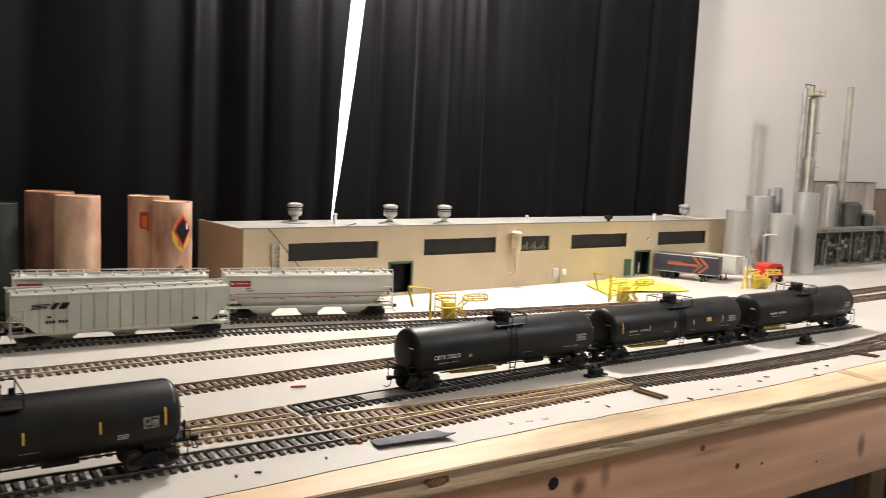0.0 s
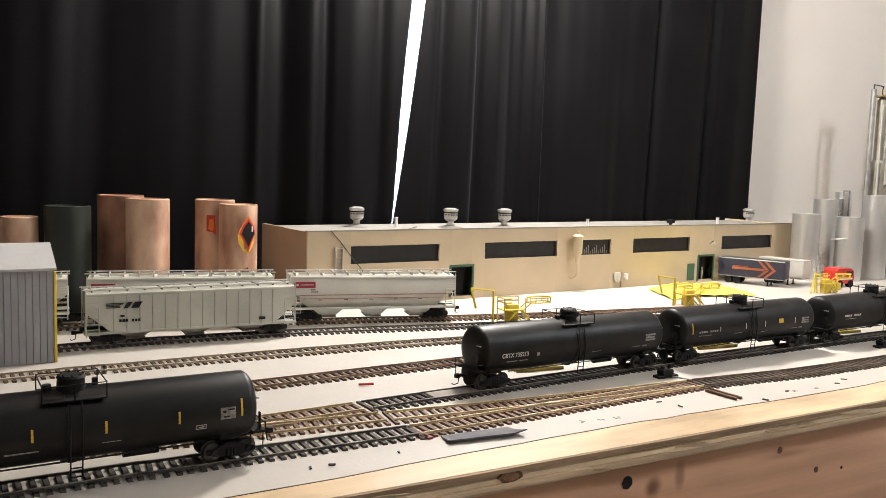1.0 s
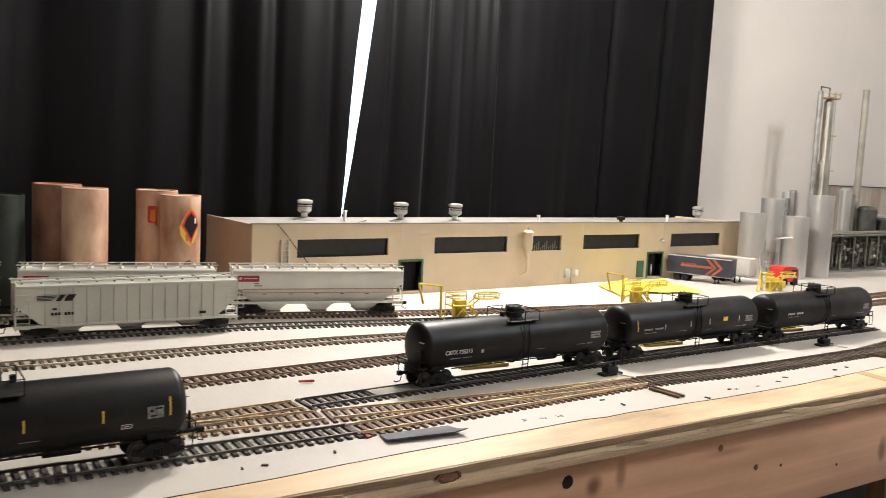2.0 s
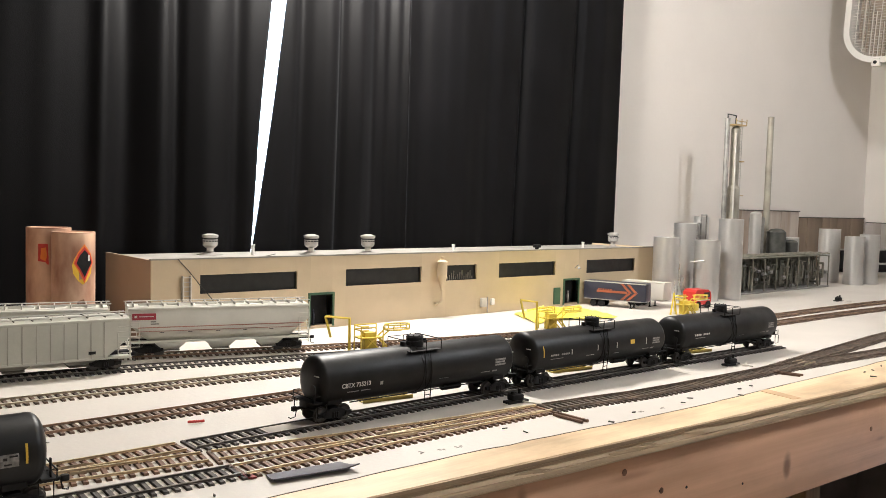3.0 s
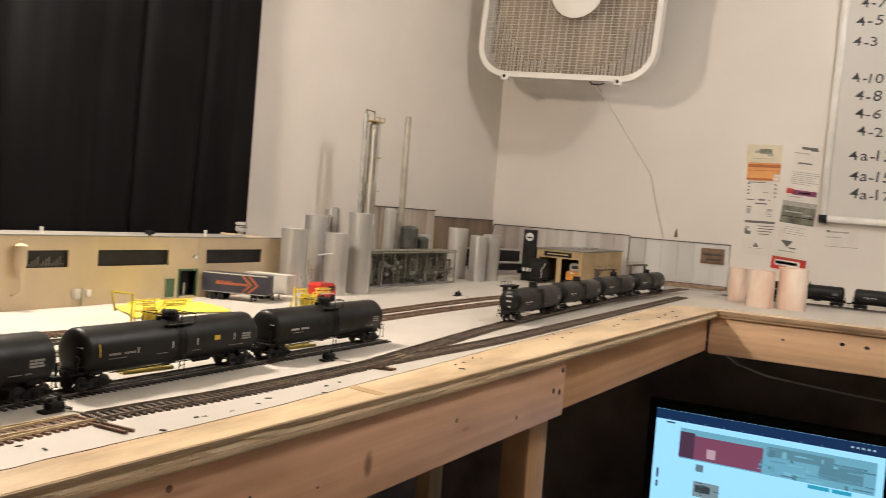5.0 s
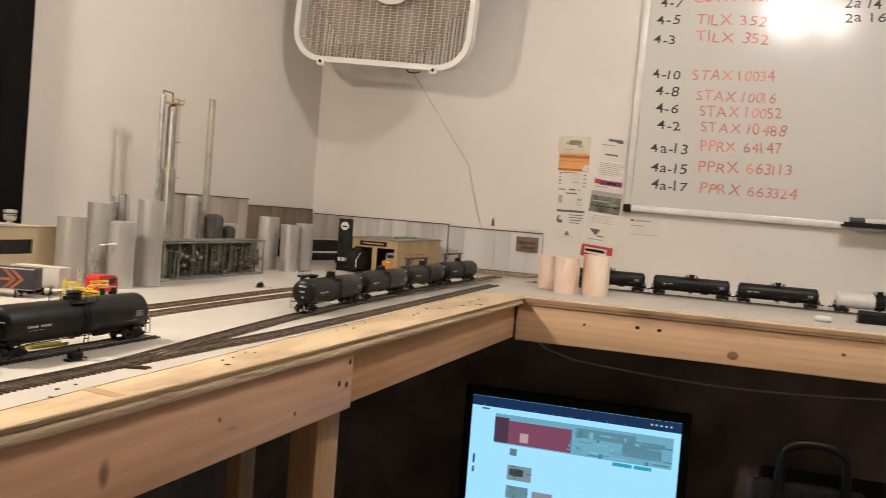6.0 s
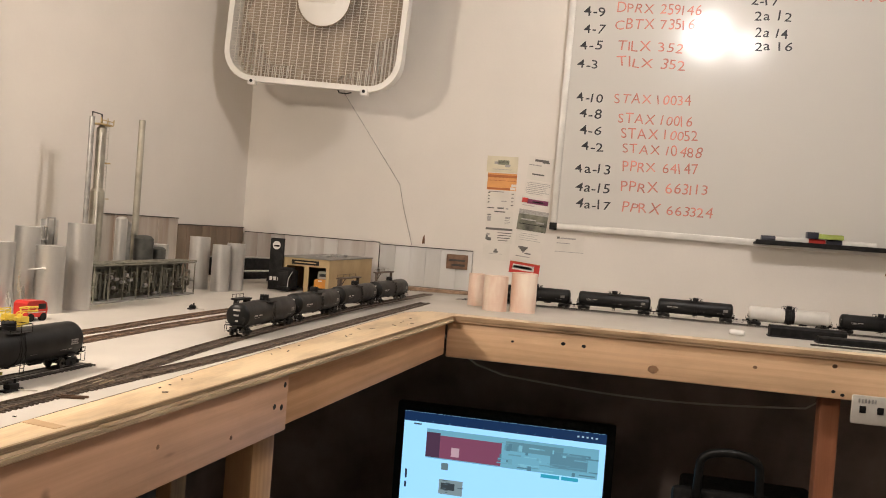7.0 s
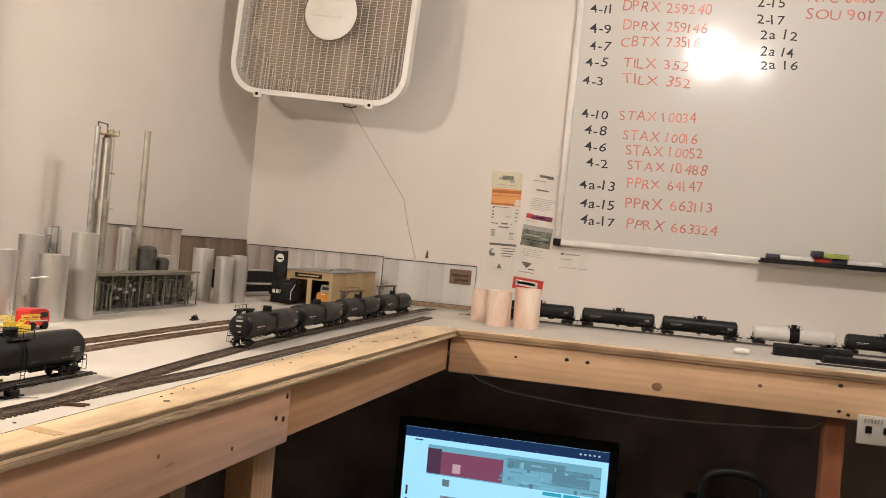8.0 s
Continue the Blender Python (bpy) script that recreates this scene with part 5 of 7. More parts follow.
for i in range(12):
    x, y = rng.uniform(0.90, 1.00), rng.uniform(0.79, 0.84)
    a, L = rng.uniform(-0.5, 0.5), rng.uniform(0.03, 0.06)
    mb = MB().box(-L / 2, L / 2, -0.0007, 0.0007, -0.0008, 0.0008, 0.0003)
    for k in range(4):
        mb.box(-L / 2 + L * k / 4, -L / 2 + L * k / 4 + 0.0012, -0.004, 0.0012, -0.0006, 0.0006)
    solid("yellow_railing_part", mb, M["yellow_paper"], "loose yellow plastic railing part on the sheet", "railing part", group="loose railing parts", at=pose(x, y, TZ + 0.0105 + 0.0015 * rng.random(), rng.uniform(-12, 12), rng.uniform(-6, 6), math.degrees(a)))


# ---- trailers and truck ----
# orange darkened in the colour itself for the trailer's shaded side
M["arrow"] = mat("shaded_orange_stripe", (0.30, 0.085, 0.035), 0.6, var=0.15)


def trailer(x, y, rz, L, W, H, m, label, arrow):
    t = thing("semi_trailer", x, y, 0, label, "model trailer", "parked trailers", rz)
    part("body", MB().box(0, L, 0, W, 0.0125, H, 0.0008), M[m], t)
    part("bottom_rail", MB().box(0.001, L - 0.001, -0.0003, W + 0.0003, 0.0112, 0.0124), M["grey_metal"], t)
    part("roof_edge", MB().box(0.0, L, -0.0004, 0.0008, H - 0.0012, H + 0.0003, 0.0002), M["pale"], t)
    for yy in (0.004, W - 0.006):
        part("landing_leg", MB().box(L - 0.026, L - 0.0245, yy, yy + 0.002, 0.0010, 0.0112).box(L - 0.0275, L - 0.023, yy - 0.0005, yy + 0.0025, 0, 0.0010), M["black_flat"], t)
    for k in (0.016, 0.029):
        for yy in (0.0012, W - 0.0072):
            part("wheel", MB().cyl((k, yy, 0.0055), (k, yy + 0.006, 0.0055), 0.0055, 18), M["black_flat"], t)
    part("axle_frame", MB().box(0.010, 0.036, 0.006, W - 0.006, 0.0085, 0.0112), M["black_flat"], t)
    if arrow:
        part("lettering_band", MB().box(0.022, 0.072, -0.0007, -0.0002, 0.0235, 0.0272), M["arrow"], t, "orange lettering band, coloured as in shade")
        for k in range(6):
            part("letter_bar", MB().box(0.024 + 0.004 * k, 0.0265 + 0.004 * k, -0.0010, -0.0006, 0.0276, 0.0296), M["arrow"], t)
        for z0, z1 in ((0.0258, 0.0385), (0.0252, 0.0135)):
            for k in (0, 0.010):
                part("arrow_stripe", MB().prism([(0.074 + k, z0), (0.079 + k, z0), (0.066 + k, z1), (0.061 + k, z1)], -0.0007, -0.0002, "y"), M["arrow"], t)
    return t


trailer(1.094, 0.893, -70, 0.102, 0.029, 0.0405, "navy", "dark blue semi-trailer with an orange arrow stripe at the dock", True)
trailer(1.163, 0.870, -80, 0.074, 0.029, 0.0405, "pale", "short white semi-trailer beside the blue one", False)
tk = thing("red_truck", 1.218, 0.770, 0, "small red toy truck cab beside the tanks", "toy truck", rz=-8)
part("cab", MB().prism([(0.006, 0.006), (0.042, 0.006), (0.044, 0.016), (0.042, 0.026), (0.036, 0.0300), (0.010, 0.0300), (0.006, 0.026)], 0, 0.026, "y"), M["red"], tk)
part("side_window", MB().box(0.026, 0.040, -0.0004, 0.0006, 0.0175, 0.0255, 0.0002), M["black_glass"], tk)
part("windscreen", MB().box(0.0420, 0.0438, 0.003, 0.023, 0.0175, 0.0250, 0.0003), M["black_glass"], tk)
part("stripe", MB().box(0.008, 0.040, -0.0004, 0.0004, 0.0125, 0.0140), M["print"], tk)
for k in (0.013, 0.036):
    for yy in (-0.001, 0.021):
        part("wheel", MB().cyl((k, yy, 0.0058), (k, yy + 0.006, 0.0058), 0.0058, 18), M["black_flat"], tk)
solid("yellow_block", MB().box(1.186, 1.208, 0.752, 0.768, 0, 0.011, 0.001).cyl((1.197, 0.760, 0.011), (1.197, 0.760, 0.015), 0.004, 12), M["yellow"], "small yellow toy machine by the truck", "toy machine")

# ---- aluminium tank farm ----
def alu_tank(x, y, r, h, label="bare aluminium tube standing as a storage tank"):
    t = thing("aluminium_tank", x, y, 0, label, "aluminium tank", "aluminium tanks")
    tank_shell(t, r, h, 0.0008, 0.0016, 48, M["silver"])
    return t


for ax, ay, ar, ah in ((1.272, 0.862, 0.0220, 0.111), (1.372, 0.890, 0.0225, 0.134), (1.342, 0.826, 0.0220, 0.107), (1.413, 0.824, 0.0215, 0.1445), (1.412, 0.885, 0.0140, 0.147),
                       (1.972, 0.905, 0.0235, 0.122), (1.955, 0.840, 0.0210, 0.108), (2.012, 0.832, 0.021, 0.112), (1.855, 0.945, 0.024, 0.102)):
    alu_tank(ax, ay, ar, ah)
pp = MB()
for k in range(2):
    zz = 0.135 - 0.022 * k
    rod(pp, (1.372, 0.880, zz - 0.014), (1.372, 0.868, zz - 0.014), (1.372, 0.868, zz), (1.385, 0.868, zz), r=0.0016)
rod(pp, (1.385, 0.868, 0.100), (1.385, 0.868, 0.150), (1.402, 0.868, 0.150), (1.402, 0.868, 0.10), r=0.0016)
solid("tank_piping", pp, M["grey_metal"], "grey pipe loops between the aluminium tanks", "pipework")
clip = MB()
rod(clip, (1.300, 0.832, 0.069), (1.318, 0.818, 0.072), (1.332, 0.820, 0.068), r=0.0012)
solid("white_clip", clip, M["white_paint"], "white wire twisted between two tanks", "wire")

# ---- refinery: pipe rack, vessels, tower and chimney ----
M["rack_col"] = mat("weathered_steel_grey", (0.25, 0.235, 0.185), 0.6, var=0.2, scale=80)
M["vessel_dark"] = mat("dark_vessel_plastic", (0.060, 0.060, 0.052), 0.55, var=0.25, scale=50)
M["rack_grey"] = mat("olive_grey_plastic", (0.125, 0.12, 0.092), 0.55, var=0.2, scale=60)
rk = thing("pipe_rack", 1.482, 0.842, 0, "grey process pipe rack crowded with small pipes", "pipe rack")
RL, RD, RH = 0.362, 0.075, 0.069
part("base", MB().box(0, RL, 0, RD, 0, 0.003, 0.0008), M["roof_grey"], rk)
part("deck", MB().box(0, RL, 0, RD, RH - 0.0012, RH, 0.0004), M["rack_grey"], rk)
part("core", MB().box(0.006, RL - 0.006, 0.030, RD - 0.004, 0.003, RH - 0.002), M["rack_grey"], rk)
rng = random.Random(11)
for i in range(9):
    x = 0.003 + (RL - 0.006) * i / 8
    part("column", MB().box(x - 0.0010, x + 0.0010, 0.0005, 0.0025, 0.003, RH - 0.002), M["rack_col"], rk)
for i in range(120):
    x = rng.uniform(0.008, RL - 0.01)
    r = rng.choice((0.0011, 0.0014, 0.0020, 0.0026))
    z0, z1 = sorted((rng.uniform(0.004, 0.03), rng.uniform(0.030, 0.065)))
    y = rng.uniform(0.004, 0.026)
    mb = MB()
    rod(mb, (x, y, z0), (x, y, z1), (x + rng.uniform(-0.016, 0.016), y, z1), r=r)
    if rng.random() < 0.6:
        rod(mb, (x, y, z0), (x, y + 0.02, z0), r=r)
    part("pipe", mb, M[rng.choice(("rack_col", "rack_grey", "rack_grey"))], rk)
for i in range(12):
    x, z = rng.uniform(0.01, RL - 0.012), rng.uniform(0.008, 0.055)
    part("pump", MB().cyl((x, 0.004, z), (x + rng.uniform(0.005, 0.012), 0.004, z), rng.uniform(0.002, 0.0042), 12), M[rng.choice(("grey_metal", "rack_grey"))], rk)
for yy in (0.012, 0.030, 0.046):
    mb = MB()
    rod(mb, (0.0, yy, RH + 0.003), (RL + 0.01, yy, RH + 0.003), (RL + 0.03, yy + 0.004, RH + 0.001), r=0.0016)
    part("header_pipe", mb, M["rack_col"], rk)


def vessel(x, y, r, z0, z1, m, label, name="process_vessel"):
    mb = MB().lathe([(z0, r * 0.6), (z0 + r * 0.3, r), (z1 - r * 0.4, r), (z1 - r * 0.1, r * 0.7), (z1, r * 0.15)], 28, Euler((0, radians(-90), 0)).to_matrix().to_4x4())
    return solid(name, mb, M[m], label, "process vessel", group="process vessels", at=pose(x, y, TZ))


vessel(1.735, 0.955, 0.016, 0.0, 0.150, "grey_metal", "grey plastic process vessel behind the pipe rack")
vessel(1.775, 0.930, 0.020, 0.0, 0.122, "vessel_dark", "dark grey process vessel behind the pipe rack")
vessel(1.812, 0.915, 0.014, 0.0, 0.098, "vessel_dark", "dark grey round vessel behind the pipe rack")
vessel(1.712, 0.945, 0.012, 0.0, 0.158, "silver", "slim aluminium process vessel")
tw = thing("distillation_tower", 1.668, 0.975, 0, "tall grey distillation tower with ladder and pipes", "distillation tower")
part("column", MB().cyl((0, 0, 0), (0, 0, 0.205), 0.0135, 28).cyl((0, 0, 0.205), (0, 0, 0.212), 0.0135, 28, 0.0095).cyl((0, 0, 0.212), (0, 0, 0.332), 0.0095, 28).cyl((0, 0, 0.332), (0, 0, 0.338), 0.0095, 28, 0.004), M["tower_m"], tw)
part("side_pipe", MB().cyl((-0.030, 0.002, 0), (-0.030, 0.002, 0.352), 0.0052, 18), M["grey_metal"], tw)
part("loop_pipe", MB().tube([Vector(p) for p in ((-0.030, 0.002, 0.350), (-0.030, 0.002, 0.361), (-0.008, -0.004, 0.359), (-0.002, 0, 0.336))], 0.0016, 8), M["wire"], tw)
part("thin_pipe", MB().tube([Vector(p) for p in ((-0.015, -0.010, 0.08), (-0.015, -0.010, 0.310), (-0.010, -0.008, 0.322))], 0.0018, 8), M["pale"], tw)
pl = MB().box(-0.024, 0.018, -0.014, 0.012, 0.338, 0.3405)
for k in ((-0.024, -0.014), (0.018, -0.014), (0.018, 0.012), (-0.002, -0.014)):
    pl.box(k[0] - 0.0007, k[0] + 0.0007, k[1] - 0.0007, k[1] + 0.0007, 0.3405, 0.352)
pl.box(-0.024, 0.018, -0.0146, -0.0134, 0.346, 0.3475)
part("platform", pl, M["ochre"], tw, "ochre service platform")
part("platform", MB().box(0.008, 0.022, -0.010, 0.008, 0.262, 0.2645), M["ochre"], tw)
part("platform", MB().box(0.010, 0.024, -0.010, 0.008, 0.190, 0.1925), M["tan"], tw)
tl = MB()
for b in (-0.003, 0.003):
    tl.cyl((0.020, b, 0.16), (0.020, b, 0.350), 0.0007, 6)
for k in range(26):
    tl.cyl((0.020, -0.003, 0.163 + k * 0.0072), (0.020, 0.003, 0.163 + k * 0.0072), 0.0005, 5)
part("ladder", tl, M["pale"], tw)
ch = solid("chimney", MB().cyl((0, 0, 0), (0.0, 0, 0.368), 0.0076, 28, 0.0068), M["tower_m"], "tall slim galvanised chimney", "chimney", at=pose(1.800, 0.969, TZ))

# ---- printed backdrop fences on the walls ----
M["fence_a"] = mat("streaked_metal_print", (0.58, 0.57, 0.55), 0.6, 0.1, var=0.10, scale=12, stretch=(1, 1, 0.14), other=(0.36, 0.29, 0.25), piece=0.16)
M["fence_b"] = mat("bleached_metal_print", (0.64, 0.64, 0.63), 0.6, 0.1, var=0.08, scale=7, stretch=(1, 1, 0.10), other=(0.50, 0.49, 0.47), piece=0.12)
M["fence_c"] = mat("brown_metal_print", (0.25, 0.185, 0.13), 0.65, 0.1, var=0.16, scale=14, stretch=(1, 1, 0.15))
M["fence_d"] = mat("rust_streaked_print", (0.50, 0.47, 0.43), 0.65, 0.1, var=0.12, scale=16, stretch=(1, 1, 0.12), other=(0.27, 0.18, 0.12), piece=0.2)
M["edge_dark"] = mat("dark_card_edge", (0.06, 0.05, 0.045), 0.7)


def backdrop(y0, y1, z0, z1, m, wall, label, name="backdrop_panel"):
    """A card panel of upright boards on the east (x) or north (y) wall."""
    t = thing(name, XR if wall == "x" else 0, 0 if wall == "x" else YB, 0, label, "backdrop panel", "printed backdrop panels")
    L = abs(y1 - y0)
    n = max(3, int(L / 0.042))
    for i in range(n):
        a, b = y0 + (y1 - y0) * i / n, y0 + (y1 - y0) * (i + 1) / n
        a, b = min(a, b) + 0.0003, max(a, b) - 0.0003
        d = 0.0085 + 0.0012 * (i % 2)
        mb = MB().box(-d, -0.004, a, b, z0, z1) if wall == "x" else MB().box(a, b, -d, -0.004, z0, z1)
        part("board", mb, M[m], t)
    lo, hi = min(y0, y1), max(y0, y1)
    cap = MB().box(-0.0112, -0.003, lo, hi, z1, z1 + 0.0022) if wall == "x" else MB().box(lo, hi, -0.0112, -0.003, z1, z1 + 0.0022)
    part("cap_strip", cap, M["edge_dark"], t)
    bk = MB().box(-0.0042, -0.0005, lo, hi, max(0.001, z0 - 0.02), z1) if wall == "x" else MB().box(lo, hi, -0.0042, -0.0005, 0.001, z1)
    part("backing", bk, M["edge_dark"], t)
    return t


backdrop(0.650, 1.088, 0.010, 0.131, "fence_a", "x", "grey streaked metal backdrop panel on the wall")
backdrop(0.364, 0.646, 0.010, 0.126, "fence_b", "x", "bleached grey metal backdrop panel with a brown notice")
backdrop(1.86, 2.192, 0.004, 0.159, "fence_d", "y", "streaked brown and grey metal backdrop panel")
backdrop(2.196, 2.585, 0.004, 0.143, "fence_c", "y", "brown metal backdrop panel in the corner")
solid("notice_board", MB().box(2.5865, 2.5885, 0.376, 0.440, 0.071, 0.114, 0.0005), mat("brown_notice", (0.20, 0.115, 0.07), 0.7, var=0.2, scale=60), "small brown notice on the grey panel", "notice")
for k in range(2):
    solid("notice_bar", MB().box(2.5855, 2.5863, 0.384, 0.432 - 0.008 * k, 0.094 - 0.014 * k, 0.100 - 0.014 * k), M["edge_dark"], "dark bar of unreadable notice lettering", "notice lettering", group="notice lettering")
solid("timber_ledge", MB().box(2.555, 2.586, 0.364, 0.86, 0.0, 0.009, 0.0015), M["rail_rust"], "low brown timber ledge along the wall", "ledge")

# ---- tan engine house with pylon sign ----
M["orange_bright"] = mat("orange_locomotive_paint", (0.66, 0.27, 0.035), 0.45, var=0.1)
eh = thing("engine_house", 2.15, 0.645, 0, "tan model engine house with two open doors", "model building")
EL, EW, EH2 = 0.36, 0.130, 0.084
M["tan2"] = mat("yellow_tan_card", (0.46, 0.335, 0.175), 0.7, var=0.06, scale=20)
for a, b, z0, z1 in ((0, 0.008, 0, EH2), (0.054, 0.066, 0, EH2), (0.114, EW, 0, EH2), (0.008, 0.054, 0.064, EH2), (0.066, 0.114, 0.064, EH2)):
    part("front_pier", MB().box(0, 0.003, a, b, z0, z1), M["tan2"], eh)
part("side_wall", MB().box(0.0031, EL, 0, 0.003, 0, EH2), M["tan2"], eh)
part("side_wall", MB().box(0.0031, EL, EW - 0.003, EW, 0, EH2), M["tan2"], eh)
part("rear_wall", MB().box(EL - 0.003, EL, 0.0031, EW - 0.0031, 0, EH2), M["tan2"], eh)
part("roof", MB().box(-0.003, EL + 0.003, -0.003, EW + 0.003, EH2, EH2 + 0.003, 0.0006), M["roof_grey"], eh, "grey flat roof")
part("sign_board", MB().box(-0.0025, -0.0004, 0.028, 0.100, 0.0685, 0.0795, 0.0003), M["black_flat"], eh, "black sign board")
part("sign_bar", MB().box(-0.0032, -0.0026, 0.036, 0.092, 0.0725, 0.0755), M["tan2"], eh)
for k in (0.10, 0.17, 0.24):
    part("roof_vent", MB().box(k, k + 0.03, 0.045, 0.075, EH2 + 0.003, EH2 + 0.008, 0.001), M["grey_metal"], eh)
py = thing("pylon_sign", 2.135, 0.783, 0, "tall black pylon sign with a white round emblem", "pylon sign")
part("panel", MB().box(0, 0.012, -0.017, 0.017, 0, 0.130, 0.0008), M["black_flat"], py)
part("emblem", MB().lathe([(0, 0.0105), (0.0006, 0.0105)], 20, pose(-0.0008, 0, 0.112)), M["white_paint"], py)
part("emblem_inset", MB().box(-0.0014, -0.0008, -0.008, 0.006, 0.1085, 0.1125), M["black_flat"], py)
for k in range(3):
    part("lettering_bar", MB().box(-0.0008, 0.0, -0.014 + k * 0.010, -0.007 + k * 0.010, 0.024, 0.033), M["white_paint"], py)
ol = thing("orange_locomotive", 2.170, 0.672, 0, "orange locomotive with a grey cab in the shed door", "model locomotive")
part("nose", MB().prism([(-0.017, 0.010), (0.015, 0.010), (0.015, 0.030), (0.012, 0.034), (-0.014, 0.034), (-0.017, 0.030)], -0.010, 0.10, "x"), M["orange_bright"], ol)
part("cab", MB().prism([(-0.016, 0.034), (0.014, 0.034), (0.013, 0.050), (0.009, 0.054), (-0.011, 0.054), (-0.015, 0.050)], 0.010, 0.10, "x"), M["hop_grey"], ol, "grey cab")
part("windscreen", MB().box(0.0092, 0.0098, -0.011, 0.009, 0.040, 0.0475, 0.0002), M["black_glass"], ol)
part("pilot", MB().box(-0.016, -0.010, -0.017, 0.015, 0.005, 0.012, 0.001), M["black_flat"], ol)
part("number_light", MB().box(-0.0106, -0.0101, -0.006, 0.004, 0.0285, 0.0315), M["white_paint"], ol)
bl2 = thing("black_locomotive", 2.09, 0.742, 0, "black model locomotive beside the pylon sign", "model locomotive")
part("hood", MB().box(0, 0.065, -0.014, 0.014, 0.014, 0.052, 0.002), M["black_flat"], bl2)
part("cab", MB().box(0.020, 0.040, -0.0155, 0.0155, 0.030, 0.060, 0.0015), M["black_flat"], bl2)
part("frame", MB().box(-0.004, 0.068, -0.016, 0.016, 0.009, 0.0138, 0.0005), M["black_flat"], bl2)
for k in (0.012, 0.054):
    part("truck", MB().box(k - 0.011, k + 0.011, -0.012, 0.012, 0.003, 0.009, 0.001), M["black_flat"], bl2)
hr = MB()
rod(hr, (-0.004, -0.016, 0.0135), (-0.004, -0.016, 0.034), (0.020, -0.016, 0.050), r=0.0009)
part("handrail", hr, M["white_paint"], bl2)
for cx, cyy, lab in ((2.36, 0.985, "dark boxcar with a pale roof walk by the wall"), (2.28, 0.905, "dark flat car on the back siding")):
    dk = thing("dark_freight_car", cx, cyy, 0, lab, "model freight car", "cars on the back siding", -18)
    hh = 0.060 if "box" in lab else 0.030
    part("body", MB().box(-0.105, 0.105, -0.017, 0.017, 0.013, hh, 0.0008), M["black_flat"], dk)
    part("roof_walk", MB().box(-0.107, 0.107, -0.013, 0.013, hh + 0.001, hh + 0.004), M["walk_grey"], dk)
    for k in (-0.075, 0.075):
        part("truck", MB().box(k - 0.013, k + 0.013, -0.011, 0.011, 0.003, 0.0125, 0.001), M["black_flat"], dk)

# ---- wood-look tubes and small things on the cross bench ----
storage_tube(2.235, 0.285, 0.0200, 0.080, "tube_pink", "short pale wood-look storage tank by the bench corner", group="tanks on the cross bench")
storage_tube(2.140, 0.222, 0.0290, 0.083, "tube_pink", "pale wood-look storage tank by the bench corner", group="tanks on the cross bench")
storage_tube(2.165, 0.158, 0.0310, 0.094, "tube_pink", "pale wood-look storage tank with reddish grain", group="tanks on the cross bench")
for cx, y0, y1, lab in ((2.16, -0.40, -0.56, "long black plastic car shell lying on the bench"), (2.10, -0.49, -0.74, "long black flat car shell on the bench")):
    t = thing("car_shell", cx, (y0 + y1) / 2, 0, lab, "car shell", "car shells on the bench")
    L = abs(y1 - y0)
    part("shell", MB().prism([(-0.015, 0), (0.015, 0), (0.015, 0.020 if L < 0.2 else 0.012), (0.010, 0.026 if L < 0.2 else 0.015), (-0.010, 0.026 if L < 0.2 else 0.015), (-0.015, 0.020 if L < 0.2 else 0.012)], -L / 2, L / 2, "y"), M["black_flat"], t)
    part("sill", MB().box(-0.0165, 0.0165, -L / 2 - 0.003, L / 2 + 0.003, 0.0, 0.003, 0.0005), M["black"], t)
solid("chalk_stub", MB().lathe([(-0.016, 0.0050), (-0.012, 0.0068), (0.010, 0.0070), (0.016, 0.0050)], 16, pose(2.085, -0.322, 0.0065, 0, 0, 70)), M["plastic_white"], "white rounded plastic stub on the bench", "plastic stub")
solid("wood_strip", MB().box(2.02, 2.026, -0.80, -0.46, 0, 0.004, 0.0006), M["tie_dark"], "thin dark wooden strip on the bench", "wood strip")

# ---- box fan on the wall ----
M["grille"] = mat("white_grille_wire", (0.66, 0.62, 0.56), 0.45, var=0.04)
M["fan_back"] = mat("dusty_fan_back", (0.33, 0.265, 0.205), 0.8, var=0.22, scale=14, stretch=(1, 1, 0.06))
M["fan_dust"] = mat("dusty_fan_inside", (0.26, 0.21, 0.16), 0.75, var=0.12, scale=20)
FY, FZc, FX, FS = 0.7870, 0.7950, 2.303, 0.2540


def rounded(half, r, n=8):
    out = []
    for cx, cy, a0 in ((1, 1, 0), (-1, 1, 90), (-1, -1, 180), (1, -1, 270)):
        for i in range(n + 1):
            a = radians(a0 + 90 * i / n)
            out.append((cx * (half - r) + r * math.cos(a), cy * (half - r) + r * math.sin(a)))
    return out


fan = thing("box_fan", FX, FY, FZc, "white plastic box fan with dusty grille hung on the wall", "box fan")
fan.matrix_basis = fan.matrix_basis @ Euler((radians(3.0), 0, 0)).to_matrix().to_4x4()


def ring(mb, x0, x1, h0, r0, h1, r1):
    a, b = rounded(h0, r0), rounded(h1, r1)
    n = len(a)
    v = [(x0, *p) for p in a] + [(x1, *p) for p in a] + [(x0, *p) for p in b] + [(x1, *p) for p in b]
    f = []
    for i in range(n):
        j = (i + 1) % n
        f += [(i, j, n + j, n + i), (2 * n + i, 3 * n + i, 3 * n + j, 2 * n + j), (i, 2 * n + i, 2 * n + j, j), (n + i, n + j, 3 * n + j, 3 * n + i)]
    return mb.add(v, f)


def ring_of(radius, thick, x):
    """A thin hoop round the hub."""
    n = 40
    return MB().tube([(x, -0.018 + radius * math.cos(2 * math.pi * i / n), -0.016 + radius * math.sin(2 * math.pi * i / n)) for i in range(n + 1)], thick, 6)


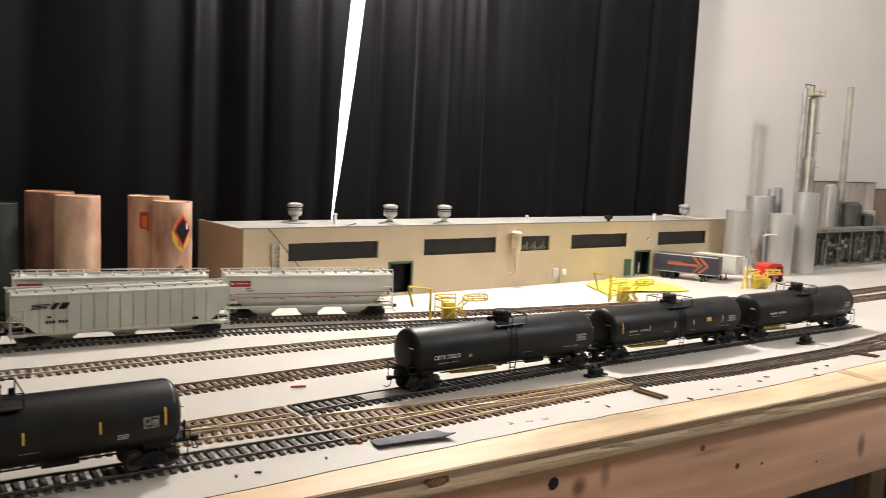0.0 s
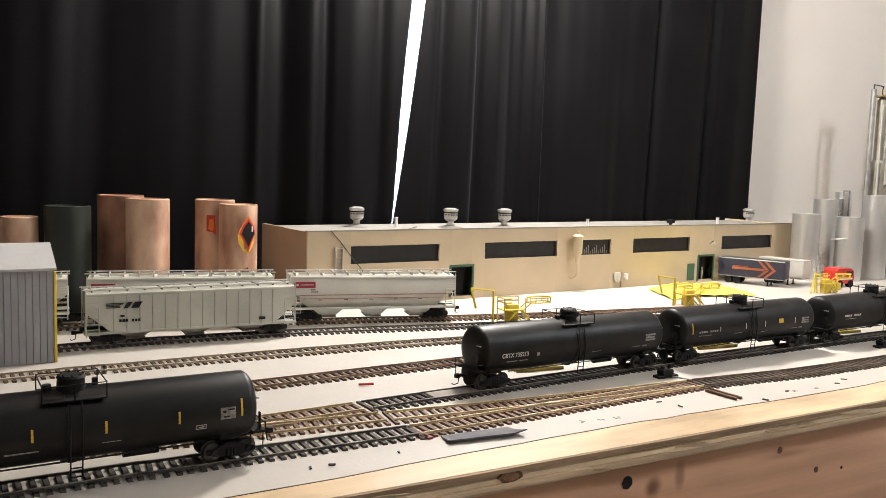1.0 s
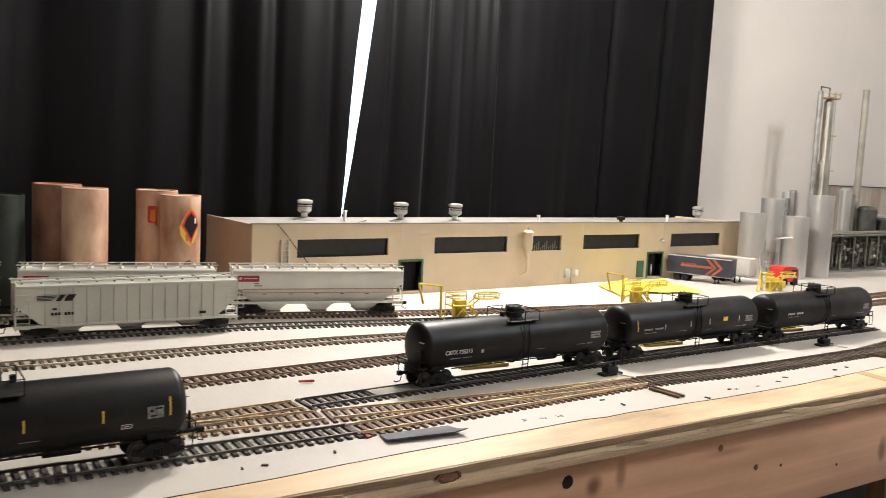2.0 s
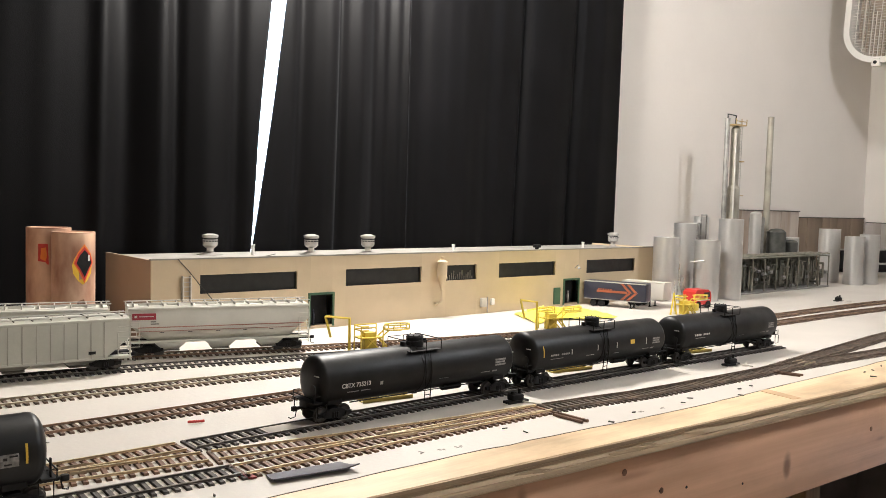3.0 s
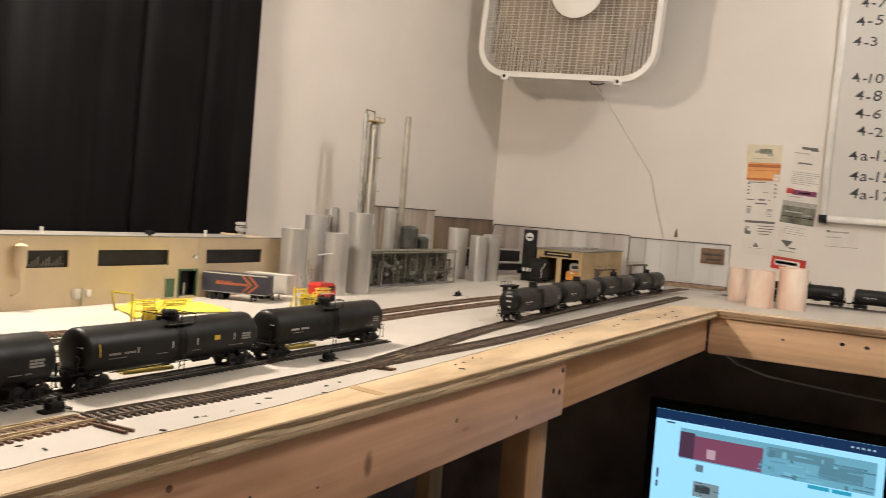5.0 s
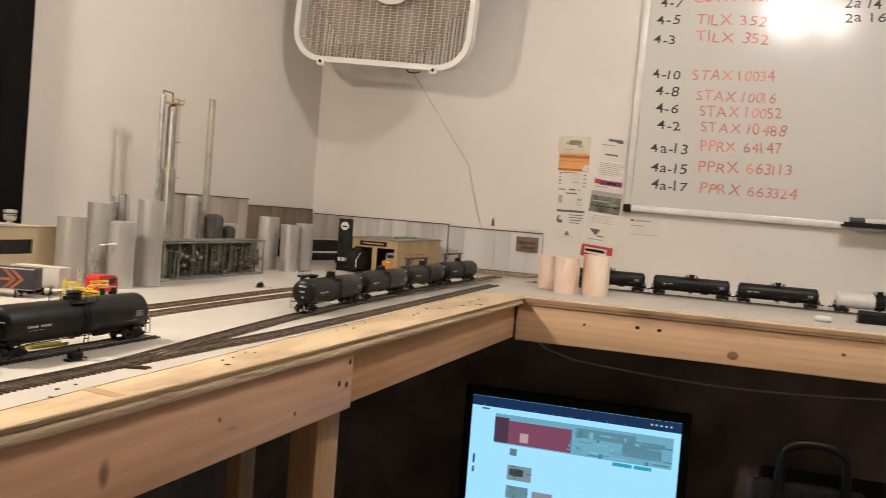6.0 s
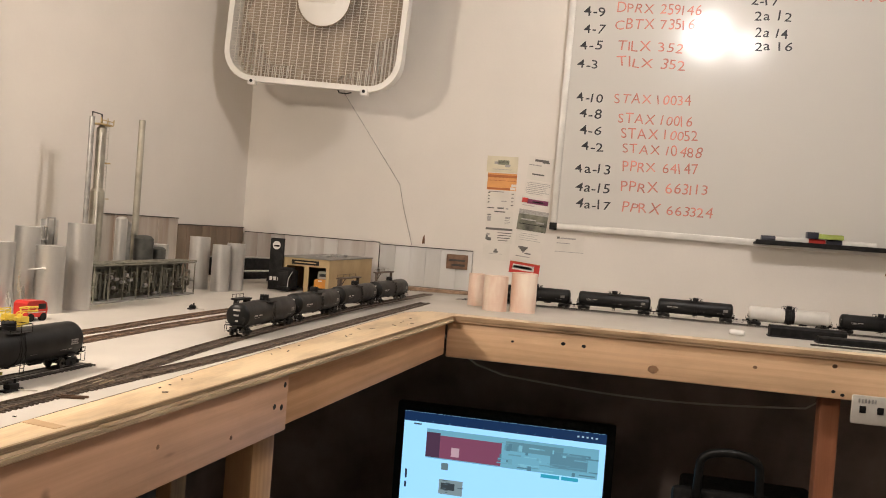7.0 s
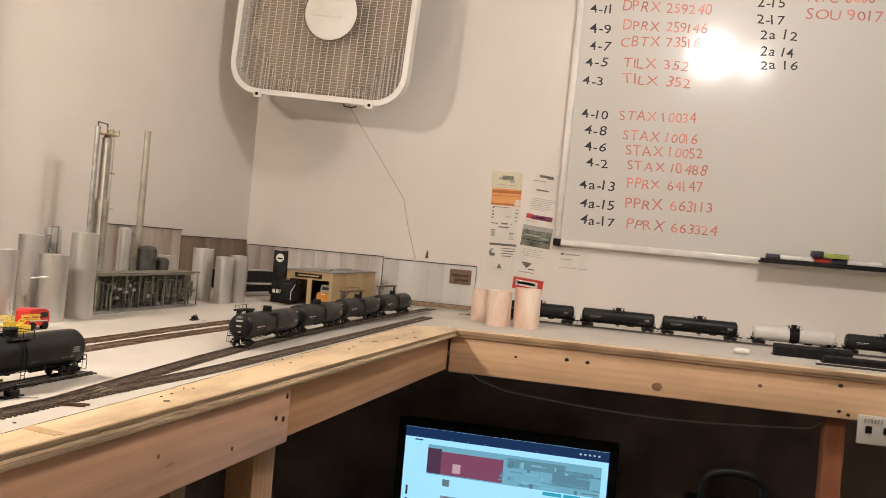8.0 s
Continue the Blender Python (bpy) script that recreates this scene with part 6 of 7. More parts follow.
M["edge_brown"] = mat("dusty_brown_edge", (0.22, 0.17, 0.12), 0.8, var=0.3, scale=120)
part("bezel", ring(MB(), -0.004, 0.008, FS, 0.088, FS - 0.015, 0.074), M["plastic_white"], fan)
part("housing", ring(MB(), 0.0085, 0.052, FS - 0.006, 0.085, FS - 0.010, 0.080), M["plastic_white"], fan)
for i in range(66):
    z = -FS + 0.024 + (2 * FS - 0.048) * i / 65
    edge = FS - 0.018 if abs(z) < FS - 0.090 else FS - 0.090 + math.sqrt(max(0.0, 0.072 ** 2 - (abs(z) - (FS - 0.090)) ** 2))
    part("grille_bar", MB().cyl((0.001, -edge, z), (0.001, edge, z), 0.0005, 6), M["grille"], fan)
for i in range(23):
    y = -FS + 0.030 + (2 * FS - 0.060) * i / 22
    edge = FS - 0.018 if abs(y) < FS - 0.090 else FS - 0.090 + math.sqrt(max(0.0, 0.072 ** 2 - (abs(y) - (FS - 0.090)) ** 2))
    part("grille_rib", MB().cyl((0.0030, y, -edge), (0.0030, y, edge), 0.0011, 6), M["grille"], fan)
part("hub", MB().lathe([(-0.006, 0.066), (-0.003, 0.074), (0.008, 0.074), (0.008, 0.060)], 36, Matrix.Translation((0, -0.018, -0.016))), M["plastic_white"], fan)
part("hub_ring", ring_of(0.076, 0.0022, -0.0030), M["edge_brown"], fan)
part("hub_plate", MB().box(-0.0085, -0.0062, -0.052, 0.040, -0.028, 0.014, 0.001), M["paper"], fan)
for i in range(5):
    a = 2 * math.pi * i / 5 + 0.3
    m = Matrix.Translation((0.0490, 0, 0)) @ Euler((a, 0, 0)).to_matrix().to_4x4()
    bl = MB()
    v = []
    for k in range(6):
        r = 0.045 + 0.178 * k / 5
        w = 0.052 + 0.066 * math.sin(math.pi * (k + 1) / 7)
        for s, dx in ((-1, -0.001), (1, 0.0005)):
            for th in (0, 0.0018):
                v.append((dx + th, s * w, r))
    f = []
    for k in range(5):
        q = 4 * k
        f += [(q, q + 4, q + 6, q + 2), (q + 1, q + 3, q + 7, q + 5), (q, q + 1, q + 5, q + 4), (q + 2, q + 6, q + 7, q + 3)]
    f += [(0, 2, 3, 1), (20, 21, 23, 22)]
    part("blade", bl.add(v, f, m), M["fan_back"], fan)
for k in (-0.056, 0.055):
    part("strut", MB().box(0.0490, 0.0512, k - 0.011, k + 0.011, -FS + 0.02, FS - 0.02), M["fan_back"], fan)
part("motor", MB().cyl((0.015, 0, 0), (0.050, 0, 0), 0.055, 28), M["fan_dust"], fan)
for i in range(44):
    y = -FS + 0.020 + (2 * FS - 0.040) * i / 43
    edge = FS - 0.018 if abs(y) < FS - 0.090 else FS - 0.090 + math.sqrt(max(0.0, 0.072 ** 2 - (abs(y) - (FS - 0.090)) ** 2))
    part("rear_bar", MB().box(0.0515, 0.0535, y - 0.0034, y + 0.0034, -edge, edge), M["fan_dust"], fan)
for s in (-1, 1):
    ft = part("foot_clip", MB().box(-0.008, 0.012, s * 0.162 - 0.011, s * 0.162 + 0.011, -FS - 0.010, -FS + 0.010, 0.003), M["plastic_white"], fan)
    part("screw", MB().cyl((-0.0095, s * 0.162, -FS), (-0.0078, s * 0.162, -FS), 0.0045, 12), M["black_flat"], ft)
part("hanger", MB().box(0.052, XR - FX, -0.03, 0.03, 0.10, 0.14, 0.003), M["grey_metal"], fan)
cord = MB().tube([Vector(p) for p in ((2.345, 0.712, 0.552), (2.347, 0.710, 0.534), (2.358, 0.703, 0.522), (2.594, 0.602, 0.310), (2.595, 0.596, 0.285), (2.595, 0.582, 0.230), (2.595, 0.551, 0.132))], 0.0008, 8)
solid("power_cord", cord, M["cord_grey"], "thin grey cord hanging from the fan to the wall", "power cord")
hook = MB().tube([Vector(p) for p in ((2.343, 0.730, 0.546), (2.340, 0.722, 0.534), (2.340, 0.702, 0.532), (2.342, 0.688, 0.536))], 0.0020, 6)
solid("cord_hook", hook, M["wire"], "small dark hook under the fan holding the cord", "hook")

# ---- whiteboard ----
wb_m = bpy.data.materials.new("whiteboard_enamel")
wb_m.use_nodes = True
pb = wb_m.node_tree.nodes["Principled BSDF"]
pb.inputs["Base Color"].default_value, pb.inputs["Roughness"].default_value, pb.inputs["Specular IOR Level"].default_value = (0.63, 0.608, 0.57, 1), 0.17, 0.5
nz = wb_m.node_tree.nodes.new("ShaderNodeTexNoise")
nz.inputs["Scale"].default_value = 5.0
mr = wb_m.node_tree.nodes.new("ShaderNodeMapRange")
mr.inputs["To Min"].default_value, mr.inputs["To Max"].default_value = 0.13, 0.20
wb_m.node_tree.links.new(nz.outputs["Fac"], mr.inputs["Value"])
wb_m.node_tree.links.new(mr.outputs[0], pb.inputs["Roughness"])
M["alu_frame"] = mat("white_aluminium_frame", (0.70, 0.68, 0.64), 0.4, 0.2, var=0.04)
WY0, WY1, WB0, WB1 = 0.130, -1.35, 0.222, 1.12
wbd = thing("whiteboard", XR, 0, 0, "large whiteboard with handwritten car list and aluminium frame", "whiteboard")
wbd.matrix_basis = Matrix.Translation((XR, 0.13, TZ + 0.222)) @ Euler((radians(0.6), 0, 0)).to_matrix().to_4x4() @ Matrix.Translation((0, -0.13, -0.222))
part("panel", MB().box(-0.016, -0.002, WY1, WY0, WB0, WB1), wb_m, wbd)
part("frame_rail", MB().box(-0.021, -0.001, WY1, WY0 + 0.004, WB0 - 0.012, WB0 + 0.006, 0.003), M["alu_frame"], wbd)
part("frame_rail", MB().box(-0.021, -0.001, WY1, WY0 + 0.004, WB1 - 0.006, WB1 + 0.012, 0.003), M["alu_frame"], wbd)
part("frame_rail", MB().box(-0.0215, -0.001, WY0 - 0.004, WY0 + 0.014, WB0 - 0.012, WB1 + 0.012, 0.003), M["alu_frame"], wbd)
part("corner_cap", MB().box(-0.0235, -0.0005, WY0 - 0.006, WY0 + 0.016, WB0 - 0.014, WB0 + 0.007, 0.003), M["black_flat"], wbd)
M["marker_black"] = mat("black_marker", (0.035, 0.035, 0.04), 0.5, var=0.25, scale=50)
M["marker_red"] = mat("faded_red_marker", (0.66, 0.24, 0.19), 0.5, var=0.2, scale=30)
face = Matrix(((0, 0, -1, 0), (-1, 0, 0, 0), (0, 1, 0, 0), (0, 0, 0, 1)))
rng = random.Random(7)
GLYPHS = {}


def glyph(ch, offset):
    """The mesh data of one letter of the built-in font at size 1: corners, faces, left edge and width."""
    if (ch, offset) not in GLYPHS:
        c = bpy.data.curves.new("letter", "FONT")
        c.body, c.size, c.extrude, c.offset, c.resolution_u = ch, 1.0, 0.010, offset, 3
        ob = bpy.data.objects.new("letter", c)
        me = bpy.data.meshes.new_from_object(ob)
        v = [q.co.copy() for q in me.vertices]
        GLYPHS[ch, offset] = v, [tuple(q.vertices) for q in me.polygons], min(q.x for q in v), max(q.x for q in v) - min(q.x for q in v)
        bpy.data.objects.remove(ob)
        bpy.data.meshes.remove(me)
        bpy.data.curves.remove(c)
    return GLYPHS[ch, offset]


def written(text, y, z, width, m):
    """One handwritten entry: uneven letters between y and y - width."""
    off, size = (0.004, 0.036) if m == "marker_black" else (-0.002, 0.040)
    wide = [0.25 if ch == " " else glyph(ch, off)[3] + (0.16 if ch == "1" else 0.0) for ch in text]
    gap = 0.10
    squeeze = min(1.25, width / (size * (sum(wide) + gap * (len(text) - 1))))
    mb, x = MB(), 0.0
    rise = rng.uniform(-0.03, 0.03)
    for ch, w in zip(text, wide):
        if ch != " ":
            v, f, x0, _ = glyph(ch, off)
            tall = size * rng.uniform(0.90, 1.12)
            turn = Euler((0, 0, radians(rng.uniform(-5, 5)))).to_matrix().to_4x4()
            slant = rng.uniform(-0.10, 0.16)
            put = Matrix.Translation((x, rise * x + rng.uniform(-0.0014, 0.0014), 0)) @ turn
            mb.add([put @ Vector(((q.x - x0 + slant * q.y) * size * squeeze, q.y * tall, q.z * 0.03)) for q in v], f)
        x += (w + gap * rng.uniform(0.7, 1.3)) * size * squeeze
    ob = new("handwriting", mesh("handwriting", mb, M[m], smooth=False))
    ob.parent = wbd
    ob.matrix_basis = Matrix.Translation((-0.0165, y, z)) @ face
    return ob


SPOTS = [("4-11", 0.105, 0.880, 0.066), ("4-9", 0.102, 0.824, 0.063), ("4-7", 0.098, 0.774, 0.055), ("4-5", 0.104, 0.726, 0.070), ("4-3", 0.109, 0.673, 0.076), ("4-10", 0.100, 0.579, 0.073),
         ("4-8", 0.090, 0.533, 0.065), ("4-6", 0.084, 0.488, 0.069), ("4-2", 0.075, 0.441, 0.073), ("4a-13", 0.087, 0.377, 0.100), ("4a-15", 0.083, 0.324, 0.103), ("4a-17", 0.078, 0.277, 0.100),
         ("2-15", -0.345, 0.912, 0.072), ("2-17", -0.348, 0.866, 0.073), ("2a 12", -0.360, 0.823, 0.092), ("2a 14", -0.364, 0.779, 0.086), ("2a 16", -0.368, 0.742, 0.094)]
CARS = [("DPRX 259240", 0.016, 0.890, 0.246), ("DPRX 259146", 0.010, 0.835, 0.233), ("CBTX 73516", 0.012, 0.787, 0.218), ("TILX 352", 0.001, 0.728, 0.177), ("TILX 352", -0.004, 0.683, 0.185),
        ("STAX 10034", -0.006, 0.579, 0.207), ("STAX 10016", -0.020, 0.525, 0.202), ("STAX 10052", -0.033, 0.482, 0.212), ("STAX 10488", -0.041, 0.440, 0.213), ("PPRX 64147", -0.045, 0.389, 0.207),
        ("PPRX 663113", -0.045, 0.333, 0.234), ("PPRX 663324", -0.053, 0.276, 0.248), ("NYC 8006", -0.474, 0.929, 0.169), ("SOU 90175", -0.471, 0.884, 0.217)]
for rows, ink in ((SPOTS, "marker_black"), (CARS, "marker_red")):
    for text, y, z, width in rows:
        written(text, y, z, width, ink)
tray = thing("marker_tray", XR - 0.022, -0.410, 0.216, "black pen tray under the whiteboard", "pen tray")
part("shelf", MB().box(-0.045, 0.0, -0.33, 0.0, -0.006, 0.0, 0.002), M["black_flat"], tray)
part("lip", MB().box(-0.047, -0.043, -0.33, 0.0, -0.006, 0.006, 0.001), M["black_flat"], tray)
for y0, L, m, cap, lab in ((-0.435, 0.115, "white_paint", "navy", "white whiteboard marker with a blue band"), (-0.535, 0.06, "red", "white_paint", "red whiteboard marker lying in the tray"), (-0.600, 0.12, "white_paint", "navy", "white marker with a dark cap")):
    mk = thing("whiteboard_marker", XR - 0.046, y0 + 0.008, 0.2255, lab, "marker", "markers in the tray")
    part("barrel", MB().cyl((0, 0, 0), (0, -L, 0), 0.0085, 14), M[m], mk)
    part("cap", MB().cyl((0, 0.001, 0), (0, -L * 0.3, 0), 0.0093, 14), M[cap], mk)
M["eraser_green"] = mat("lime_felt", (0.35, 0.42, 0.10), 0.8, var=0.1)
er = thing("board_eraser", XR - 0.050, -0.567, 0.2175, "blue and lime board eraser in the tray", "board eraser")
part("pad", MB().box(-0.014, 0.014, -0.062, 0.0, 0.017, 0.030, 0.002), M["eraser_green"], er)
part("cap_end", MB().box(-0.0145, 0.0145, 0.0, 0.028, 0.0165, 0.034, 0.002), M["navy"], er)


M["knot_soft"] = mat("soft_knot", (0.30, 0.165, 0.085), 0.6, var=0.2, scale=120)


# ---- papers on the wall ----
def sheet_of(y0, y1, z0, z1, m, label, tilt=0.0, bars=()):
    t = thing("wall_paper_sheet", XR, (y0 + y1) / 2, (z0 + z1) / 2, label, "paper sheet", "papers taped to the wall")
    t.matrix_basis = pose(XR, (y0 + y1) / 2, TZ + (z0 + z1) / 2, tilt, 0, 0)
    w, h = abs(y0 - y1) / 2, (z1 - z0) / 2
    part("sheet", MB().box(-0.0014, -0.0004, -w, w, -h, h), M[m], t)
    for a, b, c, d, mm in bars:  # as shares of the sheet, from the viewer's left and the top
        part("printed_bar", MB().box(-0.0020, -0.0014, w - 2 * w * b, w - 2 * w * a, h - 2 * h * d, h - 2 * h * c), M[mm], t)
    return t


M["cream_paper"] = mat("cream_paper", (0.70, 0.64, 0.48), 0.7, var=0.03)
M["eraser_grey"] = mat("grey_green_print", (0.25, 0.26, 0.19), 0.7, var=0.25, scale=160)
M["orange_paper"] = mat("orange_label", (0.74, 0.34, 0.10), 0.55, var=0.05)
M["photo"] = mat("grey_photo_print", (0.16, 0.16, 0.12), 0.4, var=0.35, scale=40)
def lines(a, b, c, d, n, m="ink", fill=0.35, seed=1):
    """n thin rows of print between the shares a..b across and c..d down, with ragged ends."""
    r = random.Random(seed)
    return [(a + (b - a) * 0.08 * r.random(), b - (b - a) * 0.35 * r.random(), c + (d - c) * k / n, c + (d - c) * (k + fill) / n, m) for k in range(n)]


M["pale_ink"] = mat("pale_grey_print", (0.42, 0.40, 0.38), 0.7, var=0.15, scale=200)
M["plum"] = mat("plum_print", (0.20, 0.035, 0.10), 0.6, var=0.1)
sheet_of(0.343, 0.252, 0.364, 0.411, "cream_paper", "cream label with a faded grey-green emblem", 0, ((0.24, 0.40, 0.34, 0.50, "pale_ink"), (0.36, 0.72, 0.24, 0.52, "eraser_grey"), (0.60, 0.76, 0.50, 0.66, "pale_ink"), (0.2, 0.8, 0.80, 0.83, "pale_ink")))
sheet_of(0.338, 0.252, 0.312, 0.3615, "orange_paper", "bright orange label taped to the wall", 0, ((0.0, 1.0, 0.10, 0.26, "orange"), (0.02, 0.98, 0.42, 0.45, "orange"), (0.0, 0.80, 0.86, 0.97, "orange"), (0.83, 1.0, 0.62, 0.78, "paper"), (0.80, 0.98, 0.80, 0.96, "paper")))
sheet_of(0.336, 0.252, 0.254, 0.309, "paper", "white sheet with columns of small black symbols", 0, [(0.04, 0.10, 0.06 + 0.17 * k, 0.13 + 0.17 * k, "ink") for k in range(4)] + [(0.86, 0.94, 0.10 + 0.2 * k, 0.15 + 0.2 * k, "ink") for k in range(4)] + [(0.05, 0.60, 0.02, 0.05, "ink"), (0.52, 0.70, 0.50, 0.55, "pale_ink"), (0.40, 0.62, 0.86, 0.94, "ink"), (0.70, 0.78, 0.88, 0.95, "pale_ink"), (0.04, 0.28, 0.88, 0.93, "ink")])
sheet_of(0.334, 0.255, 0.204, 0.252, "paper", "white sheet with a small grey logo block", 0, [(0.04, 0.19, 0.24, 0.30, "ink"), (0.05, 0.18, 0.34, 0.66, "pale_ink"), (0.30, 0.70, 0.03, 0.10, "ink"), (0.72, 0.90, 0.35, 0.48, "pale_ink")] + lines(0.70, 0.92, 0.55, 0.85, 3, "pale_ink"))
sheet_of(0.334, 0.252, 0.157, 0.202, "paper", "white sheet with black heading and a triangle", 0, [(0.02, 0.98, 0.02, 0.16, "ink"), (0.04, 0.12, 0.50, 0.80, "ink"), (0.08, 0.24, 0.66, 0.86, "ink"), (0.06, 0.18, 0.38, 0.52, "pale_ink")] + lines(0.45, 0.98, 0.30, 0.96, 4, "ink", 0.3, 4))
sheet_of(0.336, 0.257, 0.106, 0.155, "paper", "blank white sheet with one small mark", 0, ((0.44, 0.52, 0.30, 0.42, "ink"), (0.40, 0.56, 0.42, 0.54, "ink"), (0.24, 0.72, 0.60, 0.62, "pale_ink")))
sheet_of(0.222, 0.150, 0.346, 0.414, "paper", "white sheet with a dark slanted caption", 5, [(0.24, 0.80, 0.10, 0.20, "ink"), (0.55, 0.84, 0.18, 0.24, "ink"), (0.02, 0.55, 0.34, 0.38, "pale_ink"), (0.20, 0.70, 0.72, 0.78, "ink")])
sheet_of(0.228, 0.148, 0.300, 0.343, "paper", "white sheet with faint grey print", 5, lines(0.05, 0.95, 0.10, 0.95, 7, "pale_ink", 0.3, 7))
sheet_of(0.234, 0.154, 0.262, 0.298, "paper", "white sheet with a red and plum logo bar", 5, ((0.02, 0.24, 0.15, 0.52, "red"), (0.22, 0.98, 0.20, 0.58, "plum"), (0.40, 0.80, 0.34, 0.44, "paper"), (0.05, 0.5, 0.72, 0.77, "pale_ink")))
sheet_of(0.240, 0.154, 0.199, 0.259, "photo", "small dark grey landscape photograph", 5, ((0.0, 1.0, 0.0, 0.22, "pale_ink"), (0.10, 0.62, 0.44, 0.50, "pale_ink"), (0.62, 0.90, 0.52, 0.60, "grey_metal"), (0.05, 0.95, 0.68, 0.71, "black_flat")))
sheet_of(0.244, 0.162, 0.110, 0.197, "paper", "white sheet with a black triangle mark", 5, [(0.14 + 0.06 * k, 0.48 - 0.04 * k, 0.52 + 0.05 * k, 0.58 + 0.05 * k, "ink") for k in range(4)] + [(0.40, 0.62, 0.72, 0.76, "ink"), (0.10, 0.60, 0.84, 0.87, "pale_ink")] + lines(0.10, 0.9, 0.08, 0.36, 4, "pale_ink", 0.2, 9))
sheet_of(0.254, 0.166, 0.072, 0.106, "red", "red label with white lettering panel", 5, ((0.10, 0.82, 0.22, 0.70, "paper"), (0.14, 0.74, 0.34, 0.56, "pale_ink"), (0.0, 1.0, 0.0, 0.06, "orange")))
sheet_of(0.126, 0.044, 0.146, 0.194, "paper", "small white card under the whiteboard", 0, ((0.04, 0.14, 0.10, 0.22, "ink"), (0.16, 0.70, 0.14, 0.22, "pale_ink"), (0.04, 0.50, 0.45, 0.50, "pale_ink"), (0.0, 1.0, 0.97, 1.0, "pale_ink")))
solid("wall_chip", MB().prism([(-0.752, 0.150), (-0.757, 0.164), (-0.764, 0.166), (-0.769, 0.152), (-0.760, 0.146)], XR - 0.002, XR - 0.0004, "x"), M["knot_soft"], "brown patch of torn wall paint", "wall chip")
solid("wall_chip", MB().prism([(0.522, 0.137), (0.512, 0.139), (0.515, 0.163), (0.519, 0.158)], XR - 0.002, XR - 0.0004, "x"), M["knot"], "small brown chip in the wall paint", "wall chip")

# ---- under the bench ----
# dark panels added over the pale walls to deepen the shade down here
solid("wall_panel_east", MB().box(XR - 0.035, XR - 0.002, -2.2, YB - 0.01, FZ, -0.022), M["dark"], "added dark panel that deepens the shade under the cross bench", kind="structure")
solid("wall_panel_north", MB().box(XS, XR - 0.04, YB - 0.04, YB - 0.002, FZ, -0.022), M["dark"], "added dark panel that deepens the shade under the bench", kind="structure")
for lx, ly, lm in ((1.140, 0.372, "pine_z"), (1.86, 0.88, "pine_z"), (-0.2, 0.43, "pine_z")):
    part("leg", MB().box(lx + 0.012, lx + 0.080, ly, ly + 0.038, FZ, -0.0153, 0.003), M[lm], BENCH, "upright pine bench leg")
part("leg", MB().box(1.974, 2.012, -0.516, -0.478, FZ, -0.0153, 0.003), M["pine_red"], BENCH, "reddish pine post under the cross bench")
solid("bench_joist", MB().box(1.985, 2.55, 0.02, 0.058, -0.09, -0.0153, 0.003), M["pine"], "pine joist under the cross bench", "joist")
jb = thing("outlet_box", 1.934, -0.556, -0.106, "white power outlet box screwed to the bench", "outlet box")
part("plate", MB().box(-0.008, 0.0, -0.042, 0.032, -0.028, 0.028, 0.003), M["pale"], jb)
for k in (-0.02, 0.012):
    part("socket", MB().box(-0.0095, -0.0075, k - 0.006, k + 0.006, -0.006, 0.008, 0.001), M["black_flat"], jb)
for k in range(6):
    part("vent_slot", MB().box(-0.0092, -0.0078, -0.012 + k * 0.006, -0.009 + k * 0.006, 0.014, 0.022), M["grey_metal"], jb)
dsk = thing("desk", 2.02, 0.1, FZ, "dark desk under the cross bench", "desk")
part("desktop", MB().box(0, 0.52, -0.75, 0.75, 0.60, 0.63, 0.004), M["dark"], dsk)
for a, b in ((0.03, -0.70), (0.45, -0.70), (0.03, 0.66), (0.45, 0.66)):
    part("leg", MB().box(a, a + 0.04, b, b + 0.04, 0, 0.60, 0.003), M["dark"], dsk)
mon = thing("computer_monitor", 2.345, 0.203, -0.72, "black computer monitor showing a pale web page", "monitor")
SW, SH, SZ = 0.2665, 0.300, 0.4125
part("bezel", MB().box(-0.002, 0.030, -SW - 0.022, SW + 0.022, SZ - SH - 0.024, SZ + 0.022, 0.004), M["black_flat"], mon)
part("stand_neck", MB().box(0.030, 0.055, -0.03, 0.03, 0.02, 0.28, 0.004), M["black_flat"], mon)
part("stand_base", MB().box(-0.06, 0.10, -0.11, 0.11, 0.0, 0.014, 0.005), M["black_flat"], mon)
scr = part("screen", MB().box(-0.0040, -0.0021, -SW, SW, SZ - SH, SZ), glow("screen_white", (0.36, 0.76, 1.0), 0.78), mon)


def on_screen(name, a, b, c, d, colour, s=0.8, lift=1):
    part(name, MB().box(-0.0040 - 0.0004 * lift - 0.0003, -0.0041 - 0.0004 * (lift - 1), SW - 2 * SW * b, SW - 2 * SW * a, SZ - SH * d, SZ - SH * c), glow(name, colour, 0.72 * s), scr)


on_screen("page_header", 0.0, 1.0, 0.0, 0.085, (0.010, 0.036, 0.105), 0.9)
on_screen("banner_sky", 0.12, 0.97, 0.135, 0.395, (0.20, 0.52, 0.66), 0.8)
on_screen("banner_red", 0.145, 0.50, 0.185, 0.385, (0.27, 0.085, 0.15), 0.8, 2)
on_screen("banner_dark", 0.12, 0.19, 0.165, 0.385, (0.10, 0.05, 0.09), 0.8, 3)
on_screen("banner_steel", 0.52, 0.80, 0.16, 0.24, (0.14, 0.33, 0.41), 0.8, 2)
on_screen("banner_bridge", 0.74, 0.92, 0.20, 0.34, (0.13, 0.31, 0.40), 0.8, 3)
rng = random.Random(31)
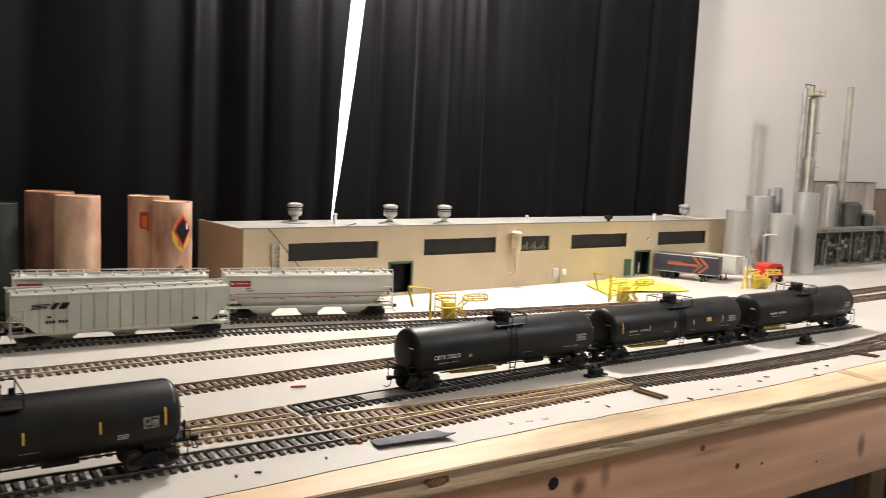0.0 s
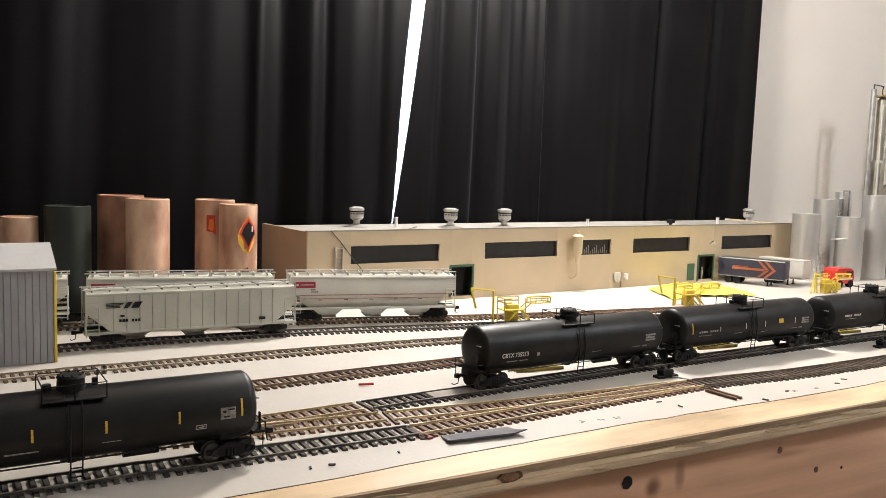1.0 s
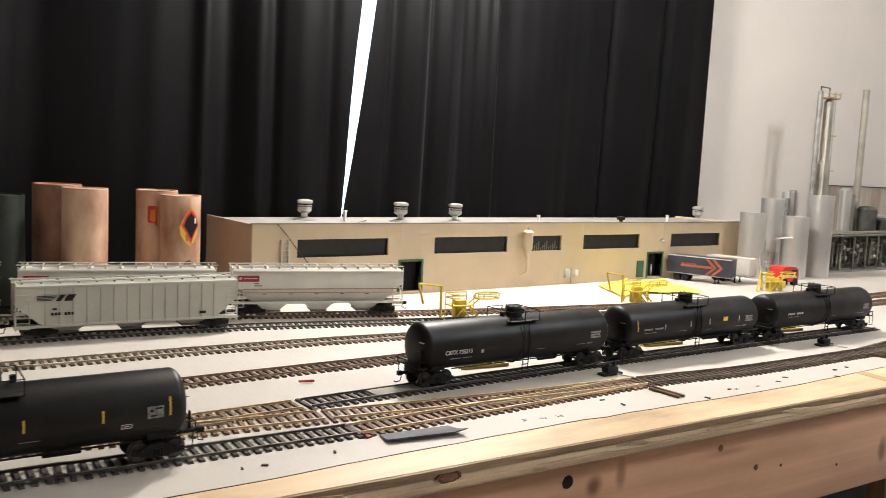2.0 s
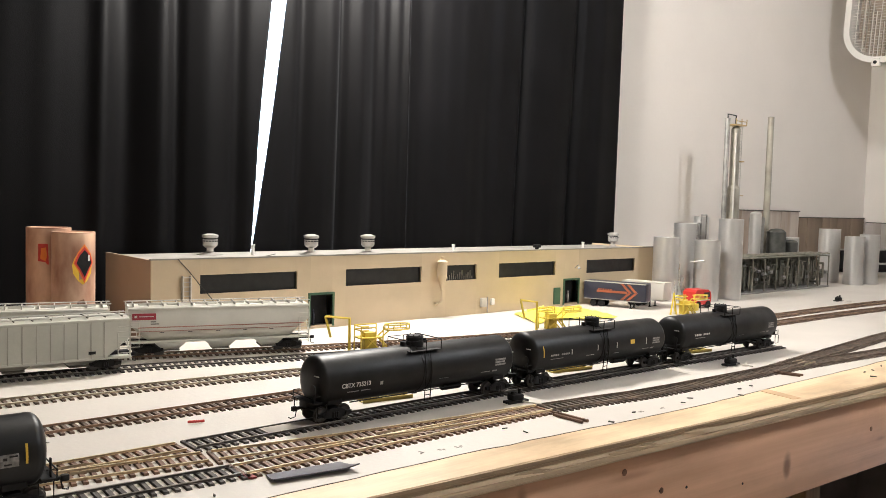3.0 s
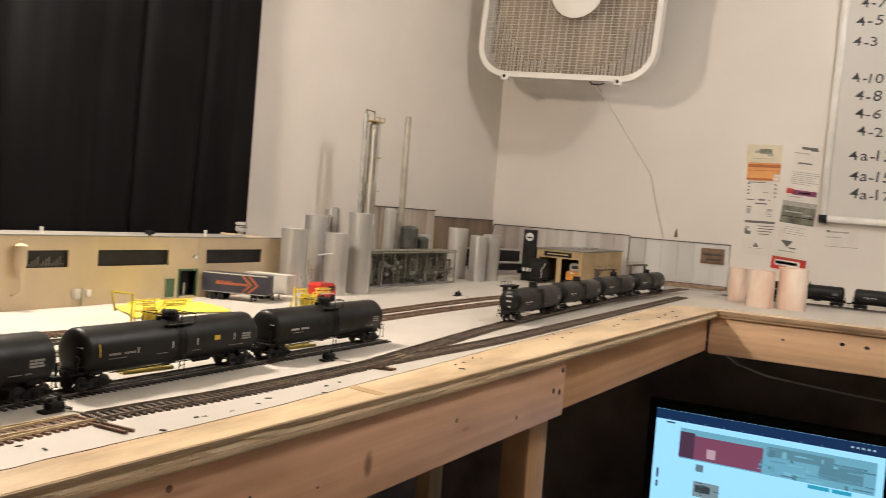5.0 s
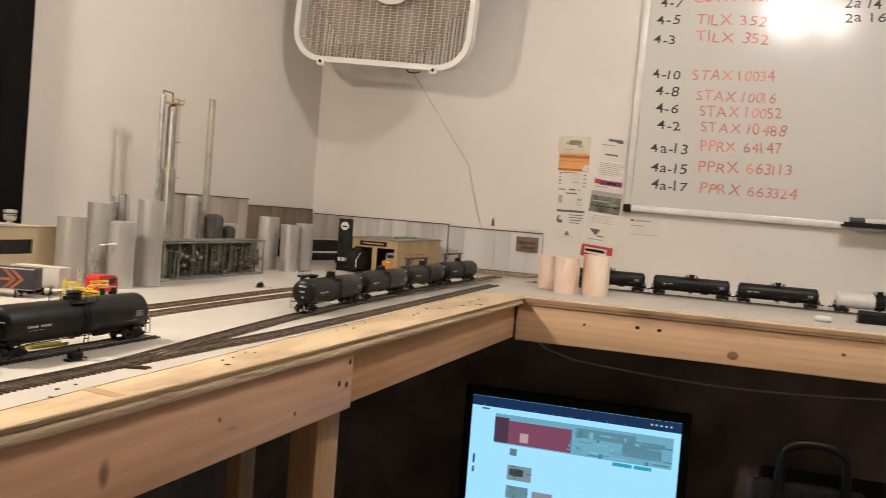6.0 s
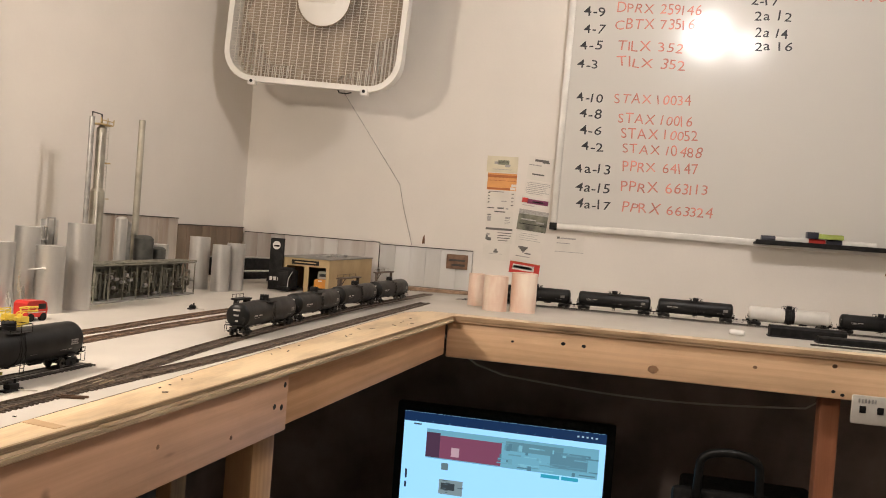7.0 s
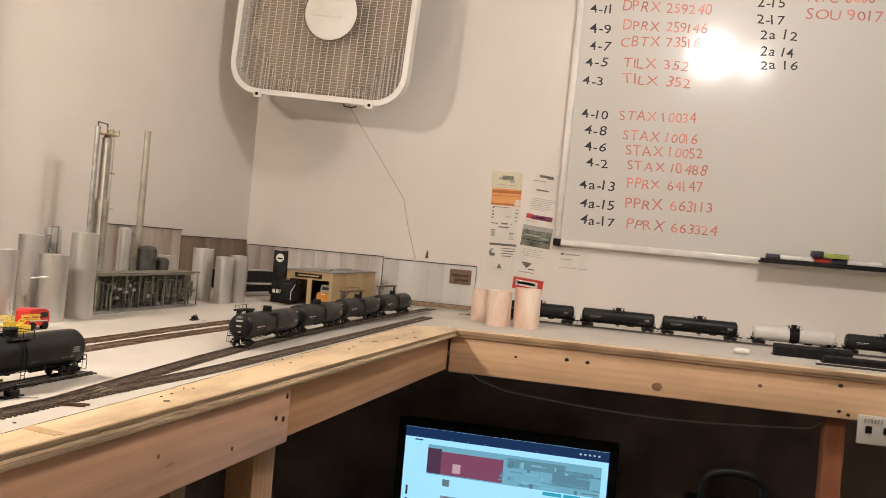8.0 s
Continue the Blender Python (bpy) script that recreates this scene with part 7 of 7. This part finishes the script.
for k in range(46):
    a, c = 0.47 + 0.48 * rng.random(), 0.15 + 0.22 * rng.random()
    long = rng.random() < 0.5
    on_screen("banner_shape", a, min(0.97, a + (rng.uniform(0.03, 0.11) if long else rng.uniform(0.006, 0.02))), c, min(0.393, c + (rng.uniform(0.004, 0.012) if long else rng.uniform(0.015, 0.06))), rng.choice(((0.15, 0.38, 0.48), (0.25, 0.60, 0.72), (0.18, 0.46, 0.58), (0.11, 0.27, 0.35))), 0.8, 4 + k * 0.1)
for k in range(9):
    on_screen("header_mark", 0.06 + 0.085 * k, 0.064 + 0.085 * k, 0.070, 0.078, (0.20, 0.42, 0.60), 0.8, 2)
for k in range(7):
    a = 0.205 + 0.10 * rng.random()
    on_screen("thumbnail_line", a, a + rng.uniform(0.01, 0.03), 0.575 + 0.017 * k, 0.582 + 0.017 * k, (0.10, 0.16, 0.19), 0.8, 3)
    on_screen("thumbnail_line", a, a + rng.uniform(0.008, 0.02), 0.758 + 0.013 * k, 0.764 + 0.013 * k, (0.08, 0.14, 0.17), 0.8, 3)
on_screen("banner_text", 0.25, 0.29, 0.28, 0.36, (0.65, 0.45, 0.5), 0.8, 4)
on_screen("avatar", 0.205, 0.24, 0.425, 0.485, (0.16, 0.26, 0.28), 0.8)
on_screen("button", 0.70, 0.79, 0.405, 0.435, (0.04, 0.45, 0.62), 0.8)
on_screen("button", 0.80, 0.88, 0.405, 0.435, (0.04, 0.45, 0.62), 0.8)
on_screen("thumbnail", 0.20, 0.32, 0.57, 0.70, (0.30, 0.42, 0.45), 0.7)
on_screen("thumbnail_shade", 0.21, 0.28, 0.60, 0.66, (0.06, 0.08, 0.09), 0.7, 2)
on_screen("thumbnail", 0.20, 0.31, 0.75, 0.86, (0.20, 0.38, 0.45), 0.7)
on_screen("thumbnail", 0.33, 0.43, 0.77, 0.86, (0.36, 0.40, 0.45), 0.7)
on_screen("side_menu", 0.022, 0.032, 0.52, 0.60, (0.03, 0.05, 0.08), 0.7)
on_screen("side_menu", 0.022, 0.032, 0.63, 0.68, (0.03, 0.05, 0.08), 0.7)
on_screen("page_tab", 0.05, 0.09, 0.10, 0.112, (0.05, 0.08, 0.1), 0.7)
for k in range(5):
    on_screen("header_icon", 0.86 + 0.022 * k, 0.87 + 0.022 * k, 0.035, 0.05, (0.5, 0.7, 0.8), 0.8, 2)
cab = MB().tube([Vector((2.30, 0.42, -0.021)), Vector((2.30, 0.36, -0.105)), Vector((2.30, 0.28, -0.158))] + [Vector((2.30, 0.21 - 0.73 * k / 14, -0.177 - 0.020 * math.sin(k / 14 * 3.14))) for k in range(15)] + [Vector((2.30, -0.545, -0.160)), Vector((2.30, -0.560, -0.021))], 0.0024, 8)
solid("grey_cable", cab, M["pale"], "pale grey cable sagging under the cross bench", "cable")
chr_ = thing("office_chair", 1.98, -0.316, FZ, "black office chair with a looped backrest", "office chair")
lp = MB()
pts = [Vector((0, 0.060 * math.cos(a), 1.070 + 0.046 * math.sin(a) ** 0.5)) for a in [math.pi * k / 14 for k in range(15)]]
pts = [Vector((0.02, 0.066, 0.80)), Vector((0.0, 0.062, 1.02))] + pts + [Vector((0.0, -0.062, 1.02)), Vector((0.02, -0.066, 0.80))]
part("backrest", lp.tube(pts, 0.009, 10), M["black"], chr_)
part("seat", MB().box(-0.36, -0.02, -0.20, 0.20, 0.46, 0.53, 0.03), M["black_flat"], chr_)
part("back_support", MB().box(0.012, 0.040, -0.10, 0.11, 0.56, 1.030, 0.012), M["black_flat"], chr_)
part("column", MB().cyl((-0.19, 0, 0.10), (-0.19, 0, 0.46), 0.025, 16), M["black_flat"], chr_)
for k in range(5):
    a = 2 * math.pi * k / 5
    part("foot", MB().cyl((-0.19, 0, 0.11), (-0.19 + 0.27 * math.cos(a), 0.27 * math.sin(a), 0.05), 0.016, 10, 0.012), M["black_flat"], chr_)
    part("castor", MB().cyl((-0.19 + 0.27 * math.cos(a), 0.27 * math.sin(a) - 0.012, 0.025), (-0.19 + 0.27 * math.cos(a), 0.27 * math.sin(a) + 0.012, 0.025), 0.025, 14), M["black_flat"], chr_)
pr = thing("desk_printer", 2.20, -0.42, -0.72, "dark grey desk printer with silver front", "printer")
part("body", MB().box(0, 0.28, -0.16, 0.16, 0, 0.31, 0.012), M["black_flat"], pr)
part("front_panel", MB().box(-0.006, 0.0, -0.06, 0.085, 0.255, 0.330, 0.003), M["grey_metal"], pr)
shf = thing("shelf_unit", 0.55, 0.62, FZ, "dark shelf under the bench with stored boxes", "shelf")
part("board", MB().box(0, 0.52, 0, 0.35, 1.02, 1.04, 0.003), M["dark"], shf)
part("side", MB().box(0, 0.02, 0, 0.35, 0, 1.02, 0.002), M["dark"], shf)
part("side", MB().box(0.50, 0.52, 0, 0.35, 0, 1.02, 0.002), M["dark"], shf)
for bx, by, bz, sx, sz, m, lab in ((0.60, 0.66, -0.31, 0.13, 0.15, "green", "green storage box under the bench"), (0.74, 0.66, -0.31, 0.10, 0.12, "red", "red storage box under the bench"), (0.87, 0.66, -0.31, 0.15, 0.17, "navy", "dark blue storage box under the bench")):
    bxo = thing("storage_box", bx, by, bz, lab, "storage box", "boxes under the bench")
    part("carton", MB().box(0, sx, 0, 0.20, 0, sz * 0.9, 0.003), M[m], bxo)
    part("lid", MB().box(-0.002, sx + 0.002, -0.002, 0.202, sz * 0.9, sz, 0.003), M["plastic_white"] if m == "red" else M[m], bxo)
solid("white_pipe", MB().cyl((0.80, 0.55, FZ), (0.80, 0.55, -0.0133), 0.006, 12), M["plastic_white"], "thin white plastic pipe under the bench", "pipe")


# ---- small things on the layout ----
def switch_stand(x, y, rz):
    t = thing("switch_machine", x, y, 0, "small black switch machine beside the track", "switch machine", "switch machines", rz)
    part("base", MB().box(-0.011, 0.011, -0.004, 0.004, 0, 0.0022, 0.0005), M["black_flat"], t)
    part("motor", MB().box(-0.0065, 0.0055, -0.0042, 0.0042, 0.0022, 0.0072, 0.0012), M["black_flat"], t)
    part("lever", MB().cyl((0.0035, 0, 0.0072), (0.0035, 0, 0.0108), 0.0013, 10).cyl((-0.0035, 0, 0.0072), (-0.0035, 0, 0.0094), 0.0024, 10, 0.0014), M["black_flat"], t)
    part("throw_rod", MB().cyl((0.004, -0.004, 0.0012), (0.010, -0.020, 0.0012), 0.0007, 6), M["pale"], t)
    return t


def dark_rack(x0, x1, z, thick, m, label):
    """A platform on posts beside the row of tank cars."""
    t = thing("unloading_rack", x0, 0.522, 0, label, "unloading rack", "dark unloading racks", -3)
    L = x1 - x0
    for k, w in ((0.0, 0.0075 if thick < 0 else 0.002), (L, 0.0075 if thick > 0 else 0.002)):
        part("post", MB().box(k - w, k + w, -0.003, 0.003, 0.002, z - 0.0045, 0.0004), M[m], t)
        part("foot", MB().box(k - w - 0.002, k + w + 0.002, -0.006, 0.006, 0, 0.0019, 0.0003), M[m], t)
    part("platform", MB().box(-0.004, L + 0.004, -0.007, 0.007, z - 0.0044, z - 0.0016, 0.0003), M[m], t)
    br = MB()
    rod(br, (0.004, 0, z - 0.022), (L * 0.3, 0, z - 0.0046), r=0.0009)
    part("brace", br, M[m], t)
    ra = MB()
    for k in range(4):
        u = L * k / 3
        rod(ra, (u, 0.0065, z - 0.0018), (u, 0.0065, z + 0.004))
    rod(ra, (0, 0.0065, z + 0.004), (L, 0.0065, z + 0.004))
    part("railing", ra, M[m], t)
    return t


M["rack_brown"] = mat("dark_rack_paint", (0.085, 0.055, 0.036), 0.6, var=0.2, scale=60)
dark_rack(1.384, 1.420, 0.049, 1, "black_flat", "short black unloading rack behind the tank cars")
dark_rack(1.878, 1.985, 0.063, -1, "rack_brown", "dark brown unloading rack behind the tank cars")
dark_rack(2.150, 2.262, 0.067, 0, "rack_brown", "dark brown unloading rack with thin posts")
switch_stand(0.526, 0.484, -3)
switch_stand(0.832, 0.472, -3)
switch_stand(1.572, 0.697, -6)
pl_ = MB()
for k in range(13):
    u = k / 12
    for w in range(5):
        v = w / 4
        lift = 0.0004 + 0.0022 * v * v * (0.8 + 0.2 * u) + 0.0016 * max(0.0, u - 0.85) / 0.15 * v * v
        for th in (0, 0.0007):
            pl_.v.append((0.2730 + 0.0485 * u - 0.0030 * v * (1 - u) + 0.0015 * v * u, 0.4385 - 0.0045 * u - (0.0150 + 0.0045 * u) * v, lift + th))
for k in range(12):
    for w in range(4):
        q = 10 * k + 2 * w
        pl_.f += [(q, q + 2, q + 12, q + 10), (q + 1, q + 11, q + 13, q + 3)]
    for q, r in ((10 * k, 1), (10 * k + 8, -1)):
        pl_.f.append((q, q + 10, q + 11, q + 1)[::r])
for q, r in ((0, 1), (120, -1)):
    for w in range(4):
        pl_.f.append((q + 2 * w, q + 2 * w + 1, q + 2 * w + 3, q + 2 * w + 2)[::r])
solid("plastic_strip", pl_, mat("dark_grey_plastic", (0.085, 0.078, 0.092), 0.5, var=0.2), "curled dark grey plastic strip on the layout", "plastic strip")
solid("red_stick", MB().cyl((0.2825, 0.5705, 0.0016), (0.2935, 0.5670, 0.0016), 0.0010, 8), M["red"], "tiny red stick lying between the tracks", "red stick")
solid("red_chip", MB().prism([(0.2585, 0.4445), (0.2640, 0.4375), (0.2672, 0.4380), (0.2665, 0.4430), (0.2610, 0.4465)], 0.0002, 0.0014), mat("dark_red_plastic", (0.22, 0.02, 0.02), 0.5), "dark red plastic chip beside the turnout", "plastic chip")
for x0, y0, x1, y1 in ((0.519, 0.436, 0.520, 0.408), (0.828, 0.424, 0.836, 0.399)):
    for k in (0, 0.006):
        solid("loose_tie", MB().tube([Vector((x0 + k, y0, 0.0012)), Vector((x1 + k, y1, 0.0012))], 0.0014, 4), M["tie_brown"], "brown throw tie sticking out of the turnout", "tie", group="loose ties")
bits = MB()
rng = random.Random(21)
for bx_, by_, n in ((1.20, 0.372, 4), (1.45, 0.350, 4), (0.62, 0.402, 4), (0.74, 0.400, 3), (0.17, 0.428, 3), (0.42, 0.428, 3), (0.95, 0.375, 5), (1.7, 0.33, 6)):
    for k in range(n):
        m = pose(bx_ + rng.gauss(0, 0.05), by_ + rng.gauss(0, 0.008), 0.0008, rng.uniform(-20, 20), rng.uniform(-10, 10), rng.uniform(0, 180))
        L = rng.uniform(0.0009, 0.0042) * (1.4 if bx_ > 1 else 0.8)
        bits.box(-L, L, -0.0007, 0.0005, -0.0006, 0.0002, 0, m)
solid("debris", bits, M["tie_dark"], "dark scraps and staples along the bench edge", "debris", kind="stuff")

smear = MB()
rng = random.Random(8)
for bx_, by_ in ((0.376, 0.421), (0.391, 0.4185), (0.405, 0.417), (0.588, 0.404), (0.613, 0.402)):
    for k in range(5):
        a, b = bx_ + rng.gauss(0, 0.0015), by_ + rng.gauss(0, 0.0012)
        w, d = rng.uniform(0.0006, 0.0018), rng.uniform(0.0004, 0.0009)
        smear.prism([(a - w, b), (a - 0.3 * w, b + d), (a + 0.7 * w, b + 0.7 * d), (a + w, b - 0.2 * d), (a + 0.1 * w, b - d)], -0.0002, 0.00015 + 0.00003 * k)
solid("smudges", smear, mat("grey_smudge", (0.30, 0.27, 0.235), 0.7, var=0.2), "faint grey smudges on the white board", "smudges", kind="stuff")

# ---- layered edge of the plywood, knots, screws and scars ----
M["edge_y"] = wood("bench_edge_wood", (0.56, 0.38, 0.23), (0.32, 0.20, 0.11), 22.0, 1, 0.7, 0.8)
M["veneer_light"] = mat("veneer_light", (0.82, 0.66, 0.46), 0.65, var=0.14, scale=40, stretch=(0.12, 1, 1), fine=500)
M["veneer_dark"] = mat("veneer_dark", (0.62, 0.465, 0.30), 0.75, var=0.2, scale=40, stretch=(0.12, 1, 1), fine=500)
M["veneer_gap"] = mat("stained_veneer", (0.42, 0.295, 0.18), 0.8, var=0.2, scale=50, stretch=(0.12, 1, 1))
rng = random.Random(3)
for k in range(5):
    z1 = -0.0008 - k * 0.00282
    for xa, xb in ((XS, 0.95), (0.9501, XB - 0.004)):
        mb = MB()
        n = 150
        for i in range(n + 1):
            x = xa + (xb - xa) * i / n
            lo, hi = 0.0006 * noise.noise(Vector((x * 9, k * 2.3 + 3, 7))), 0.0006 * noise.noise(Vector((x * 9, (k - 1) * 2.3 + 3, 7))) if k else 0.0
            out = 0.0010 + 0.0009 * noise.noise(Vector((x * 14, k * 3.1, 0))) + (0.0012, -0.0006, 0.0002, 0.0030, -0.0004)[k]
            out += 0.006 * max(0.0, noise.noise(Vector((x * 33, k * 7.7, 4))) - 0.40) - 0.004 * max(0.0, noise.noise(Vector((x * 21, k * 5.3, 9))) - 0.45)
            y = front(x)
            mb.v += [(x, y - out, z1 - 0.0026 + lo), (x, y - out, z1 + hi), (x, y + 0.002, z1 + hi), (x, y + 0.002, z1 - 0.0026 + lo)]
        for i in range(n):
            q = 4 * i
            mb.f += [(q + j, q + (j + 1) % 4, q + 4 + (j + 1) % 4, q + 4 + j) for j in range(4)]
        mb.f += [(0, 3, 2, 1), (4 * n, 4 * n + 1, 4 * n + 2, 4 * n + 3)]
        part("veneer_layer", mb, M[("veneer_gap", "veneer_dark", "veneer_light", "veneer_dark", "veneer_light")[k]], BENCH)
part("edge_band", MB().box(XB - 0.0022, XB + 0.001, -1.9, front(XB), -0.0096, -0.0007, 0.0006), M["edge_y"], BENCH)
part("edge_band", MB().box(XB - 0.0008, XB + 0.001, -1.9, front(XB), -0.0149, -0.0099, 0.0004), M["edge_y"], BENCH)


def spot(x, y, z, r, facing="y", depth=0.0012, squash=1.0):
    mb = MB()
    n = 14
    ring_ = [(r * math.cos(2 * math.pi * i / n) * (1 + 0.12 * math.sin(3 * i)), r * squash * math.sin(2 * math.pi * i / n)) for i in range(n)]
    if facing == "y":
        mb.prism([(x + a, z + b) for a, b in ring_], y - depth, y + 0.001, "y")
    elif facing == "x":
        mb.prism([(y + a, z + b) for a, b in ring_], x - depth, x + 0.001, "x")
    else:
        mb.prism([(x + a, y + b) for a, b in ring_], z - 0.001, z + depth * 0.3, "z")
    return mb


M["hole"] = mat("bolt_hole", (0.012, 0.010, 0.009), 0.8)
for x, z, r, m in ((0.375, -0.027, 0.0044, "hole"), (0.519, -0.026, 0.0026, "knot"), (0.561, -0.047, 0.0024, "knot"), (0.591, -0.050, 0.0012, "hole"), (0.665, -0.061, 0.0011, "hole"),
                   (0.876, -0.046, 0.0024, "knot_soft"), (1.013, -0.067, 0.0026, "knot"), (1.139, -0.028, 0.0036, "hole"), (1.114, -0.051, 0.0036, "hole"), (1.133, -0.055, 0.0038, "hole")):
    part("knot" if "knot" in m else "bolt_hole", spot(x, front(x) + 0.004, z, r, "y", 0.0003), M[m], BENCH)
for y, z, r, m in ((-0.145, -0.072, 0.0105, "knot_soft"), (-0.342, -0.046, 0.0042, "knot_soft"), (0.041, -0.038, 0.0045, "hole"), (-0.002, -0.039, 0.0045, "hole"), (0.148, -0.044, 0.0030, "hole"), (-0.490, -0.028, 0.0050, "knot"), (-0.491, -0.078, 0.0040, "hole"), (-0.508, -0.083, 0.0040, "hole")):
    part("knot" if "knot" in m else "bolt_hole", spot(XB + 0.006, y, z, r, "x", 0.0006, 0.8), M[m], BENCH)
for r, m, d in ((0.0085, "knot", 0.0020), (0.0058, "knot_soft", 0.0023)):
    part("knot", spot(0.281, front(0.281) + 0.0002, -0.0062, r, "y", d, 0.42), M[m], BENCH, "dark ringed knot in the plywood edge")

# torn splinters along the edge of the plywood
rng = random.Random(12)
for k in range(15):
    x = -0.1 + 1.25 * rng.random()
    L, z = rng.uniform(0.012, 0.055), -0.0035 - 0.0085 * rng.random()
    mb = MB()
    n = 7
    for i in range(n + 1):
        u = i / n
        w = 0.0011 * math.sin(math.pi * min(1.0, 0.12 + u * 0.88)) * rng.uniform(0.6, 1.2)
        y = front(x + L * u) - 0.0022 - 0.0035 * u * rng.uniform(0.6, 1.0)
        mb.v += [(x + L * u, y, z - w), (x + L * u, y, z + w), (x + L * u, y + 0.0012, z + w), (x + L * u, y + 0.0012, z - w)]
    for i in range(n):
        q = 4 * i
        mb.f += [(q + j, q + (j + 1) % 4, q + 4 + (j + 1) % 4, q + 4 + j) for j in range(4)]
    mb.f += [(0, 3, 2, 1), (4 * n, 4 * n + 1, 4 * n + 2, 4 * n + 3)]
    part("splinter", mb, M["veneer_light"] if rng.random() < 0.6 else M["veneer_dark"], BENCH)
# yellow strips lying between the tracks
for x, y, L, rz in ((0.420, 0.550, 0.046, -8), (0.640, 0.546, 0.050, -8), (0.845, 0.536, 0.045, -8)):
    t = thing("yellow_walkway", x, y, 0, "flat yellow plastic walkway lying between the tracks", "walkway", "yellow walkways", rz)
    part("plate", MB().box(0, L, 0.003, 0.008, 0.0, 0.0010, 0.0003), M["yellow_old"], t)
    for k in (0, 0.0098):
        part("kerb", MB().box(0, L, k, k + 0.0012, 0.0, 0.0030, 0.0002), M["yellow_old"], t)
    for k in range(6):
        part("slat", MB().box(L * (k + 0.4) / 6, L * (k + 0.4) / 6 + 0.0014, 0.0013, 0.0097, 0.0011, 0.0022), M["yellow_old"], t)
# dull tape across the bare plywood
solid("tape_strip", MB().prism([(0.744, 0.393), (0.757, 0.392), (0.749, 0.354), (0.738, 0.356)], -0.0006, -0.0002), mat("brown_tape", (0.56, 0.37, 0.20), 0.45, var=0.1), "faded brown tape strip across the bare plywood", "tape")


# ---- ties of the tracks, last ----
for t, line, dirs, o, tie, tie_len, loose in TRACKS:
    me = tie_mesh(tie, tie_len)
    near = [i for i, p in enumerate(line) if -0.12 < p.x < 2.2]
    near = set(near[:300] if len(near) > 300 else near)
    rest = MB()
    rng = random.Random(len(line))
    for i, (p, d) in enumerate(zip(line, dirs)):
        m = Matrix.Translation(p - o) @ Euler((0, 0, math.atan2(d.y, d.x) + rng.uniform(-0.02, 0.02))).to_matrix().to_4x4() @ Matrix.Translation((rng.uniform(-0.0003, 0.0003), rng.uniform(-0.0004, 0.0004), 0))
        if i in near:
            ob = new("tie", me)
            ob.parent = t
            ob.matrix_basis = m
        else:
            rest.add([v.co for v in me.vertices], [tuple(f.vertices) for f in me.polygons], m)
    if rest.v:
        r = new("tie_strip", mesh("tie_strip", rest, M[tie], smooth=False))
        r.parent = t
        tagged(r, kind="stuff")
